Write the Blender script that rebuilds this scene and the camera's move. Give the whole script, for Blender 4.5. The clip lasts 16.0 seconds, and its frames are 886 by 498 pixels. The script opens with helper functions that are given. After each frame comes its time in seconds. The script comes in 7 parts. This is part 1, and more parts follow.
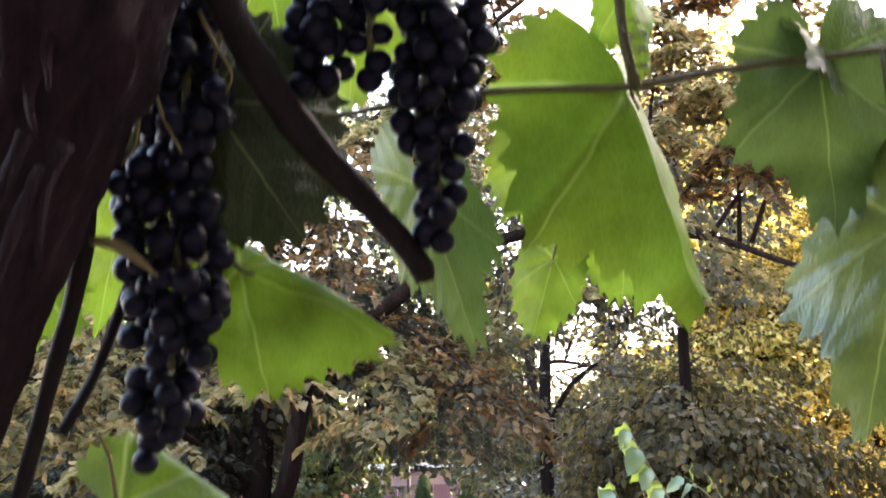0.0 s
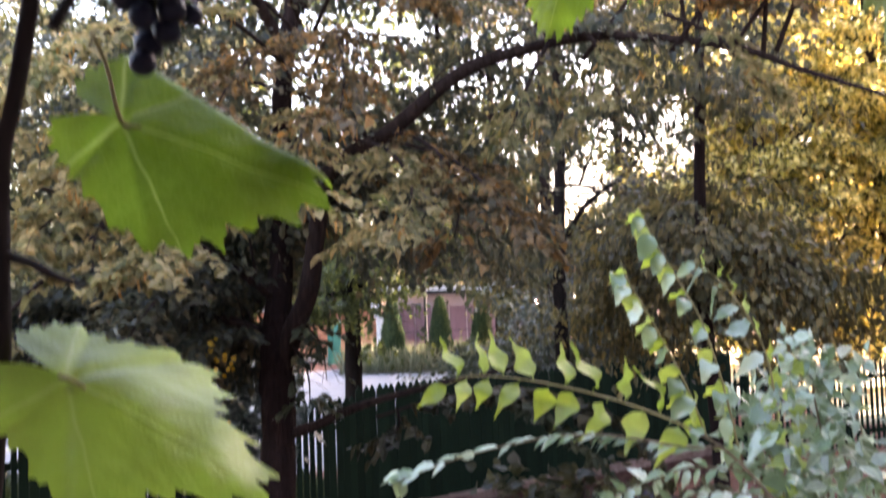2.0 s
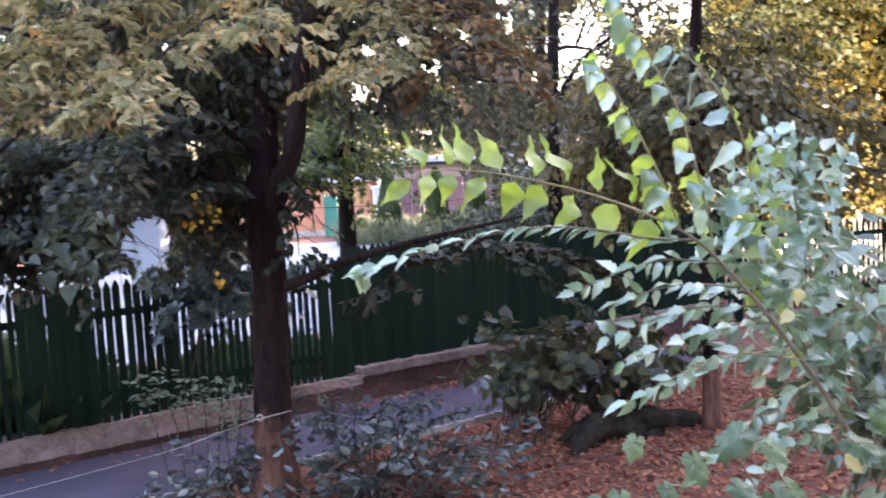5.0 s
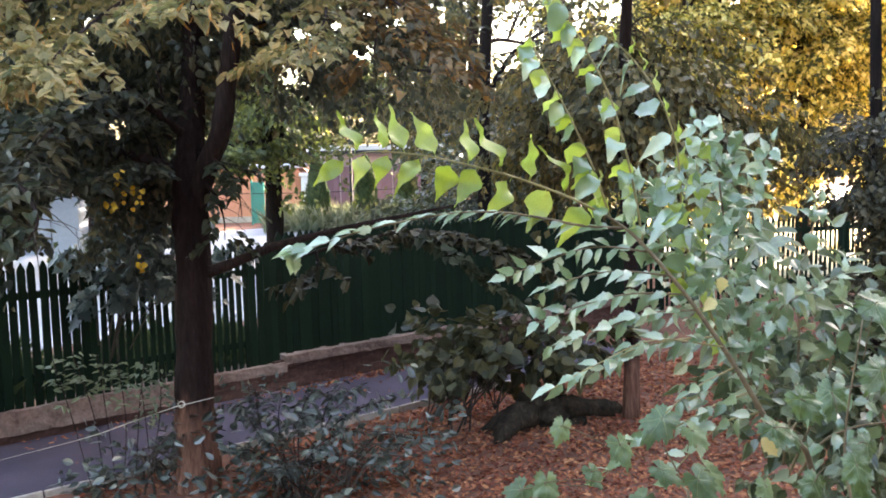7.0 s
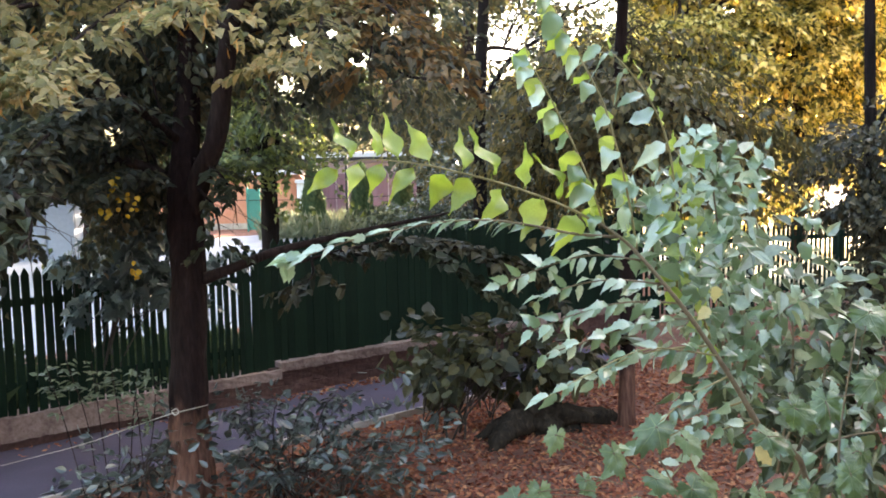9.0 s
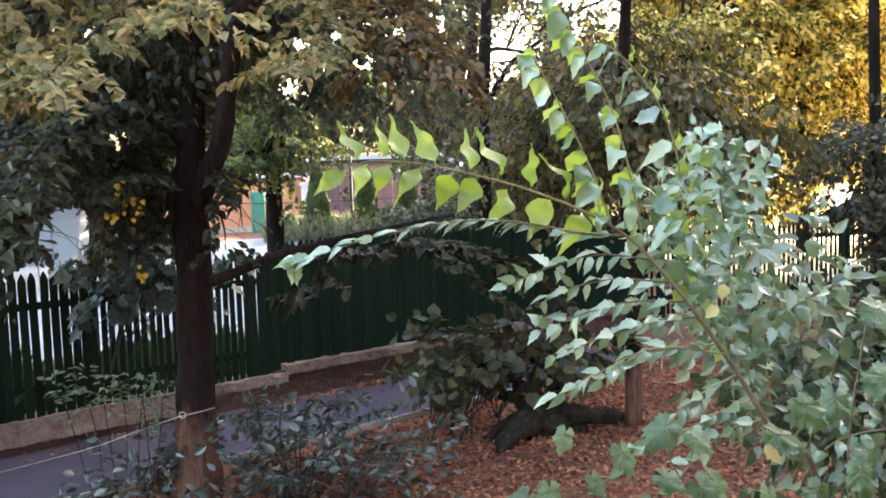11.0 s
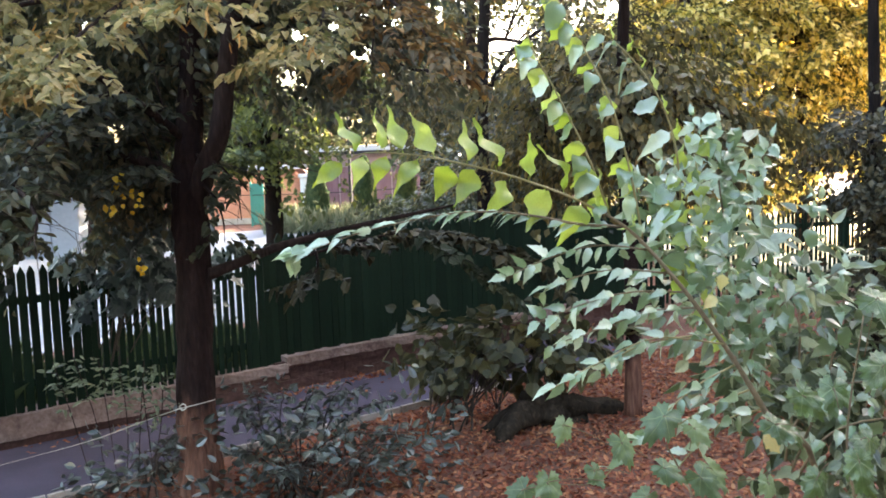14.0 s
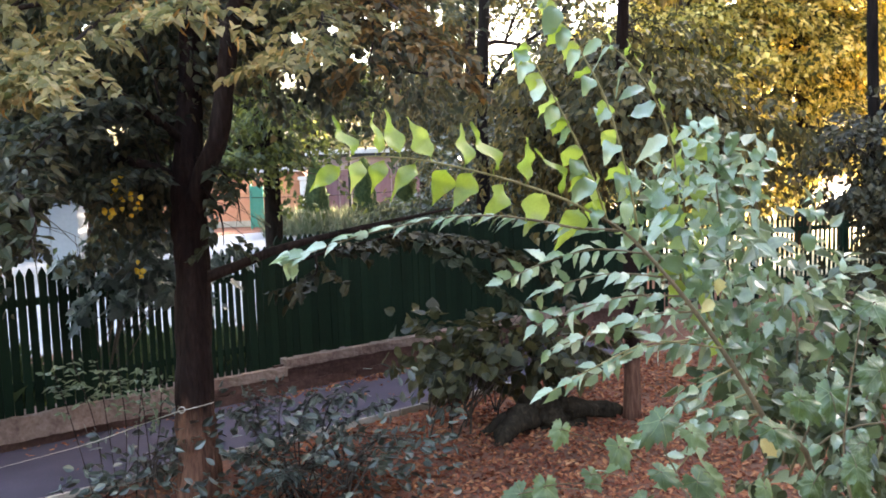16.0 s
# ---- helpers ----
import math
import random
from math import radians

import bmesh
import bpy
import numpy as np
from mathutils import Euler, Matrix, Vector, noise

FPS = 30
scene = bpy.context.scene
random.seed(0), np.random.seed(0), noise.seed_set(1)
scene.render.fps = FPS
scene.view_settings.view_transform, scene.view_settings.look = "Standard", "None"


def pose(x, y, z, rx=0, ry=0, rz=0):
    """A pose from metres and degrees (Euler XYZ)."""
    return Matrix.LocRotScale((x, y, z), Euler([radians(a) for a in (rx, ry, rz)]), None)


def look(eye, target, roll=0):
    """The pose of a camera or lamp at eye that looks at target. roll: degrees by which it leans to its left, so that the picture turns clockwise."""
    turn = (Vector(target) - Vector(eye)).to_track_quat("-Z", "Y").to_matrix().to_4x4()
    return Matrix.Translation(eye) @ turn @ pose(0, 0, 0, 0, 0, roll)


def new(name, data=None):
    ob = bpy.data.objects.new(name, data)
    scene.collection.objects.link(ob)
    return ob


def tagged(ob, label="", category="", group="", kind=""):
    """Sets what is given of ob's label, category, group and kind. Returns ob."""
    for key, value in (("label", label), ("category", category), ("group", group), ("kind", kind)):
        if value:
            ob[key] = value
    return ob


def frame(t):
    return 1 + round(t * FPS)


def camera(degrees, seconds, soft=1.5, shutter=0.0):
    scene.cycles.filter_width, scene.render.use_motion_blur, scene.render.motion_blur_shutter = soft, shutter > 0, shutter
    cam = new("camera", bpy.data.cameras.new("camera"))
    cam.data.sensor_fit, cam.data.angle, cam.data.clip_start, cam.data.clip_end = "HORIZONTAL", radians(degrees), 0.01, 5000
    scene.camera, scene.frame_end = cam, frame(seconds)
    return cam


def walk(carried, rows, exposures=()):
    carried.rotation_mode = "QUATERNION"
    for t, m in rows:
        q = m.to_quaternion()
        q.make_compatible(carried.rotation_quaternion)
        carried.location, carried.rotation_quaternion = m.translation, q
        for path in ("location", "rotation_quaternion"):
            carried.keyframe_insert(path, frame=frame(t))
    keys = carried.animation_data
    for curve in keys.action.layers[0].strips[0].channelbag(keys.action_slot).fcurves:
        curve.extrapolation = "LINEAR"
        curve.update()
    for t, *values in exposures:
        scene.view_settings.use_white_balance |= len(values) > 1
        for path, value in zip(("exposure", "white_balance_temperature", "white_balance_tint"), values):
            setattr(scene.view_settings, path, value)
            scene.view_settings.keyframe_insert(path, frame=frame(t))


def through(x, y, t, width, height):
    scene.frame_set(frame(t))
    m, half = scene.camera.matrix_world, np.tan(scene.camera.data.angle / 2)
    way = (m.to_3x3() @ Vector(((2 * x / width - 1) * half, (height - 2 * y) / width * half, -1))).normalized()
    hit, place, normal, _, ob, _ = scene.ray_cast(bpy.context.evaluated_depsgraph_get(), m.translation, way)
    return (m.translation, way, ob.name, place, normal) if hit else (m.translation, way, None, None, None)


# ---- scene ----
cam = camera(54.0, 16.0, soft=1.8, shutter=0.9)
PATH = [
    (0, (0.000, 0.000, 3.330), (0.003, 1.937, 3.828), -1.91),
    (0.5, (-0.001, 0.006, 3.284), (-0.008, 1.946, 3.773), -1.75),
    (1, (0.002, 0.013, 3.256), (-0.015, 1.984, 3.596), -1.28),
    (1.5, (-0.003, 0.031, 3.249), (-0.037, 2.017, 3.481), -1.60),
    (2, (-0.001, 0.037, 3.222), (-0.046, 2.033, 3.333), -2.02),
    (2.5, (0.002, 0.056, 3.189), (-0.046, 2.055, 3.207), -1.75),
    (3, (0.019, 0.069, 3.149), (-0.041, 2.068, 3.192), -0.49),
    (3.5, (0.044, 0.088, 3.099), (-0.125, 2.080, 3.101), -0.62),
    (4, (0.062, 0.106, 3.051), (-0.185, 2.089, 2.981), -0.59),
    (4.5, (0.072, 0.128, 3.018), (-0.135, 2.113, 2.885), -0.53),
    (5, (0.081, 0.150, 2.993), (0.028, 2.141, 2.818), -2.94),
    (7.5, (0.066, 0.156, 2.973), (0.189, 2.142, 2.770), -0.96),
    (8, (0.069, 0.157, 2.975), (0.194, 2.143, 2.781), -0.90),
    (8.5, (0.070, 0.157, 2.976), (0.195, 2.144, 2.784), -1.00),
    (9, (0.072, 0.158, 2.976), (0.194, 2.145, 2.789), -1.12),
    (11.5, (0.065, 0.157, 2.973), (0.176, 2.145, 2.790), -1.65),
    (12, (0.066, 0.157, 2.974), (0.179, 2.145, 2.787), -1.60),
    (12.5, (0.067, 0.157, 2.974), (0.181, 2.144, 2.779), -1.70),
    (13, (0.066, 0.157, 2.973), (0.180, 2.144, 2.776), -1.77),
    (13.5, (0.065, 0.157, 2.974), (0.178, 2.144, 2.772), -1.82),
    (14, (0.068, 0.157, 2.975), (0.180, 2.143, 2.771), -1.88),
    (14.5, (0.071, 0.157, 2.977), (0.180, 2.144, 2.774), -1.95),
    (15, (0.073, 0.157, 2.978), (0.182, 2.143, 2.776), -1.92),
    (15.5, (0.073, 0.156, 2.978), (0.185, 2.143, 2.779), -1.86),
    (16, (0.074, 0.156, 2.978), (0.187, 2.143, 2.780), -1.82),
]
walk(cam, [(t, look(eye, target, roll)) for t, eye, target, roll in PATH],
     exposures=[(0, 3.98, 7000, 25), (0.5, 4.15, 6950, 25), (1.0, 3.9, 6950, 29), (1.6, 3.72, 7000, 31), (2.5, 3.64, 6950, 32), (4.0, 3.78, 6250, 39), (4.5, 4.08, 6200, 36), (5.0, 4.15, 6200, 33), (7.5, 3.97, 7100, 17), (16, 3.99, 7100, 16)])

# ---- light ----
SUN_ELEVATION, SUN_TURN = 20.0, 66.0  # low sun behind the trees across the street
world = bpy.data.worlds.new("evening_sky")
scene.world = world
world.use_nodes = True
wn = world.node_tree.nodes
sky = wn.new("ShaderNodeTexSky")
sky.sky_type, sky.sun_disc = "NISHITA", False
sky.sun_elevation, sky.sun_rotation = radians(SUN_ELEVATION), radians(SUN_TURN)
sky.air_density, sky.dust_density = 1.3, 4.0
wn["Background"].inputs["Strength"].default_value = 0.15
world.node_tree.links.new(sky.outputs[0], wn["Background"].inputs["Color"])
sun_data = bpy.data.lights.new("sun", "SUN")
sun_data.energy, sun_data.angle, sun_data.color = 5.0, radians(0.5), (1.0, 0.90, 0.72)
sun = new("sun", sun_data)
st, se = radians(SUN_TURN), radians(SUN_ELEVATION)
sun.matrix_world = look((math.sin(st) * math.cos(se) * 40, math.cos(st) * math.cos(se) * 40, math.sin(se) * 40), (0, 0, 0))
sun_data.use_shadow = True


# ---- helpers of this scene ----
def material(name, rough=0.7, metal=0.0, spec=0.5):
    m = bpy.data.materials.new(name)
    m.use_nodes = True
    b = m.node_tree.nodes["Principled BSDF"]
    b.inputs["Roughness"].default_value = rough
    b.inputs["Metallic"].default_value = metal
    b.inputs["Specular IOR Level"].default_value = spec
    return m, m.node_tree.nodes, m.node_tree.links, b


def ramp(nodes, links, source, stops):
    r = nodes.new("ShaderNodeValToRGB")
    while len(r.color_ramp.elements) < len(stops):
        r.color_ramp.elements.new(0.5)
    for e, (at, colour) in zip(r.color_ramp.elements, stops):
        e.position, e.color = at, (*colour, 1)
    links.new(source, r.inputs[0])
    return r.outputs[0]


def noise_out(nodes, links, scale, detail=4.0, stretch=(1, 1, 1), coord="Object"):
    tc, mp, nz = nodes.new("ShaderNodeTexCoord"), nodes.new("ShaderNodeMapping"), nodes.new("ShaderNodeTexNoise")
    mp.inputs["Scale"].default_value = stretch
    nz.inputs["Scale"].default_value, nz.inputs["Detail"].default_value = scale, detail
    links.new(tc.outputs[coord], mp.inputs[0])
    links.new(mp.outputs[0], nz.inputs["Vector"])
    return nz.outputs["Fac"]


def mix(nodes, links, a, b, fac, kind="MIX"):
    x = nodes.new("ShaderNodeMix")
    x.data_type, x.blend_type = "RGBA", kind
    for value, socket in ((fac, x.inputs[0]), (a, x.inputs[6]), (b, x.inputs[7])):
        if isinstance(value, (int, float)):
            socket.default_value = value
        elif isinstance(value, tuple):
            socket.default_value = (*value, 1)
        else:
            links.new(value, socket)
    return x.outputs[2]


def bump(nodes, links, bsdf, height, strength=0.4, distance=0.01):
    n = nodes.new("ShaderNodeBump")
    n.inputs["Strength"].default_value, n.inputs["Distance"].default_value = strength, distance
    links.new(height, n.inputs["Height"])
    links.new(n.outputs[0], bsdf.inputs["Normal"])


def surface(name, stops, scale, rough=0.8, stretch=(1, 1, 1), relief=0.5, depth=0.01, fine=8.0, vary=0.0, coord="Object", spec=0.4):
    """Two scales of noise in one colour ramp, with relief; vary: lightness by object."""
    m, nodes, links, b = material(name, rough, spec=spec)
    big = noise_out(nodes, links, scale, 5, stretch, coord)
    small = noise_out(nodes, links, scale * fine, 6, stretch, coord)
    colour = ramp(nodes, links, mix(nodes, links, big, small, 0.45), stops)
    if vary:
        info, hv = nodes.new("ShaderNodeObjectInfo"), nodes.new("ShaderNodeHueSaturation")
        mr = nodes.new("ShaderNodeMapRange")
        mr.inputs["To Min"].default_value, mr.inputs["To Max"].default_value = 1 - vary, 1 + vary
        links.new(info.outputs["Random"], mr.inputs[0])
        links.new(mr.outputs[0], hv.inputs["Value"])
        links.new(colour, hv.inputs["Color"])
        colour = hv.outputs[0]
    links.new(colour, b.inputs["Base Color"])
    bump(nodes, links, b, mix(nodes, links, big, small, 0.6), relief, depth)
    return m


def vein_nodes(nodes, links):
    """Veins of a lobed leaf from its own plane coordinates: line strength, and the quilted height between the side veins."""
    def calc(op, a, b=0.0, clamp=False):
        n = nodes.new("ShaderNodeMath")
        n.operation, n.use_clamp = op, clamp
        for value, socket in ((a, n.inputs[0]), (b, n.inputs[1])):
            if isinstance(value, (int, float)):
                socket.default_value = value
            else:
                links.new(value, socket)
        return n.outputs[0]

    at = nodes.new("ShaderNodeAttribute")
    at.attribute_name = "leaf_xy"
    drift = nodes.new("ShaderNodeTexNoise")
    drift.inputs["Scale"].default_value = 3.5
    links.new(at.outputs["Vector"], drift.inputs["Vector"])
    shift = nodes.new("ShaderNodeVectorMath")
    shift.operation = "MULTIPLY_ADD"
    shift.inputs[1].default_value, shift.inputs[2].default_value = (0.05, 0.05, 0), (-0.025, -0.025, 0)
    links.new(drift.outputs["Color"], shift.inputs[0])
    bent = nodes.new("ShaderNodeVectorMath")
    links.new(at.outputs["Vector"], bent.inputs[0])
    links.new(shift.outputs[0], bent.inputs[1])
    sep = nodes.new("ShaderNodeSeparateXYZ")
    links.new(bent.outputs[0], sep.inputs[0])
    x, y = sep.outputs["X"], sep.outputs["Y"]
    rays = []
    for c in (0, 0.98, -0.98, 1.95, -1.95):
        u = calc("ADD", calc("MULTIPLY", x, math.sin(c)), calc("MULTIPLY", y, math.cos(c)))
        w = calc("ABSOLUTE", calc("SUBTRACT", calc("MULTIPLY", x, math.cos(c)), calc("MULTIPLY", y, math.sin(c))))
        rays.append((u, w))
    top = rays[0][0]
    for u, w in rays[1:]:
        top = calc("MAXIMUM", top, u)
    line, height = None, None
    for k, (u, w) in enumerate(rays):
        on = calc("GREATER_THAN", u, 0.02)
        main = calc("SUBTRACT", 1.0, calc("DIVIDE", w, calc("MAXIMUM", calc("MULTIPLY", calc("SUBTRACT", 1.25, u), 0.017), 0.003)), True)
        mine = calc("MULTIPLY", calc("GREATER_THAN", u, calc("SUBTRACT", top, 0.0005)), on)
        run = calc("ADD", calc("DIVIDE", calc("SUBTRACT", u, calc("MULTIPLY", w, calc("ADD", 0.45, calc("MULTIPLY", w, 1.3)))), 0.19), 0.13 * k)
        off = calc("MULTIPLY", calc("ABSOLUTE", calc("SUBTRACT", calc("FRACT", run), 0.5)), 0.17)
        side = calc("MULTIPLY", calc("SUBTRACT", 1.0, calc("DIVIDE", off, 0.006), True), calc("SUBTRACT", 0.26, calc("MULTIPLY", w, 0.5), True))
        one = calc("MULTIPLY", calc("MAXIMUM", calc("MULTIPLY", main, on), calc("MULTIPLY", side, mine)), 1.0)
        hill = calc("MULTIPLY", calc("MINIMUM", calc("MULTIPLY", off, 12.0), calc("MULTIPLY", w, 14.0)), mine)
        line = one if line is None else calc("MAXIMUM", line, one)
        height = hill if height is None else calc("MAXIMUM", height, hill)
    cells = nodes.new("ShaderNodeTexVoronoi")
    cells.feature = "DISTANCE_TO_EDGE"
    cells.inputs["Scale"].default_value = 26.0
    links.new(at.outputs["Vector"], cells.inputs["Vector"])
    net = calc("MULTIPLY", calc("SUBTRACT", 1.0, calc("MULTIPLY", cells.outputs["Distance"], 9.0), True), 0.16)
    return calc("MAXIMUM", line, net), calc("ADD", height, calc("MULTIPLY", cells.outputs["Distance"], 1.2))


def leaf_material(name, stops, through=0.45, rough=0.45, spec=0.5, patch=0.35, by_object=False, relief=0.25, grain=60.0, coat=0.0, veined=False):
    """A thin leaf: gloss and diffuse above, light that comes through from behind."""
    m, nodes, links, b = material(name, rough, spec=spec)
    b.inputs["Coat Weight"].default_value, b.inputs["Coat Roughness"].default_value = coat, 0.28
    if by_object:
        r = nodes.new("ShaderNodeObjectInfo").outputs["Random"]
    else:
        r = nodes.new("ShaderNodeNewGeometry").outputs["Random Per Island"]
    big = noise_out(nodes, links, 0.6, 3, coord="Object" if not by_object else "Generated")
    colour = ramp(nodes, links, mix(nodes, links, r, big, patch), stops)
    blot = noise_out(nodes, links, grain, 4)
    colour = mix(nodes, links, colour, ramp(nodes, links, blot, [(0.3, (0.6, 0.6, 0.55)), (0.6, (1, 1, 1))]), 0.6, "MULTIPLY")
    height, deep = blot, 0.004
    if veined:
        line, height = vein_nodes(nodes, links)
        pale = nodes.new("ShaderNodeMath")
        pale.operation = "MULTIPLY"
        pale.inputs[1].default_value = 0.32
        links.new(line, pale.inputs[0])
        colour = mix(nodes, links, colour, (0.40, 0.50, 0.20), pale.outputs[0])
        deep = 0.0012
    links.new(colour, b.inputs["Base Color"])
    bump(nodes, links, b, height, relief, deep)
    tr, ms = nodes.new("ShaderNodeBsdfTranslucent"), nodes.new("ShaderNodeMixShader")
    hv = nodes.new("ShaderNodeHueSaturation")
    hv.inputs["Hue"].default_value, hv.inputs["Saturation"].default_value, hv.inputs["Value"].default_value = 0.485, 1.15, 1.7
    links.new(colour, hv.inputs["Color"])
    links.new(hv.outputs[0], tr.inputs["Color"])
    ms.inputs[0].default_value = through
    links.new(b.outputs[0], ms.inputs[1])
    links.new(tr.outputs[0], ms.inputs[2])
    links.new(ms.outputs[0], nodes["Material Output"].inputs["Surface"])
    return m


def thing(name, label, category, group="", kind="", at=(0, 0, 0)):
    ob = tagged(new(name), label, category, group, kind)
    ob.location = at
    ob.empty_display_size = 0.05
    return ob


def mesh_ob(name, verts, faces, mat, parent=None, label="", smooth=False, kind=""):
    me = bpy.data.meshes.new(name)
    me.from_pydata([tuple(v) for v in verts], [], [tuple(f) for f in faces])
    me.materials.append(mat)
    if smooth:
        me.polygons.foreach_set("use_smooth", [True] * len(me.polygons))
    me.update()
    ob = new(name, me)
    if parent:
        ob.parent = parent
        ob.matrix_parent_inverse = Matrix.Translation(-parent.location) if parent.parent is None else Matrix()
    if label or kind:
        tagged(ob, label, kind=kind)
    return ob


def part(name, bm, mat, parent, label="", smooth=False, kind=""):
    me = bpy.data.meshes.new(name)
    bm.to_mesh(me)
    bm.free()
    me.materials.append(mat)
    if smooth:
        me.polygons.foreach_set("use_smooth", [True] * len(me.polygons))
    ob = new(name, me)
    if parent:
        ob.parent = parent
        ob.matrix_parent_inverse = Matrix.Translation(-parent.location) if parent.parent is None else Matrix()
    if label or kind:
        tagged(ob, label, kind=kind)
    return ob


def box(bm, lo, hi, m=None):
    """A box with slightly eased edges."""
    size = [b - a for a, b in zip(lo, hi)]
    got = bmesh.ops.create_cube(bm, size=1.0)["verts"]
    for v in got:
        v.co = Vector([a + (c + 0.5) * s for a, c, s in zip(lo, v.co, size)])
        if m:
            v.co = m @ v.co
    edges = list({e for v in got for e in v.link_edges})
    bmesh.ops.bevel(bm, geom=edges, offset=min(size) * 0.08, segments=1, affect="EDGES")


def smooth_line(points, steps=6):
    """A Catmull-Rom line through the points (numpy, n x k)."""
    p = np.array(points, float)
    q = np.vstack([2 * p[0] - p[1], p, 2 * p[-1] - p[-2]])
    out = []
    for i in range(1, len(q) - 2):
        for t in np.arange(steps) / steps:
            out.append(0.5 * (2 * q[i] + (q[i + 1] - q[i - 1]) * t + (2 * q[i - 1] - 5 * q[i] + 4 * q[i + 1] - q[i + 2]) * t**2
                              + (3 * q[i] - q[i - 1] - 3 * q[i + 1] + q[i + 2]) * t**3))
    out.append(p[-1])
    return np.array(out)


def tube(points, radii, sides=8, rough=0.0, steps=6, seed=0, ridges=0):
    """Vertices and faces of a tapered, slightly knotty limb along points."""
    pr = smooth_line([(*p, r) for p, r in zip(points, radii)], steps)
    rng = np.random.default_rng(seed)
    line, rad = pr[:, :3], np.maximum(pr[:, 3], 1e-4)
    verts, faces = [], []
    side = np.array([1.0, 0.13, 0.07])
    phase = rng.uniform(0, 6.28, 4)
    for i in range(len(line)):
        d = line[min(i + 1, len(line) - 1)] - line[max(i - 1, 0)]
        d /= np.linalg.norm(d) + 1e-9
        side = side - d * (side @ d)
        side /= np.linalg.norm(side) + 1e-9
        up = np.cross(d, side)
        for k in range(sides):
            a = 2 * np.pi * k / sides
            wob = 1 + rough * (np.sin(2 * a + i * 0.7 + phase[0]) * 0.5 + np.sin(3 * a - i * 0.45 + phase[1]) * 0.4 + rng.normal() * 0.35)
            if ridges:
                wob += 0.10 * np.sin(ridges * a + np.sin(i * 0.6 + phase[2]) * 1.5) + 0.05 * np.sin((ridges * 2 + 1) * a + i * 0.3)
            verts.append(line[i] + (np.cos(a) * side + np.sin(a) * up) * rad[i] * wob)
    n = len(line)
    for i in range(n - 1):
        for k in range(sides):
            faces.append((i * sides + k, i * sides + (k + 1) % sides, (i + 1) * sides + (k + 1) % sides, (i + 1) * sides + k))
    faces.append(tuple(reversed(range(sides))))
    faces.append(tuple(range((n - 1) * sides, n * sides)))
    return verts, faces


def merge(pieces):
    verts, faces = [], []
    for v, f in pieces:
        n = len(verts)
        verts += list(v)
        faces += [tuple(i + n for i in g) for g in f]
    return verts, faces


def unit(v):
    return v / (np.linalg.norm(v, axis=-1, keepdims=True) + 1e-9)


# leaf outlines: (along, across, droop) for one half, tip at 1; folded on the midrib
HEART = [(0.0, 0.0), (-0.08, 0.20), (0.10, 0.42), (0.35, 0.46), (0.62, 0.34), (0.84, 0.13), (1.0, 0.0)]
LINDEN = [(0.0, 0.0), (-0.05, 0.20), (0.18, 0.40), (0.45, 0.38), (0.75, 0.20), (1.0, 0.0)]
OVAL = [(0.0, 0.0), (0.12, 0.16), (0.4, 0.27), (0.68, 0.2), (1.0, 0.0)]
LANCE = [(0.0, 0.0), (0.3, 0.26), (0.65, 0.22), (1.0, 0.0)]
MAPLE = [(0.0, 0.0), (-0.10, 0.22), (0.02, 0.34), (0.20, 0.27), (0.42, 0.50), (0.46, 0.26), (0.58, 0.17), (0.74, 0.22), (0.78, 0.10), (1.0, 0.0)]
RHOMB = [(0.0, 0.0), (0.45, 0.36), (1.0, 0.0)]


def leaf_cloud(place, along, normal, size, outline, fold=0.25, curl=0.2, seed=0):
    """Many leaves at once: arrays of places, tip directions, normals and lengths; returns vertices and faces."""
    rng = np.random.default_rng(seed)
    n = len(place)
    along = unit(along)
    normal = unit(normal - along * (normal * along).sum(-1, keepdims=True))
    across = np.cross(along, normal)
    size = size[:, None]
    f, c = rng.uniform(0.2, 1.8, (n, 1)) * fold, rng.uniform(-0.3, 1.6, (n, 1)) * curl
    half = [(a, w, 1) for a, w in outline] + [(a, w, -1) for a, w in outline[1:-1]]
    cols = [place + size * (a * along + s * w * across + (w * f - c * a * a) * normal) for a, w, s in half]
    verts = np.stack(cols, 1).reshape(-1, 3)
    k, m = len(half), len(outline)
    one = [tuple(range(m)), (0, m - 1) + tuple(range(k - 1, m - 1, -1))]
    faces = [tuple(i * k + j for j in g) for i in range(n) for g in one]
    return verts, faces

# ---- materials ----
M_SOIL = surface("soil_with_litter", [(0.3, (0.06, 0.027, 0.019)), (0.5, (0.14, 0.058, 0.036)), (0.7, (0.25, 0.11, 0.066))], 1.2, 0.95, relief=0.8, depth=0.03, fine=14)
M_ASPHALT = surface("worn_asphalt", [(0.3, (0.038, 0.031, 0.050)), (0.55, (0.06, 0.049, 0.076)), (0.75, (0.09, 0.075, 0.108))], 1.5, 0.95, relief=0.4, depth=0.006, fine=40)
M_ROAD = surface("pale_street", [(0.3, (0.22, 0.22, 0.235)), (0.7, (0.32, 0.32, 0.335))], 0.5, 0.8, relief=0.2, fine=20)
M_KERB = surface("old_concrete", [(0.3, (0.26, 0.225, 0.195)), (0.7, (0.48, 0.43, 0.37))], 3, 0.9, relief=0.6, fine=12, vary=0.15)
M_STONE = surface("crumbling_brown_wall_foot", [(0.25, (0.045, 0.021, 0.017)), (0.5, (0.085, 0.041, 0.034)), (0.75, (0.15, 0.08, 0.066))], 2.5, 0.95, relief=0.9, depth=0.02, fine=9, vary=0.1)
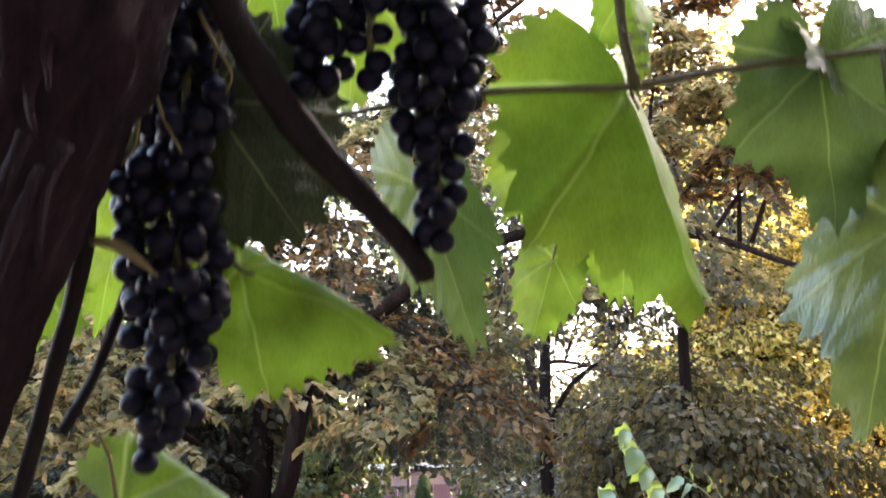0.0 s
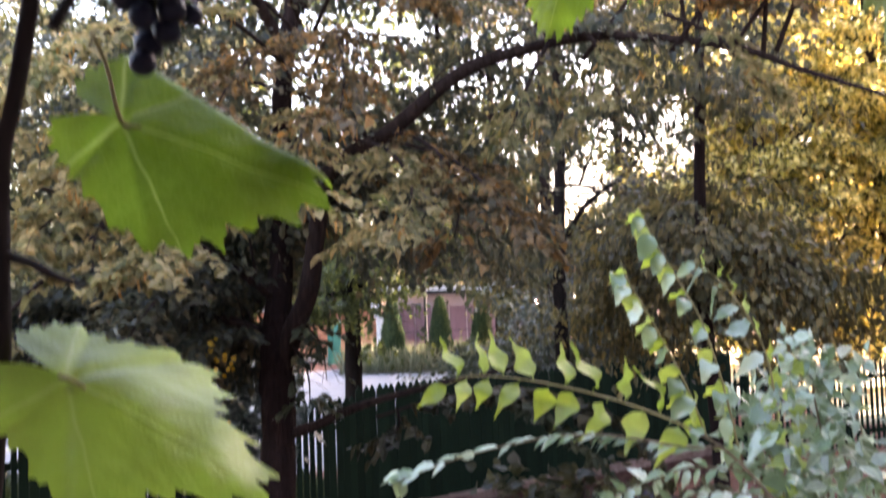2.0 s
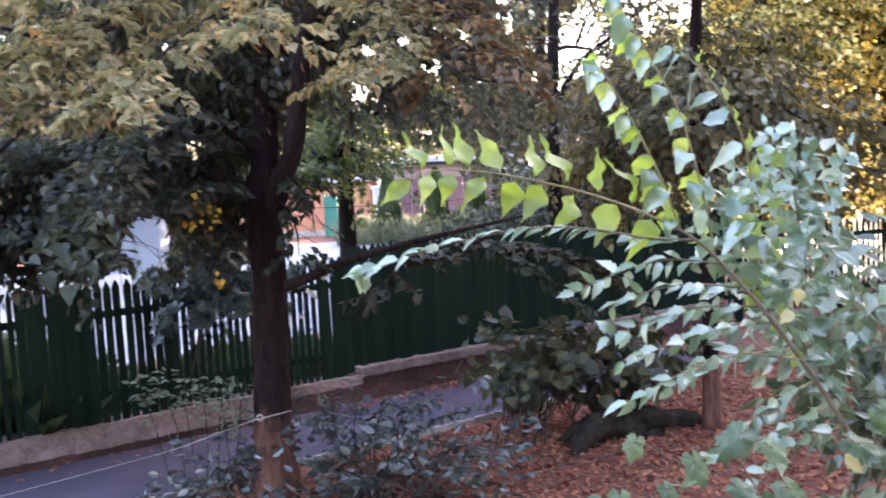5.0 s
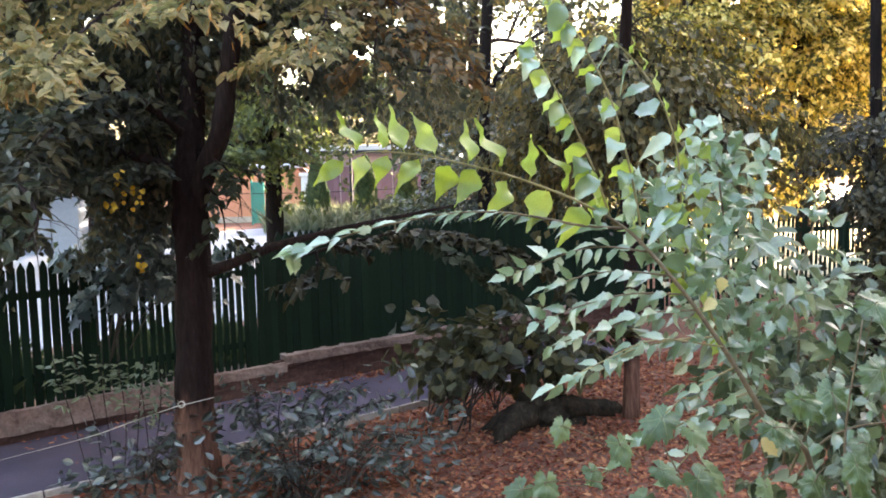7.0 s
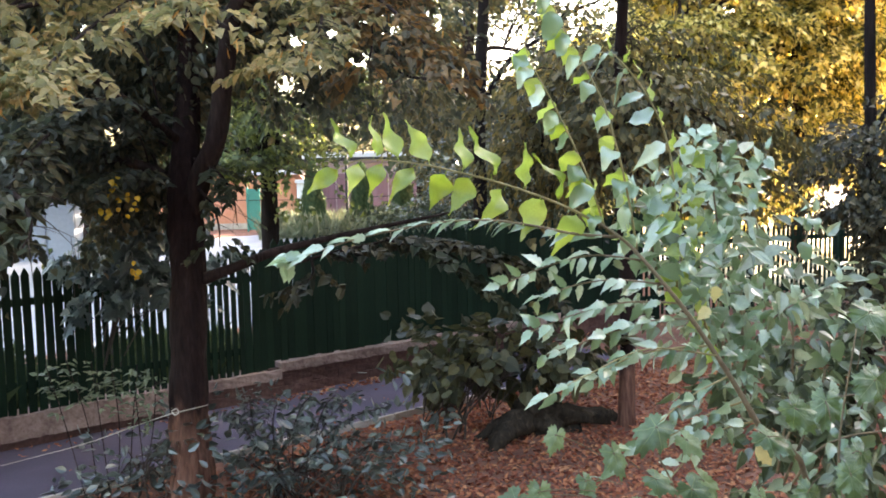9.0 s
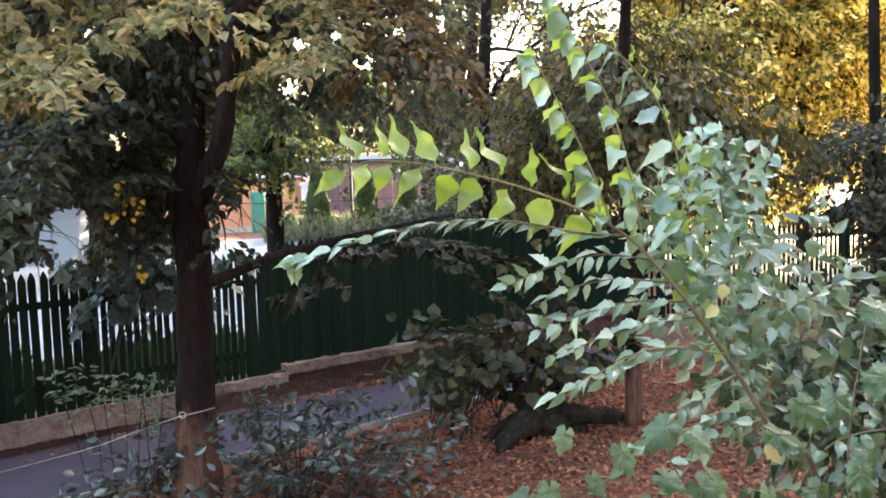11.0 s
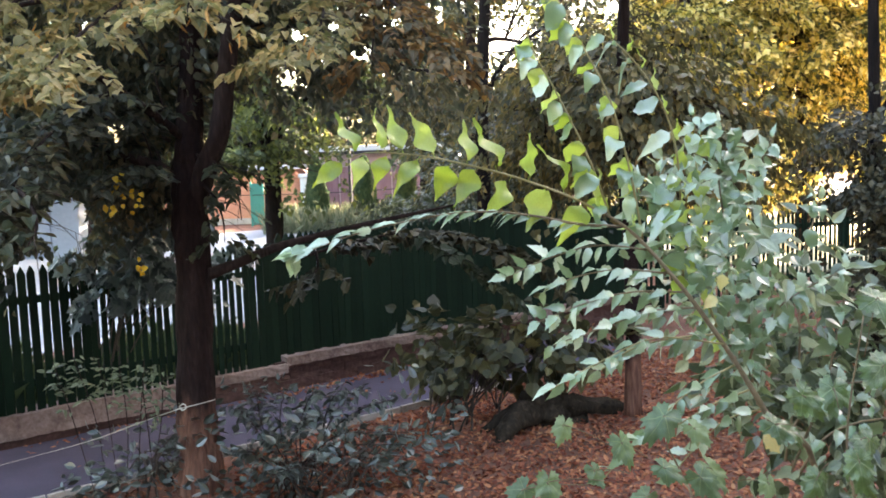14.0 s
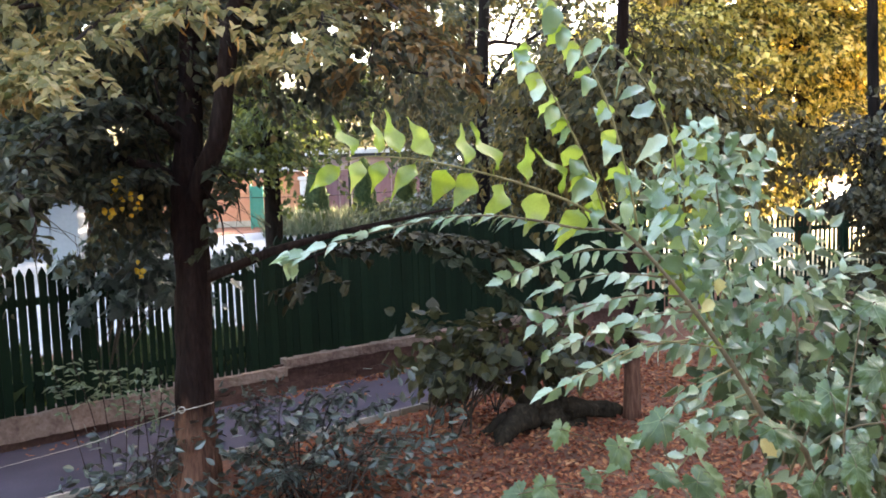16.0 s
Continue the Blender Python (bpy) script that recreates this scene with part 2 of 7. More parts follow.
M_CAP = surface("worn_cement_cap", [(0.28, (0.085, 0.05, 0.042)), (0.45, (0.19, 0.125, 0.105)), (0.7, (0.34, 0.25, 0.215))], 2.5, 0.9, relief=1.0, depth=0.02, fine=10, vary=0.12)
M_GREEN = surface("faded_green_paint", [(0.3, (0.005, 0.013, 0.008)), (0.6, (0.008, 0.020, 0.011)), (0.8, (0.019, 0.034, 0.021))], 1.6, 0.8, stretch=(3, 3, 0.5), relief=0.4, depth=0.004, fine=14, vary=0.25, spec=0.12)
M_BARK = surface("dark_furrowed_bark", [(0.3, (0.010, 0.007, 0.006)), (0.55, (0.028, 0.018, 0.016)), (0.8, (0.055, 0.036, 0.030))], 9, 0.95, stretch=(1, 1, 0.18), relief=1.0, depth=0.03, fine=4, spec=0.12)
# the trunk's foot is painted paler, as warm light falling on it
M_BARK_LIT_FOOT = surface("dark_bark_painted_lit_at_the_foot", [(0.3, (0.008, 0.005, 0.005)), (0.55, (0.019, 0.011, 0.010)), (0.8, (0.04, 0.024, 0.021))], 9, 0.95, stretch=(1, 1, 0.18), relief=1.0, depth=0.03, fine=4, spec=0.12)
bn0, bl0 = M_BARK_LIT_FOOT.node_tree.nodes, M_BARK_LIT_FOOT.node_tree.links
sep, edge = bn0.new("ShaderNodeSeparateXYZ"), bn0.new("ShaderNodeMath")
bl0.new(bn0.new("ShaderNodeTexCoord").outputs["Object"], sep.inputs[0])
edge.operation = "ADD"
bl0.new(sep.outputs["Z"], edge.inputs[0])
bl0.new(noise_out(bn0, bl0, 7.0, 5, (1, 1, 0.3)), edge.inputs[1])
mr0 = bn0.new("ShaderNodeMapRange")
mr0.inputs["From Min"].default_value, mr0.inputs["From Max"].default_value = 1.35, 1.05
bl0.new(edge.outputs[0], mr0.inputs[0])
bb0 = bn0["Principled BSDF"]
dark_bark = bb0.inputs["Base Color"].links[0].from_socket
lit_bark = ramp(bn0, bl0, noise_out(bn0, bl0, 30.0, 5, (1, 1, 0.15)), [(0.3, (0.065, 0.028, 0.02)), (0.7, (0.19, 0.095, 0.066))])
bl0.new(mix(bn0, bl0, dark_bark, lit_bark, mr0.outputs[0]), bb0.inputs["Base Color"])
# darker copy of the bark, painting stems as silhouettes against the bright street
M_BARK_DARK = surface("blackish_bark", [(0.3, (0.004, 0.003, 0.003)), (0.55, (0.010, 0.007, 0.006)), (0.8, (0.024, 0.016, 0.014))], 9, 0.95, stretch=(1, 1, 0.18), relief=1.0, depth=0.03, fine=4, spec=0.1)
M_TWIG = surface("thin_twig_bark", [(0.3, (0.022, 0.014, 0.011)), (0.7, (0.06, 0.042, 0.030))], 20, 0.85, relief=0.4, fine=4)
M_ROPE = surface("old_white_rope", [(0.3, (0.35, 0.32, 0.27)), (0.7, (0.60, 0.56, 0.48))], 40, 0.9, relief=0.6, fine=5)
M_ORANGE = surface("orange_render", [(0.3, (0.52, 0.225, 0.135)), (0.7, (0.63, 0.30, 0.19))], 0.6, 0.85, relief=0.2, fine=12)
M_PINK = surface("dusty_pink_render", [(0.3, (0.34, 0.26, 0.30)), (0.7, (0.45, 0.36, 0.40))], 0.6, 0.9, relief=0.2, fine=12)
M_PLUM = surface("plum_boarding", [(0.3, (0.16, 0.09, 0.12)), (0.7, (0.25, 0.15, 0.19))], 1.0, 0.8, stretch=(6, 6, 0.4), relief=0.3, fine=6)
M_WHITE = surface("white_render", [(0.3, (0.62, 0.64, 0.68)), (0.7, (0.8, 0.81, 0.84))], 0.8, 0.85, relief=0.2, fine=12)
M_PALEBLUE = surface("pale_blue_grey_render", [(0.3, (0.21, 0.24, 0.29)), (0.7, (0.28, 0.315, 0.375))], 0.8, 0.85, relief=0.2, fine=12)
M_ROOF = surface("pale_sheet_roof", [(0.3, (0.5, 0.52, 0.56)), (0.7, (0.68, 0.7, 0.74))], 0.7, 0.5, relief=0.1, fine=8)
M_TEAL = surface("teal_painted_metal", [(0.3, (0.03, 0.20, 0.16)), (0.7, (0.06, 0.30, 0.24))], 1.0, 0.5, relief=0.1, fine=10)
M_DARKMETAL = surface("dark_metal", [(0.3, (0.008, 0.008, 0.010)), (0.7, (0.02, 0.02, 0.024))], 3, 0.8, relief=0.1, fine=6)
M_PLASTER = surface("house_plaster", [(0.3, (0.16, 0.14, 0.12)), (0.7, (0.26, 0.23, 0.20))], 0.8, 0.9, relief=0.3, fine=14)
M_LITTER = leaf_material("dry_fallen_leaves", [(0.2, (0.13, 0.040, 0.026)), (0.5, (0.30, 0.105, 0.058)), (0.75, (0.42, 0.18, 0.09)), (0.95, (0.52, 0.31, 0.16))], 0.1, 0.8, 0.2)
M_WEED = leaf_material("dark_weeds", [(0.2, (0.02, 0.035, 0.012)), (0.8, (0.06, 0.08, 0.03))], 0.25, 0.6, 0.3)
M_GRASS = leaf_material("dry_tall_grass", [(0.2, (0.09, 0.11, 0.06)), (0.7, (0.20, 0.21, 0.14))], 0.3, 0.7, 0.3)

# ---- plan: s runs along the fence, o across the path towards the street ----
ALONG, ACROSS = np.array([0.8195, 0.5731, 0.0]), np.array([-0.5731, 0.8195, 0.0])
WALL_O, FENCE_O, KERB_O = 10.26, 10.34, 8.46


def at(s, o, z=0.0):
    return ALONG * s + ACROSS * o + np.array([0, 0, z])


FENCE_TURN = Matrix(((ALONG[0], ACROSS[0], 0, 0), (ALONG[1], ACROSS[1], 0, 0), (0, 0, 1, 0), (0, 0, 0, 1)))

# ground: one sheet to the horizon, uneven in the garden
gx = np.concatenate([-np.geomspace(1500, 14, 14), np.linspace(-12, 24, 110), np.geomspace(26, 1500, 14)])
gy = np.concatenate([-np.geomspace(1500, 5, 12), np.linspace(-4, 24, 90), np.geomspace(26, 1500, 16)])
gv = []
for y in gy:
    for x in gx:
        o = x * ACROSS[0] + y * ACROSS[1]
        soft = max(0.0, min(1.0, (KERB_O - 0.25 - o) / 1.0))
        near = 1.0 if -12 < x < 24 and -4 < y < 24 else 0.0
        h = noise.noise(Vector((x * 0.5, y * 0.5, 0))) * 0.09 + noise.noise(Vector((x * 2.1, y * 2.1, 4))) * 0.035
        gv.append((x, y, -0.03 + near * soft * h))
nx = len(gx)
gf = [(j * nx + i, j * nx + i + 1, (j + 1) * nx + i + 1, (j + 1) * nx + i) for j in range(len(gy) - 1) for i in range(nx - 1)]
tagged(mesh_ob("ground", gv, gf, M_SOIL, smooth=True), "reddish brown bare soil under dry leaf litter", "ground", kind="structure")

# asphalt footpath between the kerb and the low wall
bm = bmesh.new()
box(bm, (-30, KERB_O, -0.2), (10.6, WALL_O + 0.05, 0.0), FENCE_TURN)
tagged(part("footpath", bm, M_ASPHALT, None), "narrow grey purple asphalt footpath beside the low wall", "path", kind="structure")

# street behind the fence
bm = bmesh.new()
box(bm, (-90, 15.5, -0.3), (140, 37.0, 0.01), FENCE_TURN)
tagged(part("road", bm, M_ROAD, None), "pale sunlit street behind the picket fence", "road", kind="structure")

# added sheet whose bright colour stands in for sunlit ground beyond the garden's end
M_SUNLIT_GROUND = surface("ground_painted_sunlit", [(0.3, (0.50, 0.40, 0.24)), (0.7, (0.66, 0.56, 0.36))], 0.4, 0.95, relief=0.3, fine=10)
bm = bmesh.new()
box(bm, (9.0, 20.5, -0.2), (34.0, 52.0, 0.03))
tagged(part("yard", bm, M_SUNLIT_GROUND, None), "pale ground sheet coloured as if sunlit, beyond the picket fence", "ground", kind="structure")

# kerb of separate stones
kerb = thing("kerb", "thin pale concrete edging along the footpath", "kerb", kind="structure")
bm = bmesh.new()
box(bm, (-0.49, -0.02, -0.12), (0.49, 0.018, 0.045))
first = part("kerb_stone", bm, M_KERB, kerb)
rk = random.Random(4)
for i in range(-2, 11):
    ob = first if i == -2 else new("kerb_stone", first.data)
    ob.parent = kerb
    p = at(i + 0.5, KERB_O, rk.uniform(-0.015, 0.012))
    ob.matrix_basis = Matrix.Translation(p) @ FENCE_TURN @ pose(0, 0, 0, 0, rk.uniform(-0.6, 0.6), rk.uniform(-0.5, 0.5))

# low wall of rough blocks with a cement cap, stepped up once
wall = thing("low_wall", "low rough pinkish stone wall with a worn cement cap", "wall", kind="structure")
STEP_S = 5.46


def rough_block(name, mat, length, depth, height, seed, cuts=2):
    r = random.Random(seed)
    bm = bmesh.new()
    got = bmesh.ops.create_cube(bm, size=1.0)["verts"]
    for v in got:
        v.co = Vector((v.co.x * length, v.co.y * depth, (v.co.z + 0.5) * height))
    for axis, n in ((0, cuts), (1, 1), (2, 2)):
        lines = [e for e in bm.edges if abs((e.verts[0].co - e.verts[1].co).normalized()[axis]) > 0.9]
        bmesh.ops.subdivide_edges(bm, edges=lines, cuts=n, use_grid_fill=True)
    for v in bm.verts:
        v.co += Vector((r.uniform(-1, 1) * 0.006, r.uniform(-1, 1) * 0.008, r.uniform(-1, 1) * 0.009))
    me = bpy.data.meshes.new(name)
    bm.to_mesh(me)
    bm.free()
    me.materials.append(mat)
    return me


blocks = [rough_block("stone", M_STONE, 0.436, 0.27, 0.158, k) for k in range(5)]
caps = [rough_block("cap_stone", M_CAP, 1.21, 0.36, 0.125, 20 + k, 13) for k in range(5)]
tall_caps = [rough_block("cap_stone", M_CAP, 1.21, 0.36, 0.265, 30 + k, 13) for k in range(4)]
rw = random.Random(11)
for course in range(3):
    for i in range(-12, 60):
        s = i * 0.425 + (0.21 if course % 2 else 0.0)
        if course == 2 and s < STEP_S:
            continue
        if s > 13.1:
            continue
        ob = new("stone", blocks[rw.randrange(5)])
        ob.parent = wall
        ob.matrix_basis = Matrix.Translation(at(s, WALL_O + 0.16 + rw.uniform(-0.012, 0.012), -0.03 + course * 0.155 - 0.05 * (course == 2))) @ FENCE_TURN @ pose(0, 0, 0, 0, 0, rw.uniform(-1.2, 1.2) + (180 if rw.random() < 0.5 else 0))
for i in range(-5, 17):
    s = i * 1.2 + 0.6 + STEP_S - 1.2 * 5
    top = 0.335 if s > STEP_S else 0.24
    if s > 13.2:
        continue
    low = s < 3.7
    top -= 0.14 * low
    ob = new("cap_stone", (tall_caps if low else caps)[rw.randrange(4)])
    ob.parent = wall
    ob.matrix_basis = Matrix.Translation(at(s, WALL_O + 0.15, top + rw.uniform(-0.006, 0.006))) @ FENCE_TURN @ pose(0, 0, 0, rw.uniform(-1, 1), rw.uniform(-0.5, 0.5), rw.uniform(-0.4, 0.4) + (180 if rw.random() < 0.5 else 0))

# picket fence
fence = thing("picket_fence", "dark green painted wooden picket fence on the low wall", "fence", kind="structure")


def picket_mesh(k, height):
    r = random.Random(k)
    w, t, h = 0.099, 0.022, height
    out = [(-w / 2, 0), (w / 2, 0), (w / 2, h - 0.085), (w * 0.20, h - 0.03), (0, h), (-w * 0.20, h - 0.03), (-w / 2, h - 0.085)]
    out = [(x + r.uniform(-0.002, 0.002), z + r.uniform(-0.006, 0.006)) for x, z in out]
    n = len(out)
    verts = [(x, -t / 2, z) for x, z in out] + [(x, t / 2, z) for x, z in out]
    faces = [tuple(range(n)), tuple(range(2 * n - 1, n - 1, -1))] + [(i + n, (i + 1) % n + n, (i + 1) % n, i) for i in range(n)]
    me = bpy.data.meshes.new("picket")
    me.from_pydata(verts, [], faces)
    me.materials.append(M_GREEN)
    return me


pickets = [picket_mesh(k, 1.62 + 0.008 * (k % 3)) for k in range(6)]
rf = random.Random(3)
s = -3.2
while s < 13.0:
    up = 0.11 if STEP_S < s < 14 else 0.0
    tight, wide = (0.100, 0.58) if s < 1.4 else (0.1012, 1.0) if s < 2.2 else (0.106, 0.86) if s < 2.75 else (0.1012, 0.97) if s < 3.15 else (0.094, 0.64) if s < 5.05 else (0.1012, 1.0)
    wide *= 0.93 if wide > 0.95 and rf.random() < 0.16 else 1.0
    ob = new("picket", pickets[rf.randrange(6)])
    ob.parent = fence
    ob.matrix_basis = Matrix.Translation(at(s, FENCE_O + rf.uniform(-0.003, 0.003), 0.355 + up + rf.uniform(-0.012, 0.012))) @ FENCE_TURN @ pose(0, 0, 0, 0, rf.uniform(-0.5, 0.5), rf.uniform(-1.5, 1.5)) @ Matrix.Diagonal((wide, 1, 1, 1))
    s += tight + (rf.uniform(-0.003, 0.004) if wide < 1 else rf.uniform(-0.0015, 0.002))
for a0, a1, up in ((-3.3, STEP_S, 0.0), (STEP_S, 13.0, 0.11)):
    for z in (0.62, 1.55):
        bm = bmesh.new()
        box(bm, (a0, FENCE_O + 0.014, z + up), (a1, FENCE_O + 0.055, z + up + 0.085), FENCE_TURN)
        part("rail", bm, M_GREEN, fence)
for i in range(7):
    s = -3.0 + i * 2.5
    bm = bmesh.new()
    box(bm, (s - 0.045, FENCE_O + 0.058, 0.30), (s + 0.045, FENCE_O + 0.145, 1.86), FENCE_TURN)
    part("post", bm, M_GREEN, fence)

# the fence turns at the garden's end
fence2 = thing("picket_fence", "weathered green picket fence with wide gaps at the garden's end", "fence", kind="structure")
E0, E1 = at(13.0, FENCE_O), np.array([15.5, 18.6, 0.0])
TURN2 = (E1 - E0) / np.linalg.norm(E1 - E0)
LEN2 = float(np.linalg.norm(E1 - E0))
FM2 = Matrix(((TURN2[0], -TURN2[1], 0, E0[0]), (TURN2[1], TURN2[0], 0, E0[1]), (0, 0, 1, 0), (0, 0, 0, 1)))
s = 0.1
while s < LEN2:
    ob = new("picket", pickets[rf.randrange(6)])
    ob.parent = fence2
    ob.matrix_basis = FM2 @ Matrix.Translation((s, rf.uniform(-0.003, 0.003), 0.14 + rf.uniform(-0.012, 0.012))) @ pose(0, 0, 0, 0, rf.uniform(-0.8, 0.8), 0) @ Matrix.Diagonal((0.46, 1, 1, 1))
    s += 0.112
for z in (0.42, 1.42):
    bm = bmesh.new()
    box(bm, (0, 0.014, z), (LEN2, 0.055, z + 0.085), FM2)
    part("rail", bm, M_GREEN, fence2)
for i in range(6):
    bm = bmesh.new()
    box(bm, (0.3 + i * 2.1, 0.058, -0.1), (0.42 + i * 2.1, 0.17, 1.85), FM2)
    part("post", bm, M_GREEN, fence2)

# dry leaves lying on soil, path and wall foot
rl = np.random.default_rng(8)
n = 72000
lx = np.concatenate([rl.uniform(-8, 14, 34000), rl.uniform(-1.5, 7.5, n - 34000)])
ly = np.concatenate([rl.uniform(2.5, 16, 34000), rl.uniform(5.0, 13, n - 34000)])
lo = lx * ACROSS[0] + ly * ACROSS[1]
keep = (lo < KERB_O - 0.05) | ((lo > WALL_O - 0.30) & (lo < WALL_O - 0.02) & (rl.random(n) < 0.5)) | ((lo < WALL_O - 0.05) & (rl.random(n) < 0.02))
lx, ly, lo = lx[keep], ly[keep], lo[keep]
lz = np.array([noise.noise(Vector((x * 0.5, y * 0.5, 0))) * 0.09 + noise.noise(Vector((x * 2.1, y * 2.1, 4))) * 0.035 for x, y in zip(lx, ly)]) * np.clip((KERB_O - 0.25 - lo) / 1.0, 0, 1) - 0.03
lz = np.where(lo > KERB_O - 0.04, 0.004, lz) + rl.uniform(0.004, 0.03, len(lx))
along = rl.normal(size=(len(lx), 3)) * (1, 1, 0.25)
up = rl.normal(size=(len(lx), 3)) * 0.35 + (0, 0, 1)
v, f = leaf_cloud(np.stack([lx, ly, lz], 1), along, up, rl.uniform(0.03, 0.085, len(lx)), LANCE, 0.3, 0.5, 2)
tagged(mesh_ob("leaf_litter", v, f, M_LITTER), "dry reddish brown fallen leaves on the soil", "leaf litter", kind="stuff")

# ---- far side of the street ----


def far_box(name, lo, hi, mat, parent, label=""):
    bm = bmesh.new()
    box(bm, lo, hi)
    return part(name, bm, mat, parent, label)


garage = thing("garage", "single-storey garage with an orange rendered front", "building", at=(-9, 46, 0))
far_box("wall", (-16.0, 46.0, -0.1), (-4.75, 50.0, 2.75), M_ORANGE, garage)
far_box("roof", (-16.3, 45.7, 2.75), (-4.70, 50.3, 2.98), M_ROOF, garage, "pale sheet metal roof")
far_box("plinth", (-16.0, 45.94, -0.1), (-4.75, 45.99, 0.28), M_KERB, garage)
house = thing("low_house", "low dusty pink house with plum boarding and flat pale roof", "building", at=(-1, 47, 0))
far_box("wall", (-3.85, 47.0, -0.1), (4.2, 53.0, 3.55), M_PINK, house)
far_box("roof", (-4.4, 46.4, 3.55), (4.6, 53.4, 3.86), M_ROOF, house, "flat pale roof slab")
for i in range(8):
    far_box("panel", (-3.6 + i * 0.93, 46.93, 0.4), (-2.74 + i * 0.93, 46.99, 2.75), M_PLUM, house)
far_box("fascia", (-4.3, 46.36, 3.42), (4.5, 46.39, 3.6), M_DARKMETAL, house)
pillar = thing("gate_pillar", "white rendered gate pillar with a cap", "pillar", at=(-4.3, 46, 0))
far_box("shaft", (-4.68, 45.8, -0.1), (-3.92, 46.4, 2.3), M_WHITE, pillar)
far_box("cap", (-4.76, 45.7, 2.3), (-3.84, 46.5, 2.48), M_WHITE, pillar)
gate = thing("metal_gate", "open teal painted sheet metal gate leaf", "gate", at=(-7.2, 44, 0))
far_box("leaf", (-6.95, 44.0, 0.05), (-6.4, 44.06, 2.1), M_TEAL, gate)
for x in (-6.99, -6.4):
    far_box("gate_post", (x, 43.96, -0.1), (x + 0.08, 44.10, 2.2), M_TEAL, gate)
far_box("rail", (-6.95, 43.95, 1.0), (-6.4, 43.99, 1.08), M_TEAL, gate)
kiosk = thing("white_garage", "pale bluish white garage across the street", "building", at=(-14, 32, 0))
far_box("wall", (-13.9, 31.0, -0.1), (-10.6, 35.0, 2.35), M_PALEBLUE, kiosk)
far_box("roof", (-14.1, 30.7, 2.35), (-10.4, 35.3, 2.5), M_ROOF, kiosk)
for i in range(3):
    far_box("door_panel", (-13.7 + i * 0.98, 30.95, 0.0), (-12.78 + i * 0.98, 30.99, 2.1), M_PALEBLUE, kiosk)
pole = thing("lamp_pole", "thin dark street lamp pole", "lamp pole", at=(-1.9, 42, 0))
v, f = tube([(-1.9, 42, -0.1), (-1.9, 42, 3.0), (-1.9, 42, 7.5)], [0.09, 0.07, 0.05], 8)
mesh_ob("shaft", v, f, M_DARKMETAL, pole, smooth=True)
v, f = tube([(-1.9, 42, 7.4), (-1.7, 41.6, 7.8), (-1.5, 41.0, 7.9)], [0.04, 0.04, 0.03], 6)
mesh_ob("arm", v, f, M_DARKMETAL, pole, smooth=True)
cable = thing("overhead_cable", "thin dark cable slung across the street", "cable", at=(-1.9, 42, 2))
v, f = tube([(-16, 45.5, 1.75), (-9, 44.8, 1.55), (-1.9, 42, 1.6), (10, 41, 2.1)], [0.018] * 4, 5)
mesh_ob("line", v, f, M_DARKMETAL, cable, smooth=True)

# tall dry grass in front of the buildings
rg = np.random.default_rng(5)
n = 9000
gxs, gys = rg.uniform(-5.5, 8, n), rg.uniform(37.5, 44, n)
v, f = leaf_cloud(np.stack([gxs, gys, np.zeros(n) - 0.03], 1), rg.normal(size=(n, 3)) * 0.25 + (0, 0, 1), rg.normal(size=(n, 3)), rg.uniform(0.3, 1.3, n), [(0, 0), (0.4, 0.03), (1, 0)], 0.1, 0.4, 3)
tagged(mesh_ob("tall_grass", v, f, M_GRASS), "tall dry pale grass by the street", "grass", kind="stuff")

# dark weeds at the foot of the fence on the street side
n = 17000
ws, wo = rg.uniform(-4.5, 6.0, n), rg.uniform(10.85, 12.6, n)
v, f = leaf_cloud(ALONG * ws[:, None] + ACROSS * wo[:, None] - np.array([0, 0, 0.03]), rg.normal(size=(n, 3)) * 0.3 + (0, 0, 1), rg.normal(size=(n, 3)), rg.uniform(0.35, 0.85, n) * np.where((ws > 1.0) & (ws < 2.5), 1.6, 1.0) * (0.85 + 0.2 * np.sin(ws * 1.7)), [(0, 0), (0.3, 0.05), (0.7, 0.04), (1, 0)], 0.1, 0.4, 7)
tagged(mesh_ob("fence_weeds", v, f, M_WEED), "dark green weeds along the street side of the fence", "weeds", kind="stuff")

# unseen house behind, with an overhead slab added to keep skylight off the vine
own = thing("unseen_house", "unseen plain plastered house wall added behind the garden", "building", kind="structure", at=(-3, -6, 0))
bm = bmesh.new()
box(bm, (-9, -9, -0.1), (7, -1.0, 5.6))
part("wall", bm, M_PLASTER, own)
bm = bmesh.new()
for half in ((-0.95, -5.2), (-9.3, -5.2)):
    corner = [bm.verts.new(q) for q in ((-9.3, half[0], 5.6), (7.3, half[0], 5.6), (7.3, half[1], 7.2), (-9.3, half[1], 7.2), (-9.3, half[0], 5.72), (7.3, half[0], 5.72), (7.3, half[1], 7.32), (-9.3, half[1], 7.32))]
    for q in ((0, 1, 2, 3), (4, 5, 6, 7), (0, 1, 5, 4), (1, 2, 6, 5), (2, 3, 7, 6), (3, 0, 4, 7)):
        bm.faces.new([corner[i] for i in q])
part("roof", bm, M_ROOF, own)
# unseen block, added to keep the low sun out of the garden
blocker = thing("sun_blocker", "unseen plain block added beside the garden to keep the sun off it", "building", kind="structure", at=(17, 8, 0))
bm = bmesh.new()
box(bm, (12, -4, -0.1), (24, 16.5, 12.5))
box(bm, (15, 16.5, -0.1), (26, 24.2, 12.5))
part("wall", bm, M_PLASTER, blocker)
bm = bmesh.new()
box(bm, (11.6, -4.4, 12.5), (24.4, 16.4, 12.8))
box(bm, (14.8, 16.4, 12.5), (26.2, 24.4, 12.8))
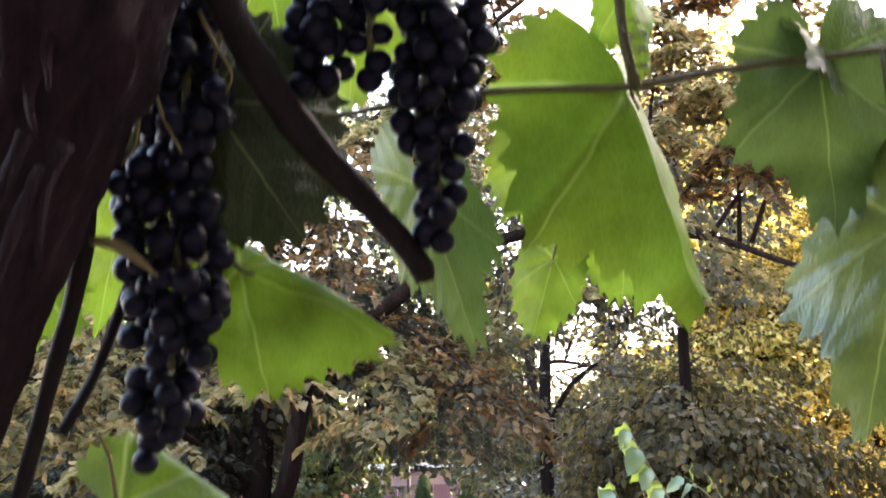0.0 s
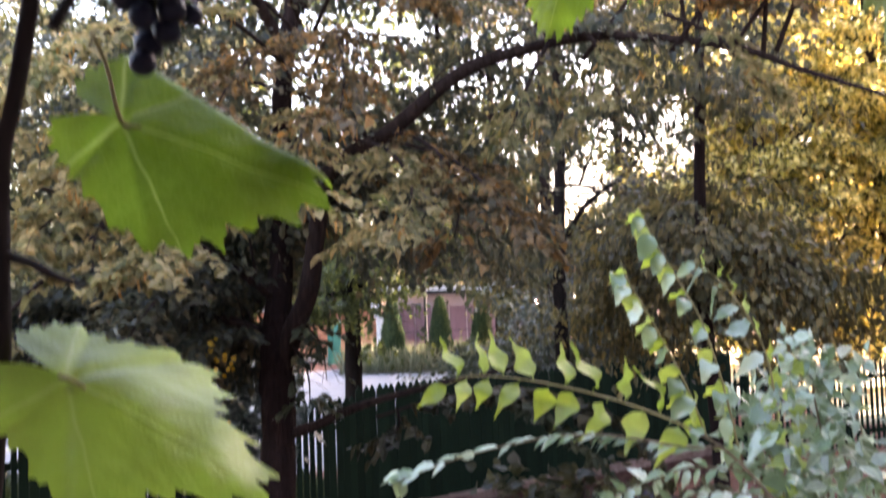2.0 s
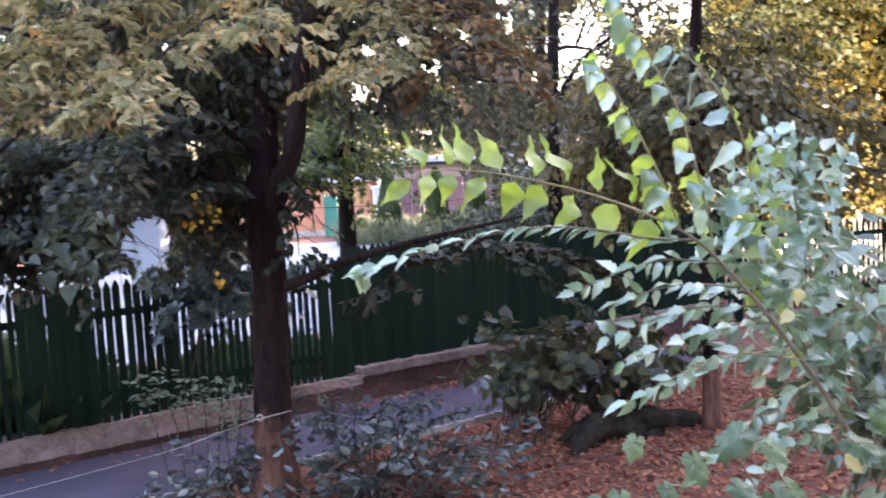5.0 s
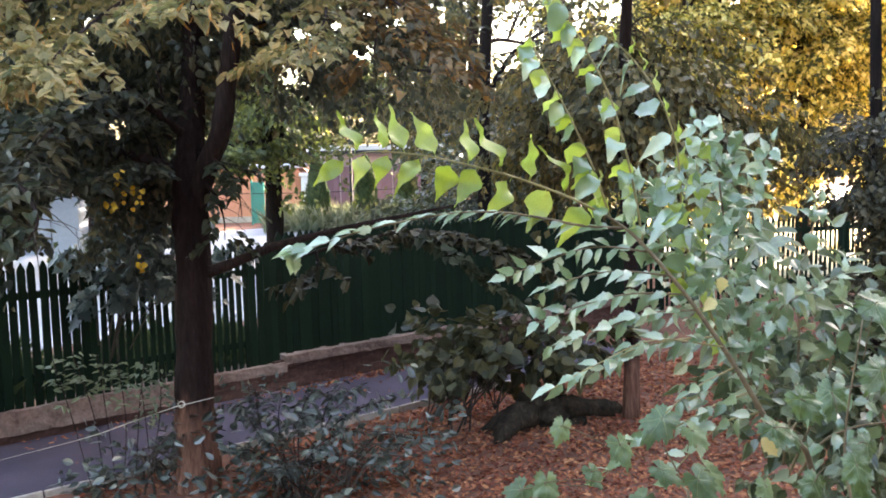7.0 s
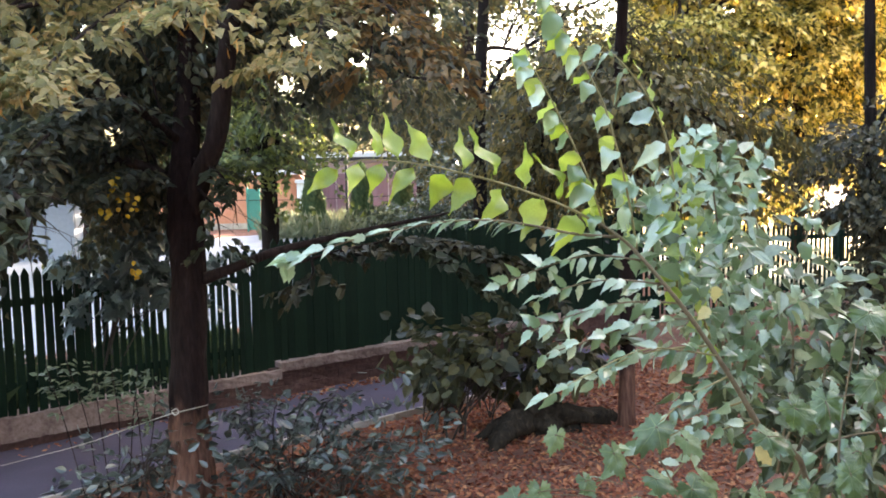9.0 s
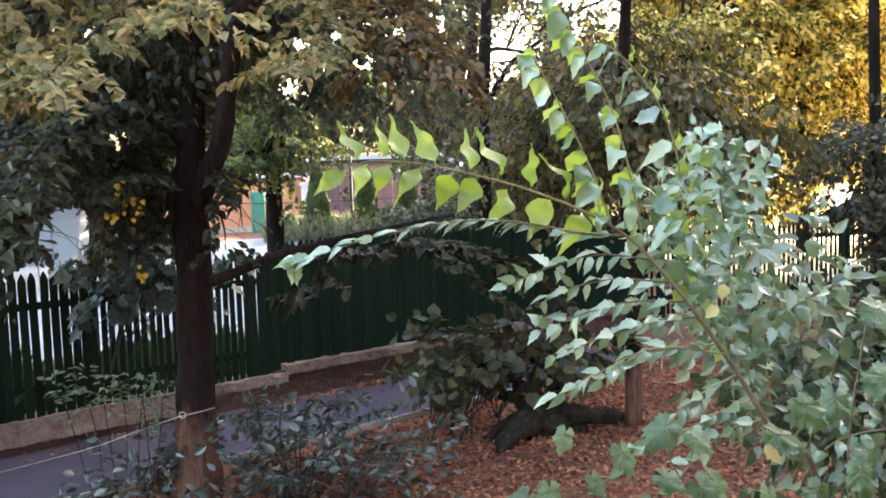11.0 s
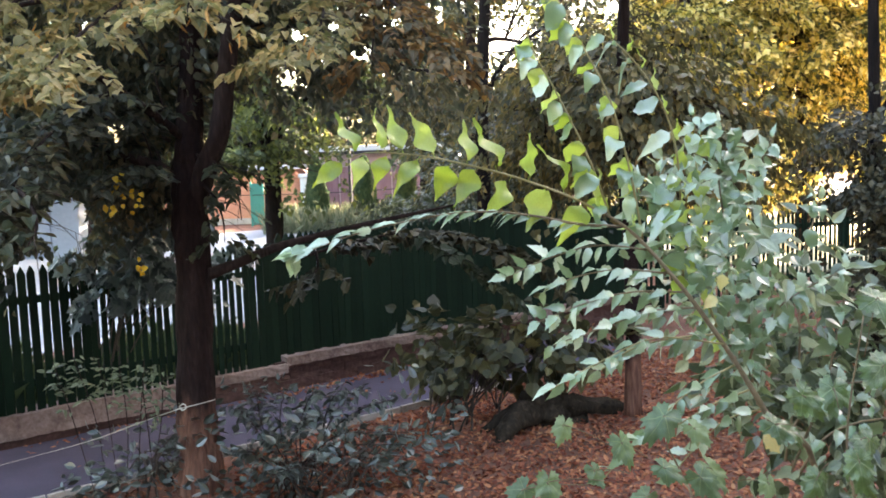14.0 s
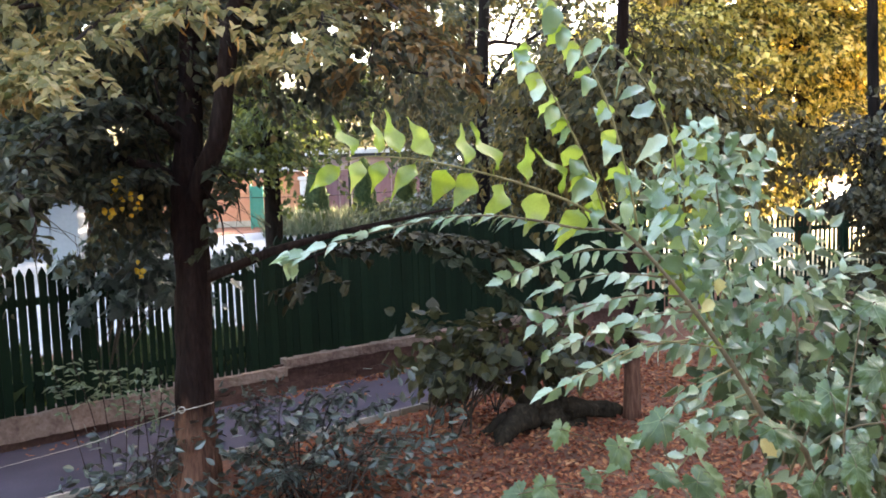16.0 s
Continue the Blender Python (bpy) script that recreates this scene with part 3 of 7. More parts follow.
part("roof", bm, M_ROOF, blocker)
# unseen slab overhead, added to darken the vine
bm = bmesh.new()
box(bm, (-2.4, -0.99, 4.40), (2.2, 0.22, 4.52))
part("shade_slab", bm, M_PLASTER, own)
bm = bmesh.new()
box(bm, (-2.4, -1.0, 1.75), (2.2, 0.02, 1.9))
part("balcony_floor", bm, M_PLASTER, own)

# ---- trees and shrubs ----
# browning leaf colour, lightened as light on the outer boughs
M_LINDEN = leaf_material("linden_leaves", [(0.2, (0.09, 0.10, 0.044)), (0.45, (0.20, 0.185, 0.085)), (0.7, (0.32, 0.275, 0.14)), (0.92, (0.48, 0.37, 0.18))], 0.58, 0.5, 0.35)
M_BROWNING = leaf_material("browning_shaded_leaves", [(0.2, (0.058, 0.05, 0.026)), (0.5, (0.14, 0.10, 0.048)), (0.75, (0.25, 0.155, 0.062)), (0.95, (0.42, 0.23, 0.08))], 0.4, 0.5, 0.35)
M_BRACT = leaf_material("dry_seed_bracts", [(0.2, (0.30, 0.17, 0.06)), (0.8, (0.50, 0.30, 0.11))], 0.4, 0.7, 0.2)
# darker copy of the linden leaf colour, standing in for crown shade
M_INNER_SHADE = leaf_material("linden_leaves_painted_shaded", [(0.2, (0.028, 0.036, 0.026)), (0.5, (0.055, 0.064, 0.042)), (0.72, (0.10, 0.098, 0.056)), (0.92, (0.19, 0.15, 0.075))], 0.42, 0.42, 0.5)
M_TAN = leaf_material("tan_olive_leaves", [(0.15, (0.038, 0.042, 0.019)), (0.5, (0.09, 0.085, 0.038)), (0.9, (0.24, 0.185, 0.07))], 0.35, 0.5, 0.4)
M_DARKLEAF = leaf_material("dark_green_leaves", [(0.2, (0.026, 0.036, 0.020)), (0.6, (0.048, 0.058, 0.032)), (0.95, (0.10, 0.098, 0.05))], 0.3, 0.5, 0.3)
M_FARLEAF = leaf_material("green_yellow_leaves", [(0.15, (0.035, 0.05, 0.02)), (0.5, (0.07, 0.085, 0.034)), (0.9, (0.16, 0.14, 0.052))], 0.3, 0.5, 0.3)
# olive to cream stops put the low sun's glow into the leaf colour
M_YELLOW = leaf_material("yellow_leaves_with_sun_glow", [(0.26, (0.055, 0.062, 0.024)), (0.415, (0.23, 0.22, 0.068)), (0.555, (0.53, 0.46, 0.14)), (0.765, (0.80, 0.735, 0.37))], 0.6, 0.5, 0.3)
M_PALELEAF = leaf_material("pale_climber_leaves", [(0.15, (0.09, 0.12, 0.07)), (0.9, (0.18, 0.21, 0.13))], 0.3, 0.4, 0.5)
M_OLIVE = leaf_material("olive_brown_leaves", [(0.15, (0.018, 0.020, 0.010)), (0.5, (0.038, 0.037, 0.017)), (0.9, (0.10, 0.078, 0.034))], 0.25, 0.5, 0.4)
M_GREYLEAF = leaf_material("grey_green_leaves", [(0.15, (0.014, 0.022, 0.018)), (0.5, (0.036, 0.050, 0.040)), (0.9, (0.13, 0.155, 0.13))], 0.25, 0.32, 0.7, coat=0.6)
M_MAPLELEAF = leaf_material("dark_lobed_leaves", [(0.15, (0.032, 0.050, 0.046)), (0.5, (0.07, 0.095, 0.09)), (0.9, (0.14, 0.17, 0.15))], 0.25, 0.36, 0.5)
M_SUCKER = leaf_material("broad_olive_leaves", [(0.15, (0.022, 0.026, 0.012)), (0.5, (0.055, 0.057, 0.026)), (0.85, (0.13, 0.115, 0.048)), (0.97, (0.34, 0.25, 0.085))], 0.3, 0.45, 0.4)
M_STREETLEAF = leaf_material("fresh_green_leaves", [(0.15, (0.03, 0.042, 0.016)), (0.5, (0.07, 0.09, 0.032)), (0.85, (0.17, 0.19, 0.06)), (0.97, (0.36, 0.34, 0.10))], 0.45, 0.45, 0.4)
M_YELLOW2 = leaf_material("golden_leaves", [(0.2, (0.40, 0.25, 0.03)), (0.8, (0.58, 0.40, 0.06))], 0.4, 0.5, 0.3)
M_THUJA = leaf_material("conifer_scales", [(0.15, (0.03, 0.06, 0.03)), (0.6, (0.06, 0.10, 0.045)), (0.95, (0.10, 0.13, 0.06))], 0.15, 0.7, 0.3)


def spray_leaves(rng, clumps, out, per, length, leaf, droop=0.5, flat=0.6, spread=0.16, wild=0.25):
    """Leaves along drooping sprays that start at the clumps and run along out."""
    m = len(clumps)
    t = rng.random((m, per, 1))
    axis = unit(out + rng.normal(size=(m, 3)) * 0.35 - np.array([0, 0, droop]))[:, None, :]
    side = unit(np.cross(axis, np.array([0.0, 0.0, 1.0])) + 1e-6)
    fan = rng.uniform(-1, 1, (m, per, 1)) * (0.55 - 0.35 * t) * length
    pos = clumps[:, None, :] + axis * t * length + side * fan + np.array([0, 0, -0.22]) * (t**2 + 1.2 * np.abs(fan) / length) * length * 2 * droop + rng.normal(size=(m, per, 3)) * spread * np.array([1, 1, 0.55]) * (0.4 + t)
    along = axis * 0.6 + side * np.sign(fan) * 0.5 + rng.normal(size=(m, per, 3)) * wild + np.array([0, 0, -0.1 - 0.6 * droop])
    normal = rng.normal(size=(m, per, 3)) * (1 - flat) * 1.1 + np.array([0, 0, 1.0]) * flat + axis * 0.55
    size = leaf * rng.uniform(0.6, 1.25, (m, per))
    return pos.reshape(-1, 3), along.reshape(-1, 3), normal.reshape(-1, 3), size.reshape(-1)


def in_blobs(rng, blobs, count):
    """Places in soft-edged ellipsoids (cx, cy, cz, rx, ry, rz, weight), more of them near the outside."""
    w = np.array([b[6] for b in blobs], float)
    which = rng.choice(len(blobs), count, p=w / w.sum())
    d = unit(rng.normal(size=(count, 3))) * rng.uniform(0.15, 1.0, (count, 1)) ** 0.45
    b = np.array(blobs)[which]
    return b[:, :3] + d * b[:, 3:6], d, which


# leaves cut away along the camera's sight lines to show the evening sky: near end, far end, their radii
SIGHT_GAPS = [
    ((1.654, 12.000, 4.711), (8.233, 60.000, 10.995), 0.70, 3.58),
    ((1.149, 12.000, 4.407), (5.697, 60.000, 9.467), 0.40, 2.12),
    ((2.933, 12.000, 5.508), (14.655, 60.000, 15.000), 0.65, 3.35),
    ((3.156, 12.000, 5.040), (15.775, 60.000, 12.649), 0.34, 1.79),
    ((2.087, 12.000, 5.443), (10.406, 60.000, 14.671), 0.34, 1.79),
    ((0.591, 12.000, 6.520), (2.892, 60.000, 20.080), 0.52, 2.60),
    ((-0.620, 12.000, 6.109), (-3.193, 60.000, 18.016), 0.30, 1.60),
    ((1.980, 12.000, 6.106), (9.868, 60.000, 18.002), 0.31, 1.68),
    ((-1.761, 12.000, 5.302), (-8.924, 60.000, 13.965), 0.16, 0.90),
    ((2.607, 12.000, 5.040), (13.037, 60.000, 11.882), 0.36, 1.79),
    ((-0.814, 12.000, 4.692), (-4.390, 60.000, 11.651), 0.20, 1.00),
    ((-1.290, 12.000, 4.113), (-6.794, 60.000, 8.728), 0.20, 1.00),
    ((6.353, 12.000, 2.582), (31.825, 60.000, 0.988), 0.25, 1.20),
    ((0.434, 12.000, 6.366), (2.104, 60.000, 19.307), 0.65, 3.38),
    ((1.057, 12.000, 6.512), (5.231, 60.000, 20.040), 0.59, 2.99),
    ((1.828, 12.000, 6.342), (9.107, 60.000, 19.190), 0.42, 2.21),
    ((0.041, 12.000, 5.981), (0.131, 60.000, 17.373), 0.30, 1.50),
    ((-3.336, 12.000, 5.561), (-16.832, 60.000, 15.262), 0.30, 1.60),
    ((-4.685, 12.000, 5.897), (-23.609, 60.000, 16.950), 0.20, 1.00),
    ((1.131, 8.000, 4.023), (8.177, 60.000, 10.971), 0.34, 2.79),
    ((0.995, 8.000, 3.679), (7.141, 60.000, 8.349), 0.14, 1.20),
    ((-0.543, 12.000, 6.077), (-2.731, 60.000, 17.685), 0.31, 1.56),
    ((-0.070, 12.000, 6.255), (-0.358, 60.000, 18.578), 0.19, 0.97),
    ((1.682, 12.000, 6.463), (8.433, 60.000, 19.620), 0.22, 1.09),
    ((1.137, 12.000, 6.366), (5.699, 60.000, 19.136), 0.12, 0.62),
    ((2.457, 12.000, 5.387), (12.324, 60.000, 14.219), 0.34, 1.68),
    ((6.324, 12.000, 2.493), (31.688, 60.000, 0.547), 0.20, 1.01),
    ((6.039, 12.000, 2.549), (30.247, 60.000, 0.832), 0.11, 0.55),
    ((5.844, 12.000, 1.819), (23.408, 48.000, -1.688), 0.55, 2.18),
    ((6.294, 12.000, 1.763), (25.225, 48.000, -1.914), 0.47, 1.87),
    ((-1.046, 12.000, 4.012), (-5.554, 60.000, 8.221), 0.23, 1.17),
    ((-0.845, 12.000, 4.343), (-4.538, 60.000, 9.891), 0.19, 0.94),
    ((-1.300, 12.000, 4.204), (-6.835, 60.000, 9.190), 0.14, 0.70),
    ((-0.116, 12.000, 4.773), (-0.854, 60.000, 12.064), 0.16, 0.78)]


# leaves cut away along the camera's sight lines under the linden's boughs, to show the far side of the street
LOW_SIGHT_GAPS = [((-1.707, 5.000, 2.699), (-10.873, 30.000, 1.276), 0.18, 1.15), ((-0.983, 6.000, 2.640), (-5.299, 30.000, 1.263), 0.15, 0.75), ((-1.341, 9.000, 2.689), (-4.689, 30.000, 2.008), 0.18, 0.6), ((-1.684, 6.000, 3.268), (-8.881, 30.000, 4.471), 0.10, 0.6), ((-1.778, 6.000, 3.113), (-9.362, 30.000, 3.681), 0.04, 0.3), ((-0.186, 9.500, 2.900), (-0.959, 38.000, 2.672), 0.3, 1.5), ((-0.730, 9.500, 2.798), (-3.163, 38.000, 2.260), 0.25, 1.2), ((0.231, 9.500, 2.766), (0.729, 38.000, 2.127), 0.2, 1.0), ((-1.934, 5.000, 2.420), (-12.269, 30.000, -0.448), 0.145, 0.9), ((-0.545, 5.500, 3.489), (-6.794, 60.000, 8.728), 0.12, 1.08), ((-0.464, 5.500, 3.753), (-5.893, 60.000, 11.687), 0.11, 0.99), ((-0.244, 5.500, 3.797), (-3.423, 60.000, 12.185), 0.10, 0.90), ((-0.082, 5.500, 3.627), (-1.614, 60.000, 10.277), 0.12, 1.08), ((0.129, 5.500, 3.805), (0.746, 60.000, 12.273), 0.10, 0.90), ((0.272, 5.500, 3.551), (2.358, 60.000, 9.423), 0.11, 0.99), ((0.402, 5.500, 3.832), (3.805, 60.000, 12.575), 0.10, 0.90), ((-0.875, 5.500, 3.862), (-10.497, 60.000, 12.905), 0.08, 0.72), ((-1.698, 5.500, 3.848), (-19.714, 60.000, 12.752), 0.08, 0.72), ((-1.422, 5.000, 3.201), (-18.314, 60.000, 5.784), 0.06, 0.78), ((-1.405, 5.000, 3.128), (-18.111, 60.000, 4.877), 0.04, 0.47), ((-1.545, 5.000, 3.739), (-19.846, 60.000, 12.422), 0.05, 0.58), ((-1.705, 5.000, 3.777), (-21.822, 60.000, 12.898), 0.03, 0.39), ((-1.004, 5.000, 3.833), (-13.155, 60.000, 13.586), 0.03, 0.35)]


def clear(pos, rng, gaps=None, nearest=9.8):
    """Which places lie outside the gaps cut along sight lines; their rims are ragged."""
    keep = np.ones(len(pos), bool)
    for a, b, ra, rb in gaps or SIGHT_GAPS:
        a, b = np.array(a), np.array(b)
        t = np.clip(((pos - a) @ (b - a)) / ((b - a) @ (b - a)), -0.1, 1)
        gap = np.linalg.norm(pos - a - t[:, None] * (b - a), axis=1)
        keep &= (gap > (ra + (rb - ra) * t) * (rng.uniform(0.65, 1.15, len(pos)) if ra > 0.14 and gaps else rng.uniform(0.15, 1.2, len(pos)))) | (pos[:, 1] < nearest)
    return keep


def tree(name, label, trunk, radii, limbs, blobs, clumps, per, leaf, mat, outline, seed, bark=None, twigs=0.5, length=0.7, droop=0.5, flat=0.6,
         sides=12, spread=0.16, shaggy=0, tiers=0.0, group="", category="tree", hollow=(), reach=4.5):
    rng = np.random.default_rng(seed)
    bark = bark or M_BARK
    base = trunk[0]
    t = thing(name, label, category, group, at=tuple(base))
    v, f = tube(trunk, radii, sides, 0.05, 8, seed, shaggy)
    mesh_ob("trunk", v, f, bark, t, smooth=True)
    ends = []
    owner = []
    for i, (pts, rad) in enumerate(limbs):
        v, f = tube(pts, rad, 8, 0.07, 6, seed + i)
        mesh_ob("limb", v, f, M_BARK if bark is M_BARK_LIT_FOOT else bark, t, smooth=True)
        ends.append(smooth_line(pts, 5))
        owner += [i] * len(ends[-1])
    c, d, which = in_blobs(rng, blobs, clumps)
    for hx, hy, hz, hr in hollow:  # openings placed to fit the camera's view of stems and street
        far = ((c - (hx, hy, hz)) ** 2).sum(1) > hr * hr
        c, d = c[far], d[far]
    if tiers:  # boughs in flat layers that sag away from the stem
        out_r = np.hypot(c[:, 0] - base[0], c[:, 1] - base[1])
        level = c[:, 2] + 0.10 * out_r + 0.5 * tiers * np.sin(1.9 * np.arctan2(c[:, 1] - base[1], c[:, 0] - base[0]) + seed)
        c[:, 2] += (np.round(level / tiers) * tiers - level) * 0.8
    d = unit(0.7 * d + unit((c - np.array([base[0], base[1], 0])) * (1, 1, 0)) * 0.8)
    line = np.vstack(ends + [smooth_line(trunk, 5)[len(trunk):]])
    # thin branches from the nearest limb to a share of the clumps
    pieces = []
    for k in range(0, len(c), max(1, int(1 / twigs)) if twigs else len(c) + 1):
        j = ((line - c[k]) ** 2).sum(1).argmin()
        gap = np.linalg.norm(c[k] - line[j])
        back = j - int(2 + 2.5 * gap)  # leave the limb nearer its foot, so that the branch slants
        if back >= 0 and j < len(owner) and owner[back] == owner[j]:
            j = back
        a, b = line[j], c[k]
        gap = np.linalg.norm(b - a)
        if gap < 0.15 or gap > reach:
            continue
        mid = a * 0.5 + b * 0.5 + rng.normal(size=3) * 0.08 * gap + np.array([0, 0, 0.10 * gap])
        tip = b + d[k] * 0.3 - np.array([0, 0, 0.12])
        pieces.append(tube([a, mid, b, tip], [0.008 + 0.008 * gap, 0.006 + 0.004 * gap, 0.005, 0.003], 4, 0, 3, k))
    if pieces:
        v, f = merge(pieces)
        mesh_ob("branchwork", v, f, M_BARK if bark in (M_BARK, M_BARK_LIT_FOOT) else M_TWIG, t, smooth=True, kind="stuff")
    pos, along, normal, size = spray_leaves(rng, c, d, per, length, leaf, droop, flat, spread)
    for hx, hy, hz, hr in hollow:
        far = ((pos - (hx, hy, hz)) ** 2).sum(1) > (hr * rng.uniform(0.85, 1.0, len(pos))) ** 2
        pos, along, normal, size = pos[far], along[far], normal[far], size[far]
    far = clear(pos, rng) & clear(pos, rng, LOW_SIGHT_GAPS, 3)
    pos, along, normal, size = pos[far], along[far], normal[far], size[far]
    v, f = leaf_cloud(pos, along, normal, size, outline, 0.25, 0.45, seed)
    mesh_ob("crown", v, f, mat, t, kind="stuff")
    return t


# the linden by the path, forked at head height
B0 = np.array((-1.818, 8.127, 0.014))
linden = tree("linden_tree", "forked linden with dark bark and browning drooping leaves", 
    [(B0[0], B0[1], -0.15), (-1.821, 8.163, 0.371), (-1.833, 8.269, 0.935), (-1.835, 8.417, 1.931), (-1.850, 8.520, 2.458), (-1.851, 8.613, 2.885), (-1.857, 8.777, 3.535), (-1.830, 8.953, 4.311), (-1.726, 8.513, 5.376), (-1.589, 8.500, 6.423), (-1.491, 8.333, 8.278)],
    [0.21, 0.18, 0.165, 0.155, 0.16, 0.15, 0.115, 0.105, 0.09, 0.07, 0.04],
    [([(-1.835, 8.530, 2.565), (-1.682, 8.510, 2.961), (-1.512, 8.432, 3.297), (-1.410, 8.381, 3.861), (-1.257, 8.330, 4.459), (-0.597, 7.702, 4.726), (-0.026, 7.465, 5.115), (0.419, 7.355, 5.262), (1.170, 7.158, 5.338), (2.196, 6.995, 5.160), (2.756, 6.835, 4.888), (3.503, 6.781, 4.601)], [0.12, 0.105, 0.095, 0.09, 0.085, 0.075, 0.065, 0.055, 0.045, 0.035, 0.025, 0.015]),
     ([(-1.809, 8.416, 1.930), (-1.459, 8.407, 2.052), (-1.012, 8.698, 2.196), (-0.247, 9.070, 2.337), (0.711, 9.433, 2.490)], [0.06, 0.05, 0.04, 0.028, 0.012]),
     ([(-1.847, 8.745, 3.209), (-2.094, 8.184, 3.506), (-2.333, 7.221, 3.805), (-2.424, 6.231, 3.921), (-2.657, 5.447, 4.002)], [0.045, 0.038, 0.028, 0.02, 0.012]),
     ([(-1.848, 8.607, 2.831), (-2.303, 8.656, 3.059), (-2.962, 8.605, 3.185), (-3.815, 8.476, 3.414)], [0.06, 0.05, 0.035, 0.02]),
     ([(-1.633, 8.482, 5.654), (-1.973, 7.707, 6.197), (-2.237, 6.852, 5.609), (-2.632, 6.024, 6.021)], [0.06, 0.05, 0.035, 0.02]),
     ([(-1.569, 8.573, 6.139), (-0.522, 7.990, 6.795), (0.432, 7.438, 7.327), (1.191, 6.929, 7.696)], [0.05, 0.045, 0.03, 0.02])],
    [(-4.6, 8.8, 3.9, 1.6, 1.0, 0.6, 1.2), (-2.4, 8.9, 4.5, 1.5, 1.0, 0.6, 1.0), (-1.0, 9.0, 4.7, 1.5, 1.0, 0.6, 1.3), (-3.4, 9.2, 5.0, 1.8, 1.0, 0.5, 1.0),
     (0.5, 7.9, 5.3, 1.5, 1.1, 0.5, 0.5), (-2.0, 9.2, 5.8, 2.6, 1.4, 0.9, 1.2), (-4.5, 9.0, 6.2, 2.2, 1.4, 1.2, 0.9), (0.4, 8.6, 6.4, 2.0, 1.5, 1.1, 0.8), (2.6, 7.6, 6.4, 1.6, 1.3, 0.9, 0.3), (-1.5, 9.3, 8.2, 2.8, 1.8, 1.4, 1.2),
     (*(-2.337, 8.900, 3.253), 0.36, 0.4, 0.45, 1.0), (*(-2.777, 8.500, 3.153), 0.42, 0.5, 0.45, 1.3), (*(-3.226, 8.200, 3.063), 0.5, 0.5, 0.4, 1.1), (*(-3.079, 8.000, 2.663), 0.4, 0.4, 0.16, 0.45), (*(-2.402, 9.200, 3.939), 0.5, 0.4, 0.4, 0.7),
     (*(-3.825, 7.800, 2.893), 0.6, 0.5, 0.5, 0.9), (*(-4.407, 7.400, 2.924), 0.7, 0.6, 0.6, 0.9), (*(-0.642, 9.300, 4.301), 0.7, 0.5, 0.5, 0.4), (*(0.164, 9.400, 4.181), 0.7, 0.5, 0.5, 0.4)],
    1500, 36, 0.080, M_INNER_SHADE, LINDEN, 21, length=0.62, droop=0.3, flat=0.75, spread=0.06, tiers=0.5, shaggy=9, twigs=0.06, reach=1.3, sides=20, bark=M_BARK_LIT_FOOT,
    hollow=[(-1.5, 7.2, 3.35, 0.8), (-1.4, 6.5, 3.3, 0.7), (*(-0.806, 7.244, 4.309), 0.42), (*(-0.552, 7.112, 4.613), 0.42), (*(-0.257, 6.894, 4.793), 0.42), (*(0.022, 6.779, 4.964), 0.42), (*(0.330, 6.572, 5.057), 0.42), (*(0.670, 6.474, 5.084), 0.4), (*(-2.512, 8.800, 3.419), 0.17), (*(-2.991, 8.500, 2.500), 0.30), (*(-2.661, 7.600, 2.551), 0.26), (*(-1.437, 9.000, 2.493), 0.35)])


def hanging_bough(name, owner, spine, twigs, leaves, leaf, mat, seed, from_u=0.3, twig_len=0.5, thick=0.022, outline=HEART, droop=0.22, label=""):
    """A bough along spine with short drooping twigs to both sides, their leaves in two overlapping rows."""
    r = np.random.default_rng(seed)
    line = smooth_line(spine, 10)
    n = len(spine)
    v, f = tube(spine, list(np.linspace(thick, 0.004, n)), 7, 0.06, 6, seed)
    ob = mesh_ob(name, v, f, M_BARK, owner, smooth=True)
    up = np.array([0.0, 0.0, 1.0])
    wood, pos, along, normal, size = [], [], [], [], []
    for j in range(twigs):
        u = from_u + (1 - from_u) * (j + r.random()) / twigs
        i = min(len(line) - 2, int(u * (len(line) - 1)))
        p = line[i]
        head = unit(line[i + 1] - line[i])
        side = unit(np.cross(head, up)) * (1 if j % 2 else -1)
        way = unit(head * (1, 1, 0.5) * 0.6 + side * r.uniform(0.15, 1.1) + up * r.uniform(-0.15, 0.12))
        ln = twig_len * r.uniform(0.6, 1.2) * (1.1 - 0.4 * u)
        bend = np.array([0, 0, -droop * ln])
        pts = [p, p + way * ln * 0.5 + bend * 0.15, p + way * ln + bend]
        if j % 2 == 0:
            wood.append(tube(pts, [0.004, 0.003, 0.0015], 4, 0, 3, j))
        across = unit(np.cross(way, up))
        for k in range(leaves):
            t = (k + 0.6) / leaves
            q = p + way * ln * t + bend * t * t + r.normal(size=3) * 0.012
            g = 1 if k % 2 else -1
            a = way * 0.6 + across * g * 0.8 - up * r.uniform(-0.05, 0.35) + r.normal(size=3) * 0.18
            pos.append(q)
            along.append(a)
            normal.append(up * 0.9 + way * 0.16 + r.normal(size=3) * 0.26)
            size.append(leaf * r.uniform(0.7, 1.2))
    v, f = merge(wood)
    mesh_ob("twigwork", v, f, M_TWIG, ob, smooth=True, kind="stuff")
    pos, along, normal, size = np.array(pos), np.array(along), np.array(normal), np.array(size)
    far = clear(pos, r, LOW_SIGHT_GAPS, 3) & clear(pos, r, None, 3)
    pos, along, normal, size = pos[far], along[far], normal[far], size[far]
    v, f = leaf_cloud(pos, along, normal, size, outline, 0.3, 0.55, seed)
    mesh_ob("foliage", v, f, mat, ob, label, kind="stuff")
    return pos


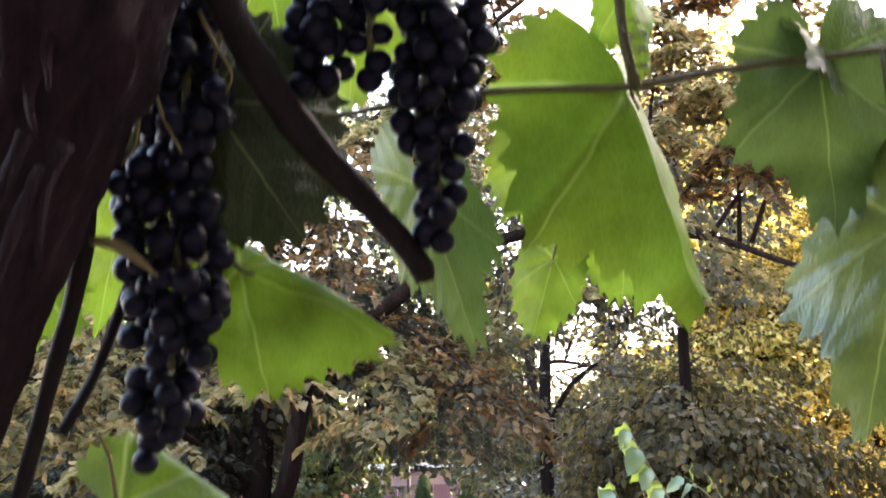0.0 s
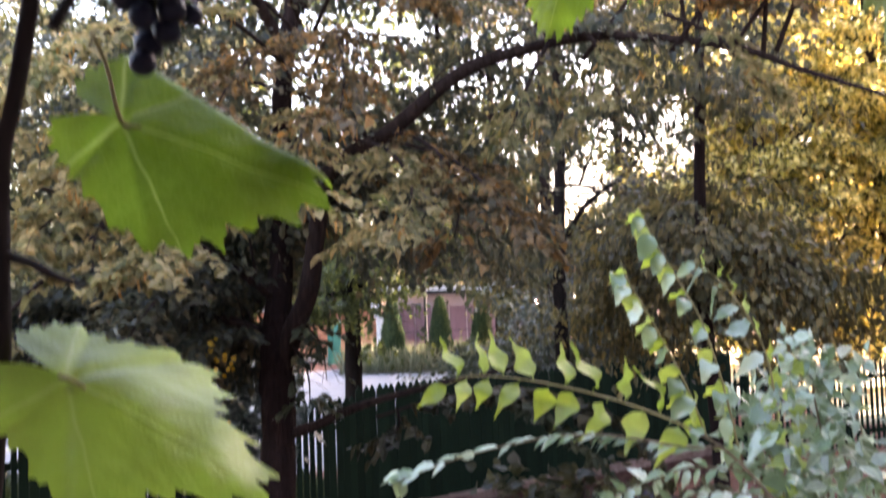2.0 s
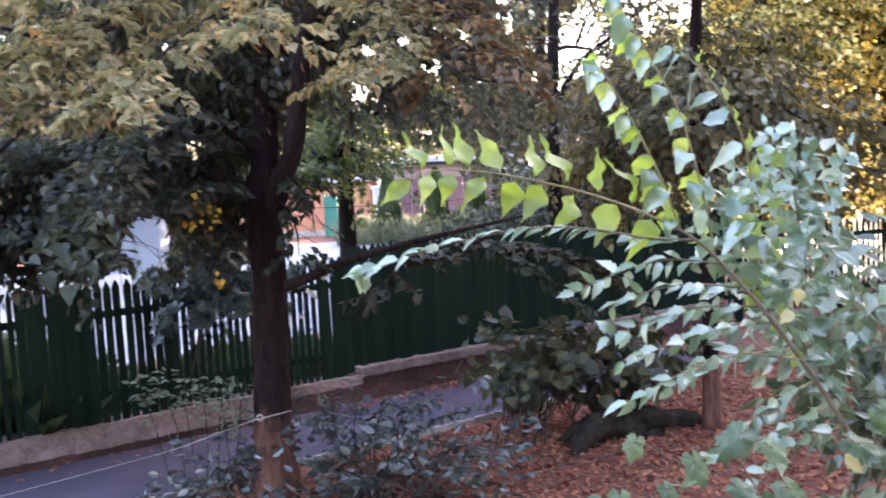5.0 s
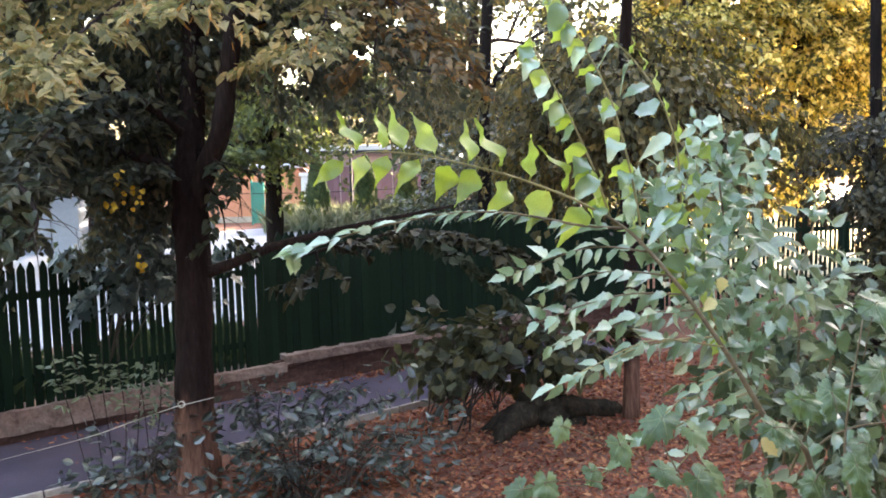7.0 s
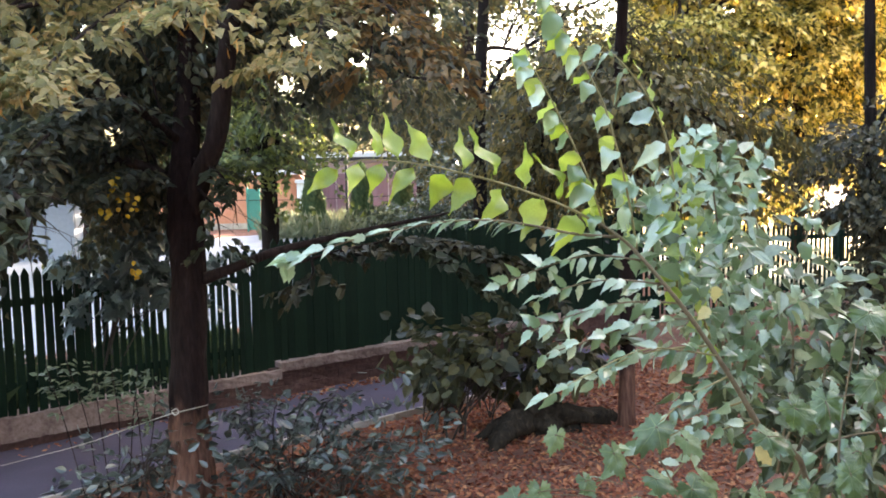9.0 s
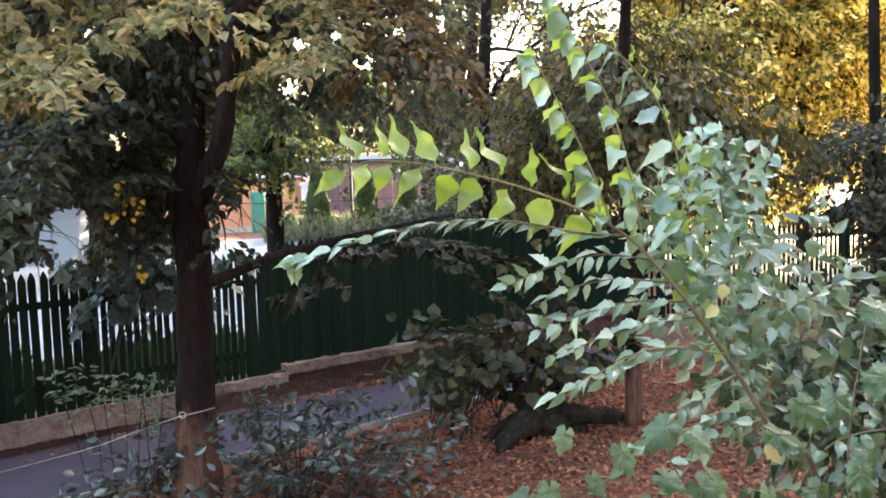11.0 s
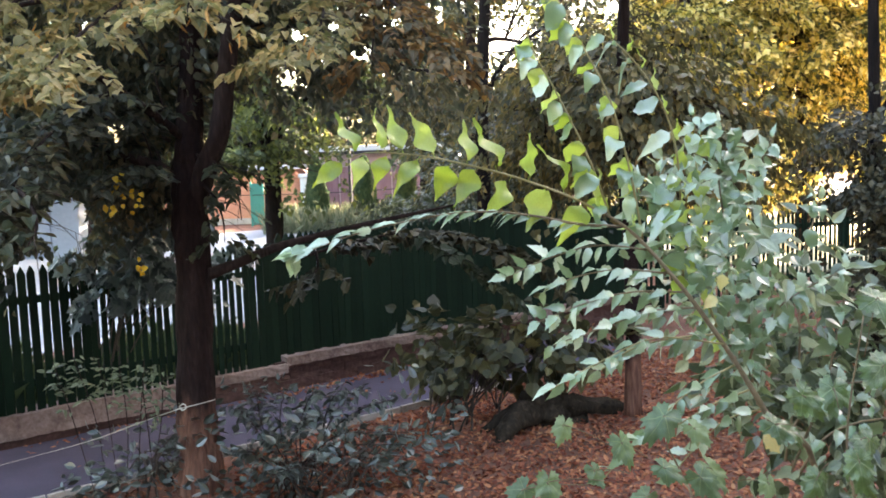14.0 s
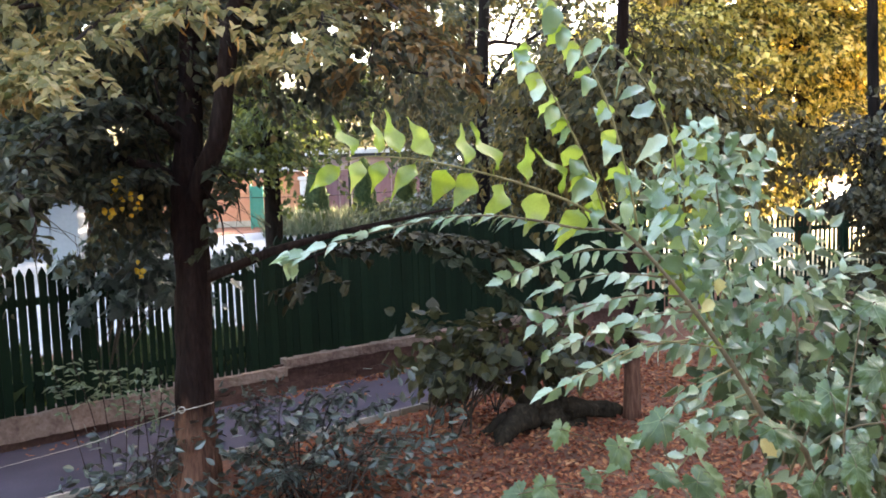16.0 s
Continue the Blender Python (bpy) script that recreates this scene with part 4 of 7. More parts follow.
# the outer boughs that reach towards the house, their leaves turning brown
OUTER = [
    ([(-1.408, 8.200, 4.726), (-1.563, 7.000, 4.408), (-1.728, 6.000, 3.977), (-1.766, 5.200, 3.615), (-1.768, 4.800, 3.393)], 50, 13),
    ([(-1.461, 8.200, 4.781), (-1.976, 7.000, 4.505), (-2.201, 6.000, 4.120), (-2.261, 5.400, 3.744), (-2.183, 5.100, 3.445)], 40, 13),
    ([(-1.461, 8.200, 4.781), (-2.022, 7.000, 4.505), (-2.359, 6.000, 4.122), (-2.533, 5.300, 3.771), (-2.629, 4.900, 3.471)], 50, 13),
    ([(-1.354, 8.200, 4.726), (-1.196, 7.000, 4.768), (-1.100, 6.000, 4.340), (-1.058, 5.400, 3.975), (-1.015, 5.100, 3.796)], 36, 12),
    ([(-1.086, 8.200, 4.775), (-0.623, 7.200, 4.477), (-0.367, 6.400, 4.097), (-0.388, 5.800, 3.764), (-0.563, 5.500, 3.592)], 44, 12),
    ([(-1.033, 8.200, 4.828), (-0.204, 7.200, 4.424), (0.151, 6.500, 4.084), (0.362, 6.200, 3.798), (0.491, 6.100, 3.609)], 46, 12),
    ([(-0.979, 8.200, 4.827), (-0.401, 7.400, 4.607), (-0.061, 6.800, 4.219), (-0.018, 6.400, 3.865), (-0.059, 6.300, 3.651)], 36, 12),
    ([(-1.369, 8.300, 5.179), (-1.890, 7.200, 5.108), (-2.112, 6.200, 4.719), (-2.231, 5.500, 4.329), (-2.381, 5.200, 4.064)], 42, 12),
    ([(-1.439, 8.400, 5.424), (-1.009, 7.000, 5.405), (-0.784, 6.000, 4.843), (-0.754, 5.500, 4.379)], 36, 12),
    ([(-1.439, 8.400, 5.424), (-1.560, 7.000, 5.277), (-1.622, 6.200, 4.833), (-1.676, 5.700, 4.400)], 30, 12),
    ([(-1.549, 8.400, 5.426), (-1.926, 7.000, 5.606), (-2.239, 6.000, 5.223), (-2.348, 5.200, 4.780), (-2.501, 4.900, 4.432)], 44, 12),
    ([(-1.455, 8.500, 5.786), (-0.847, 7.200, 6.128), (-0.483, 6.200, 5.664), (-0.227, 5.800, 5.155)], 34, 12),
    ([(-1.455, 8.500, 5.786), (-1.601, 7.200, 6.334), (-1.619, 6.200, 5.851), (-1.680, 5.600, 5.297)], 34, 12),
    ([(-1.455, 8.500, 5.786), (-2.313, 7.200, 6.444), (-2.438, 6.000, 5.901), (-2.548, 5.400, 5.381)], 34, 12),
    ([(-2.540, 7.600, 4.405), (-3.112, 6.600, 4.034), (-3.263, 5.800, 3.694), (-3.261, 5.200, 3.316), (-3.359, 5.000, 3.036)], 46, 13),
    ([(-3.072, 7.600, 4.020), (-3.492, 6.400, 3.110), (-3.544, 5.600, 2.571), (-3.116, 5.100, 2.194), (-2.815, 4.900, 2.029)], 16, 11),
    ([(-2.445, 7.800, 4.741), (-3.052, 6.600, 4.601), (-3.287, 5.800, 4.356), (-3.392, 5.200, 4.024)], 40, 12),
    ([(-2.598, 7.800, 5.052), (-3.226, 6.600, 5.088), (-3.321, 5.600, 4.653), (-3.575, 5.200, 4.277)], 40, 12),
    ([(0.838, 7.300, 5.421), (0.621, 7.000, 5.012), (0.469, 6.800, 4.652), (0.330, 6.700, 4.328)], 24, 12),
    ([(0.875, 7.200, 5.529), (1.146, 6.900, 5.155), (1.022, 6.700, 4.707), (0.792, 6.600, 4.389)], 24, 12),
    ([(1.727, 7.100, 5.479), (2.041, 6.800, 5.197), (2.186, 6.600, 4.877), (2.396, 6.500, 4.638)], 20, 11),
    ([(-0.427, 8.000, 6.029), (0.340, 7.200, 6.586), (0.801, 6.600, 6.756), (1.187, 6.200, 6.436)], 40, 12),
    ([(1.053, 7.200, 5.151), (1.710, 6.800, 5.899), (2.129, 6.500, 6.205), (2.388, 6.300, 5.868)], 40, 12),
    ([(1.756, 7.100, 5.150), (2.050, 6.800, 5.541), (2.291, 6.600, 5.753), (2.495, 6.400, 5.391)], 30, 12),
    ([(2.200, 7.000, 5.109), (2.602, 6.600, 5.694), (2.908, 6.400, 6.181), (3.050, 6.200, 5.896)], 34, 12),
    ([(-0.160, 7.800, 5.564), (-0.183, 7.200, 5.909), (-0.400, 6.800, 6.174), (-0.600, 6.400, 5.920)], 30, 12),
    ([(1.930, 7.200, 5.221), (1.802, 6.900, 6.139), (2.001, 6.600, 6.974), (2.305, 6.300, 7.099)], 34, 12),
    ([(2.510, 7.100, 5.075), (2.460, 6.800, 5.873), (2.188, 6.600, 6.501), (1.791, 6.300, 6.515)], 34, 12),
    ([(2.574, 7.000, 5.096), (2.917, 6.700, 6.066), (3.067, 6.500, 6.725), (2.801, 6.200, 6.969)], 34, 12),
    ([(0.869, 7.400, 5.783), (0.639, 7.000, 6.753), (0.501, 6.700, 7.300), (0.722, 6.400, 7.323)], 26, 12),
    ([(0.628, 7.600, 5.750), (1.134, 7.000, 6.736), (1.674, 6.600, 7.039), (1.940, 6.300, 6.658)], 36, 12)]
fruit = []
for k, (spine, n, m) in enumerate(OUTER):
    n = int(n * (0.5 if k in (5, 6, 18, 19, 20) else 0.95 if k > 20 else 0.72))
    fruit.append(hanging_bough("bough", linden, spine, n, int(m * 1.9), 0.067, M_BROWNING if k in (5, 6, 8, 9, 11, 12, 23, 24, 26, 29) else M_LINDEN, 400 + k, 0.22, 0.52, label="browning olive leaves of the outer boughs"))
# boughs with the crown's shade put into their leaf colours, and the low one that runs along the fence
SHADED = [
    ([(-2.448, 8.400, 3.708), (-2.444, 7.200, 3.393), (-2.286, 6.000, 3.075), (-2.157, 5.400, 2.870)], 24, 13, 0.085, M_INNER_SHADE),
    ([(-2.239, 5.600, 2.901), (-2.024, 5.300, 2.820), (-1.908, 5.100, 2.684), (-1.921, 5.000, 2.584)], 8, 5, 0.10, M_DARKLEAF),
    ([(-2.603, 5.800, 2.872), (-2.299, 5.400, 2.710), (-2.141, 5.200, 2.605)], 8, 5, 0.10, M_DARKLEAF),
    ([(-2.035, 8.600, 2.970), (-2.179, 8.000, 2.980), (-2.299, 7.600, 2.940), (-2.354, 7.400, 2.854)], 24, 13, 0.085, M_INNER_SHADE),
    ([(-2.018, 8.600, 3.236), (-2.197, 8.000, 3.424), (-2.340, 7.400, 3.354), (-2.518, 7.000, 3.129)], 30, 14, 0.085, M_INNER_SHADE),
    ([(-2.001, 8.600, 3.501), (-2.299, 7.600, 3.593), (-2.552, 6.800, 3.294), (-2.648, 6.400, 2.970)], 32, 14, 0.085, M_INNER_SHADE),
    ([(-1.568, 8.700, 4.026), (-1.198, 8.800, 4.243), (-0.738, 9.000, 4.096), (-0.372, 9.200, 3.771)], 18, 12, 0.085, M_INNER_SHADE),
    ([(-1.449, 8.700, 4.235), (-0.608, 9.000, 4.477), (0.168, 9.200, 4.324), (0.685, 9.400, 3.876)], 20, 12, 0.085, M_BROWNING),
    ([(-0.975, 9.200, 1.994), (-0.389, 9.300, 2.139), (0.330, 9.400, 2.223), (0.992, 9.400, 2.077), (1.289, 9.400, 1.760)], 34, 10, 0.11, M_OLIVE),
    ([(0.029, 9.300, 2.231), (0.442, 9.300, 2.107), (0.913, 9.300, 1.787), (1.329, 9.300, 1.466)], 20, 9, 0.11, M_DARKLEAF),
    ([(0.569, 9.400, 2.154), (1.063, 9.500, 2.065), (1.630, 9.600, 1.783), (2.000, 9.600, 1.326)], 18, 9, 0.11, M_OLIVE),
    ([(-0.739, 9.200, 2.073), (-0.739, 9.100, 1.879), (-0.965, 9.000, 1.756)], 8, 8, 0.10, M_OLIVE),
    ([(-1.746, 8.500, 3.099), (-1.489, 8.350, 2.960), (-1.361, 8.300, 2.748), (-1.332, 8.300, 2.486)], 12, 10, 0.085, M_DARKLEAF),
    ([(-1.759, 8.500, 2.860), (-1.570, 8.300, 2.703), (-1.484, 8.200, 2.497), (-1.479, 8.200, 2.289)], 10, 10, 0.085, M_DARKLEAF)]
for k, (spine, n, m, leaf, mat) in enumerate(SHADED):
    hanging_bough("bough", linden, spine, n, m, leaf, mat, 450 + k, 0.15, 0.42, 0.018, label="dull dark leaves, crown shade put into their colour")
fruit = np.vstack(fruit)
ro = np.random.default_rng(22)
pick = ro.choice(len(fruit), 260)
p2 = np.repeat(fruit[pick], 4, 0) + ro.normal(size=(1040, 3)) * 0.03
v, f = leaf_cloud(p2, ro.normal(size=p2.shape) * 0.35 + (0, 0, -1), ro.normal(size=p2.shape), ro.uniform(0.05, 0.09, 1040), [(0, 0), (0.3, 0.09), (0.7, 0.10), (1, 0)], 0.1, 0.4, 24)
mesh_ob("dry_fruit", v, f, M_BRACT, linden, "dry orange brown seed bracts", kind="stuff")

# a few yellow leaves on the linden's lower bough
ry = np.random.default_rng(15)
YC = np.array([(-2.094, 7.300, 2.915), (-2.186, 7.300, 2.805), (-1.991, 7.300, 2.789), (-2.042, 7.300, 2.823), (-2.150, 7.300, 2.686), (-2.241, 7.300, 2.662), (-1.986, 7.300, 2.662), (-1.977, 7.200, 2.251), (-1.959, 7.200, 2.186)])
p2 = np.repeat(YC, 3, 0) + ry.normal(size=(27, 3)) * 0.03
v, f = leaf_cloud(p2, ry.normal(size=p2.shape) * 0.4 + (0, -0.3, -0.6), ry.normal(size=p2.shape) * 0.3 + (0, -1, 0.3), ry.uniform(0.035, 0.055, 27), HEART, 0.2, 0.2, 3)
mesh_ob("yellowed_spray", v, f, M_YELLOW2, linden, "golden yellow autumn leaves", kind="stuff")


def shrub(name, label, stems, blobs, clumps, per, leaf, mat, outline, seed, droop=0.3, flat=0.5, length=0.45, spread=0.08, category="shrub", group=""):
    rng = np.random.default_rng(seed)
    x, y = blobs[0][0], blobs[0][1]
    t = thing(name, label, category, group, at=(x, y, 0))
    c, d, _ = in_blobs(rng, blobs, clumps)
    c[:, 2] = np.maximum(c[:, 2], 0.08)
    foot = [np.array([x + rng.normal() * 0.25, y + rng.normal() * 0.2, -0.06]) for _ in range(stems)]
    for k, a in enumerate(foot):
        b = c[rng.integers(len(c))]
        mid = a * 0.45 + b * 0.55 + np.array([0, 0, 0.25])
        v, f = tube([a, a * 0.75 + mid * 0.25 + np.array([0, 0, 0.1]), mid, b], [0.013, 0.010, 0.007, 0.003], 6, 0.04, 4, k)
        mesh_ob("stem", v, f, M_TWIG, t, smooth=True)
    pieces = []
    for k in range(0, len(c), 3):
        a = foot[k % stems] + np.array([0, 0, 0.25])
        mid = a * 0.5 + c[k] * 0.5 + np.array([0, 0, 0.15])
        pieces.append(tube([a, mid, c[k]], [0.008, 0.006, 0.003], 4, 0, 4, k))
    v, f = merge(pieces)
    mesh_ob("twigwork", v, f, M_TWIG, t, smooth=True, kind="stuff")
    pos, along, normal, size = spray_leaves(rng, c, d, per, length, leaf, droop, flat, spread)
    pos[:, 2] = np.maximum(pos[:, 2], 0.03)
    far = clear(pos, rng, LOW_SIGHT_GAPS, 3)
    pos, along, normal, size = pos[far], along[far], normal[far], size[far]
    v, f = leaf_cloud(pos, along, normal, size, outline, 0.2, 0.25, seed)
    mesh_ob("foliage", v, f, mat, t, kind="stuff")
    return t


def up_tree(name, label, base, lean, top, r0, blobs, clumps, per, leaf, mat, seed, outline=RHOMB, bark=None, limbs=5, **more):
    """A tree with one stem from base to height top, and limbs into its blobs."""
    rng = np.random.default_rng(seed)
    base, lean = np.array(base, float), np.array((*lean, 0.0))
    pts = [base + lean * k + np.array([rng.normal() * 0.05, rng.normal() * 0.05, top * k - 0.1]) for k in (0, 0.15, 0.35, 0.6, 0.85, 1.0)]
    rad = [r0 * 1.2, r0, r0 * 0.85, r0 * 0.65, r0 * 0.4, r0 * 0.15]
    lim = []
    for i in range(limbs):
        b = np.array(blobs[i % len(blobs)][:3]) + rng.normal(size=3) * np.array(blobs[i % len(blobs)][3:6]) * 0.35
        z0 = min(max(b[2] - 1.0 - 0.3 * i, 0.35 * top), 0.9 * top)
        a = base + lean * z0 / top + np.array([0, 0, z0])
        lim.append(([a, a * 0.6 + b * 0.4 + np.array([0, 0, 0.25]), b, b + (b - a) * 0.25], [r0 * 0.45, r0 * 0.33, r0 * 0.2, r0 * 0.08]))
    return tree(name, label, pts, rad, lim, blobs, clumps, per, leaf, mat, outline, seed, bark, **more)

T2 = (-2.146, 16.255, 1.619)
up_tree("street_tree", "slim dark-stemmed street tree with green yellow leaves behind the fence", (T2[0], T2[1], 0), (0.0, 0.1), 8.5, 0.17,
    [(*(-2.581, 15.800, 3.242), 0.55, 0.6, 0.25, 0.5), (*(-1.336, 16.200, 3.033), 0.7, 0.6, 0.3, 0.6), (T2[0] - 0.3, T2[1], 4.3, 1.2, 1.2, 0.6, 1), (T2[0] + 0.8, T2[1] - 0.3, 4.6, 1.2, 1.2, 0.7, 1), (T2[0] - 0.4, T2[1] + 0.4, 5.9, 1.9, 1.8, 1.3, 1.5), (T2[0], T2[1], 7.6, 1.6, 1.6, 1.4, 1)],
    260, 46, 0.125, M_STREETLEAF, 31, bark=M_BARK_DARK, tiers=0.7, length=0.8, spread=0.1, droop=0.25)
T3 = (1.657, 15.075, 2.080)
up_tree("street_tree", "tall thin dark-stemmed tree rising behind the fence", (T3[0], T3[1], 0), (0.05, 0.0), 11, 0.13,
    [(T3[0] - 0.9, T3[1] + 0.6, 4.4, 1.4, 1.3, 0.7, 1), (T3[0] + 1.0, T3[1] + 0.2, 5.2, 1.3, 1.3, 0.8, 1), (T3[0], T3[1] + 0.5, 8.0, 1.7, 1.6, 1.5, 1), (T3[0] + 1.6, T3[1] + 0.5, 3.3, 1.2, 1.0, 0.8, 1)],
    130, 46, 0.11, M_OLIVE, 32, bark=M_BARK_DARK, tiers=0.7, length=0.8, spread=0.1, droop=0.25)
T4 = (2.732, 9.877, 0.005)
up_tree("garden_tree", "straight brown-barked tree in the leaf litter", (T4[0], T4[1], 0), (0.1, 0.0), 10, 0.085,
    [(*(2.161, 10.400, 4.024), 0.9, 0.8, 0.30, 1.2), (*(3.056, 10.100, 3.599), 1.0, 0.8, 0.40, 1.6), (*(3.920, 10.200, 3.335), 0.8, 0.7, 0.35, 1.0), (*(1.855, 10.600, 3.363), 0.6, 0.6, 0.35, 0.8), (*(2.742, 10.400, 3.017), 0.9, 0.6, 0.25, 1.0), (*(2.880, 10.600, 4.237), 0.8, 0.7, 0.30, 0.8), (*(2.638, 9.500, 3.879), 0.5, 0.3, 0.28, 0.8), (*(2.604, 9.500, 5.654), 0.5, 0.3, 0.3, 0.3), (T4[0] + 0.4, T4[1] + 0.4, 5.6, 1.8, 1.4, 0.6, 0.5), (T4[0], T4[1], 7.6, 2.2, 2.0, 1.3, 0.7)],
    250, 44, 0.105, M_TAN, 33, tiers=0.42, length=0.8, spread=0.08, flat=0.8, bark=M_BARK_LIT_FOOT)
T5 = (6.764, 11.900, 4.495)
up_tree("garden_tree", "dark-leaved tree at the edge of the garden", (T5[0], T5[1], 0), (-0.1, 0.0), 9, 0.10,
    [(*(6.318, 11.300, 3.037), 0.45, 0.6, 0.45, 1.2), (*(6.466, 11.200, 2.295), 0.5, 0.6, 0.5, 1.2), (*(6.906, 11.600, 3.629), 0.6, 0.7, 0.5, 0.6), (*(6.483, 11.200, 1.399), 0.4, 0.5, 0.35, 0.6)],
    130, 44, 0.105, M_OLIVE, 34, bark=M_BARK_DARK, length=0.6, spread=0.08)
# far trees, taller, with the low sun's glow put into their yellow leaf colour
for k, (x, y, h, m, c) in enumerate([(13, 27, 18, M_YELLOW, 800), (18, 28, 17, M_YELLOW, 500), (8.8, 26, 18, M_YELLOW, 760), (2.6, 25, 17, M_TAN, 430), (-9, 27, 14, M_FARLEAF, 560), (-4.5, 56, 15, M_DARKLEAF, 620), (4, 58, 9, M_DARKLEAF, 420), (-8.5, 54, 13, M_DARKLEAF, 560), (-14, 56, 14, M_DARKLEAF, 400), (-15, 36, 16, M_FARLEAF, 620), (-13.5, 24, 14, M_FARLEAF, 460), (13, 44, 15, M_FARLEAF, 380)]):
    r = 2.6 + 0.15 * (k % 3)
    up_tree("far_tree", "tall leafy yellow tree across the street, sun glow put into its colour" if m is M_YELLOW else "tall leafy green tree across the street", (x, y, 0), (0.3 * (k % 3 - 1), 0.0), h, 0.2,
        [(x - 1.2, y, h * 0.34, r, 2.2, h * 0.13, 1.2), (x + 1.5, y, h * 0.42, r, 2.2, h * 0.13, 1.2), (x, y + 0.3, h * 0.62, r * 1.15, 2.4, h * 0.16, 1.3), (x, y, h * 0.84, r * 0.8, 1.8, h * 0.14, 0.8), (x - 0.4, y - 0.4, h * 0.17, r * 0.9, 1.8, h * 0.09, 0.8 if h > 16 else 0.1)],
        int(c * 0.95), 50, 0.20, m, 50 + k, twigs=0.2, length=1.05, spread=0.12, flat=0.8, droop=0.25, tiers=1.3, limbs=6, sides=10, group="trees across the street")

# a second row behind them closes most of the sky
for k, (x, y, h, c) in enumerate([(1.5, 37, 19, 380), (6.5, 35, 20, 520), (11.5, 36, 21, 480), (17.0, 37, 19, 420), (22.5, 38, 19, 380)]):
    up_tree("far_tree", "tall dense green tree behind the yellow ones", (x, y, 0), (0.2 * (k % 3 - 1), 0.0), h, 0.22,
        [(x - 1.2, y, h * 0.36, 3.0, 2.2, h * 0.13, 1.2), (x + 1.5, y, h * 0.46, 3.0, 2.2, h * 0.13, 1.2), (x, y + 0.3, h * 0.66, 3.4, 2.4, h * 0.16, 1.3), (x, y, h * 0.86, 2.4, 1.8, h * 0.14, 0.8), (x - 0.4, y - 0.4, h * 0.18, 2.8, 1.8, h * 0.08, 0.9)],
        c, 42, 0.30, M_FARLEAF, 150 + k, twigs=0.1, length=1.5, spread=0.2, flat=0.75, droop=0.25, tiers=1.4, limbs=6, sides=10, group="trees across the street")

# columnar thujas in front of the low house
for k, (px, pz) in enumerate([((-3.35, 40.0), 3.2), ((-1.15, 40.2), 3.1), ((0.75, 40.5), 3.0)]):
    rng = np.random.default_rng(70 + k)
    x, y = px
    t = thing("thuja", "narrow columnar dark green thuja", "conifer", "thujas by the low house", at=(x, y, 0))
    v, f = tube([(x, y, -0.1), (x, y, pz * 0.5), (x, y, pz * 0.95)], [0.07, 0.05, 0.01], 6)
    mesh_ob("trunk", v, f, M_BARK, t)
    n = 5200
    h = rng.random(n) ** 0.8
    r = 0.62 * np.minimum(1, h * 6) * (1 - h) ** 0.55 * rng.uniform(0.65, 1.12, n)
    a = rng.uniform(0, 2 * np.pi, n)
    pos = np.stack([x + r * np.cos(a), y + r * np.sin(a), h * pz], 1)
    v, f = leaf_cloud(pos, np.stack([np.cos(a) * 0.4, np.sin(a) * 0.4, np.ones(n)], 1) + rng.normal(size=(n, 3)) * 0.25, np.stack([np.cos(a), np.sin(a), np.zeros(n)], 1), rng.uniform(0.12, 0.26, n), LANCE, 0.1, 0.2, k)
    mesh_ob("crown", v, f, M_THUJA, t, kind="stuff")

# shrubs in the garden
Q = (-0.685, 7.675, 0.170)
shrub("garden_shrub", "low shrub with grey green shiny leaves by the path", 8,
    [(Q[0], Q[1], 0.20, 0.72, 0.7, 0.30, 2), (Q[0] + 0.6, Q[1] + 0.35, 0.42, 0.45, 0.4, 0.34, 0.8), (Q[0] - 0.5, Q[1] + 0.6, 0.30, 0.3, 0.3, 0.22, 0.5)], 80, 11, 0.105, M_GREYLEAF, OVAL, 81, droop=-0.1, flat=0.3, length=0.5)
plumes = thing("leaning_shrub", "grey green shrub with long leafy shoots leaning over the path", "shrub", at=(-0.75, 7.75, 0))
rp = random.Random(6)
for k, tip in enumerate([(-0.467, 8.100, 0.894), (-0.257, 8.100, 0.905), (-0.026, 8.100, 0.765), (-0.692, 8.000, 0.910), (-0.976, 8.000, 0.882), (-1.244, 8.100, 0.921), (-1.415, 8.000, 0.787), (-0.785, 7.800, 0.710), (-0.313, 7.800, 0.566), (-1.080, 7.700, 0.550), (-0.605, 7.600, 0.467), (-1.356, 7.700, 0.473), (-0.872, 7.500, 0.314)]):
    foot = Vector((-0.80 + rp.uniform(-0.3, 0.25), 7.70 + rp.uniform(-0.2, 0.2), -0.05))
    tip = Vector(tip)
    mid = foot * 0.5 + tip * 0.5 + Vector((-0.08, 0, 0.12))
    hanging_bough("stem", plumes, [tuple(foot), tuple(mid), tuple(mid * 0.45 + tip * 0.55 + Vector((-0.02, 0, 0.06))), tuple(tip)], 13, 4, 0.082, M_GREYLEAF, 480 + k, 0.35, 0.15, 0.007, OVAL, -0.25)
Q = (-2.396, 8.080, 0.214)
shrub("garden_shrub", "small sprawling grey green shrub beside the linden", 5,
    [(Q[0] + 0.1, Q[1], 0.2, 0.40, 0.35, 0.2, 1), (Q[0] + 0.35, Q[1] + 0.2, 0.35, 0.22, 0.25, 0.22, 0.5)], 34, 11, 0.11, M_GREYLEAF, OVAL, 86, droop=-0.1, flat=0.3)
Q = (0.848, 9.600, 0.740)
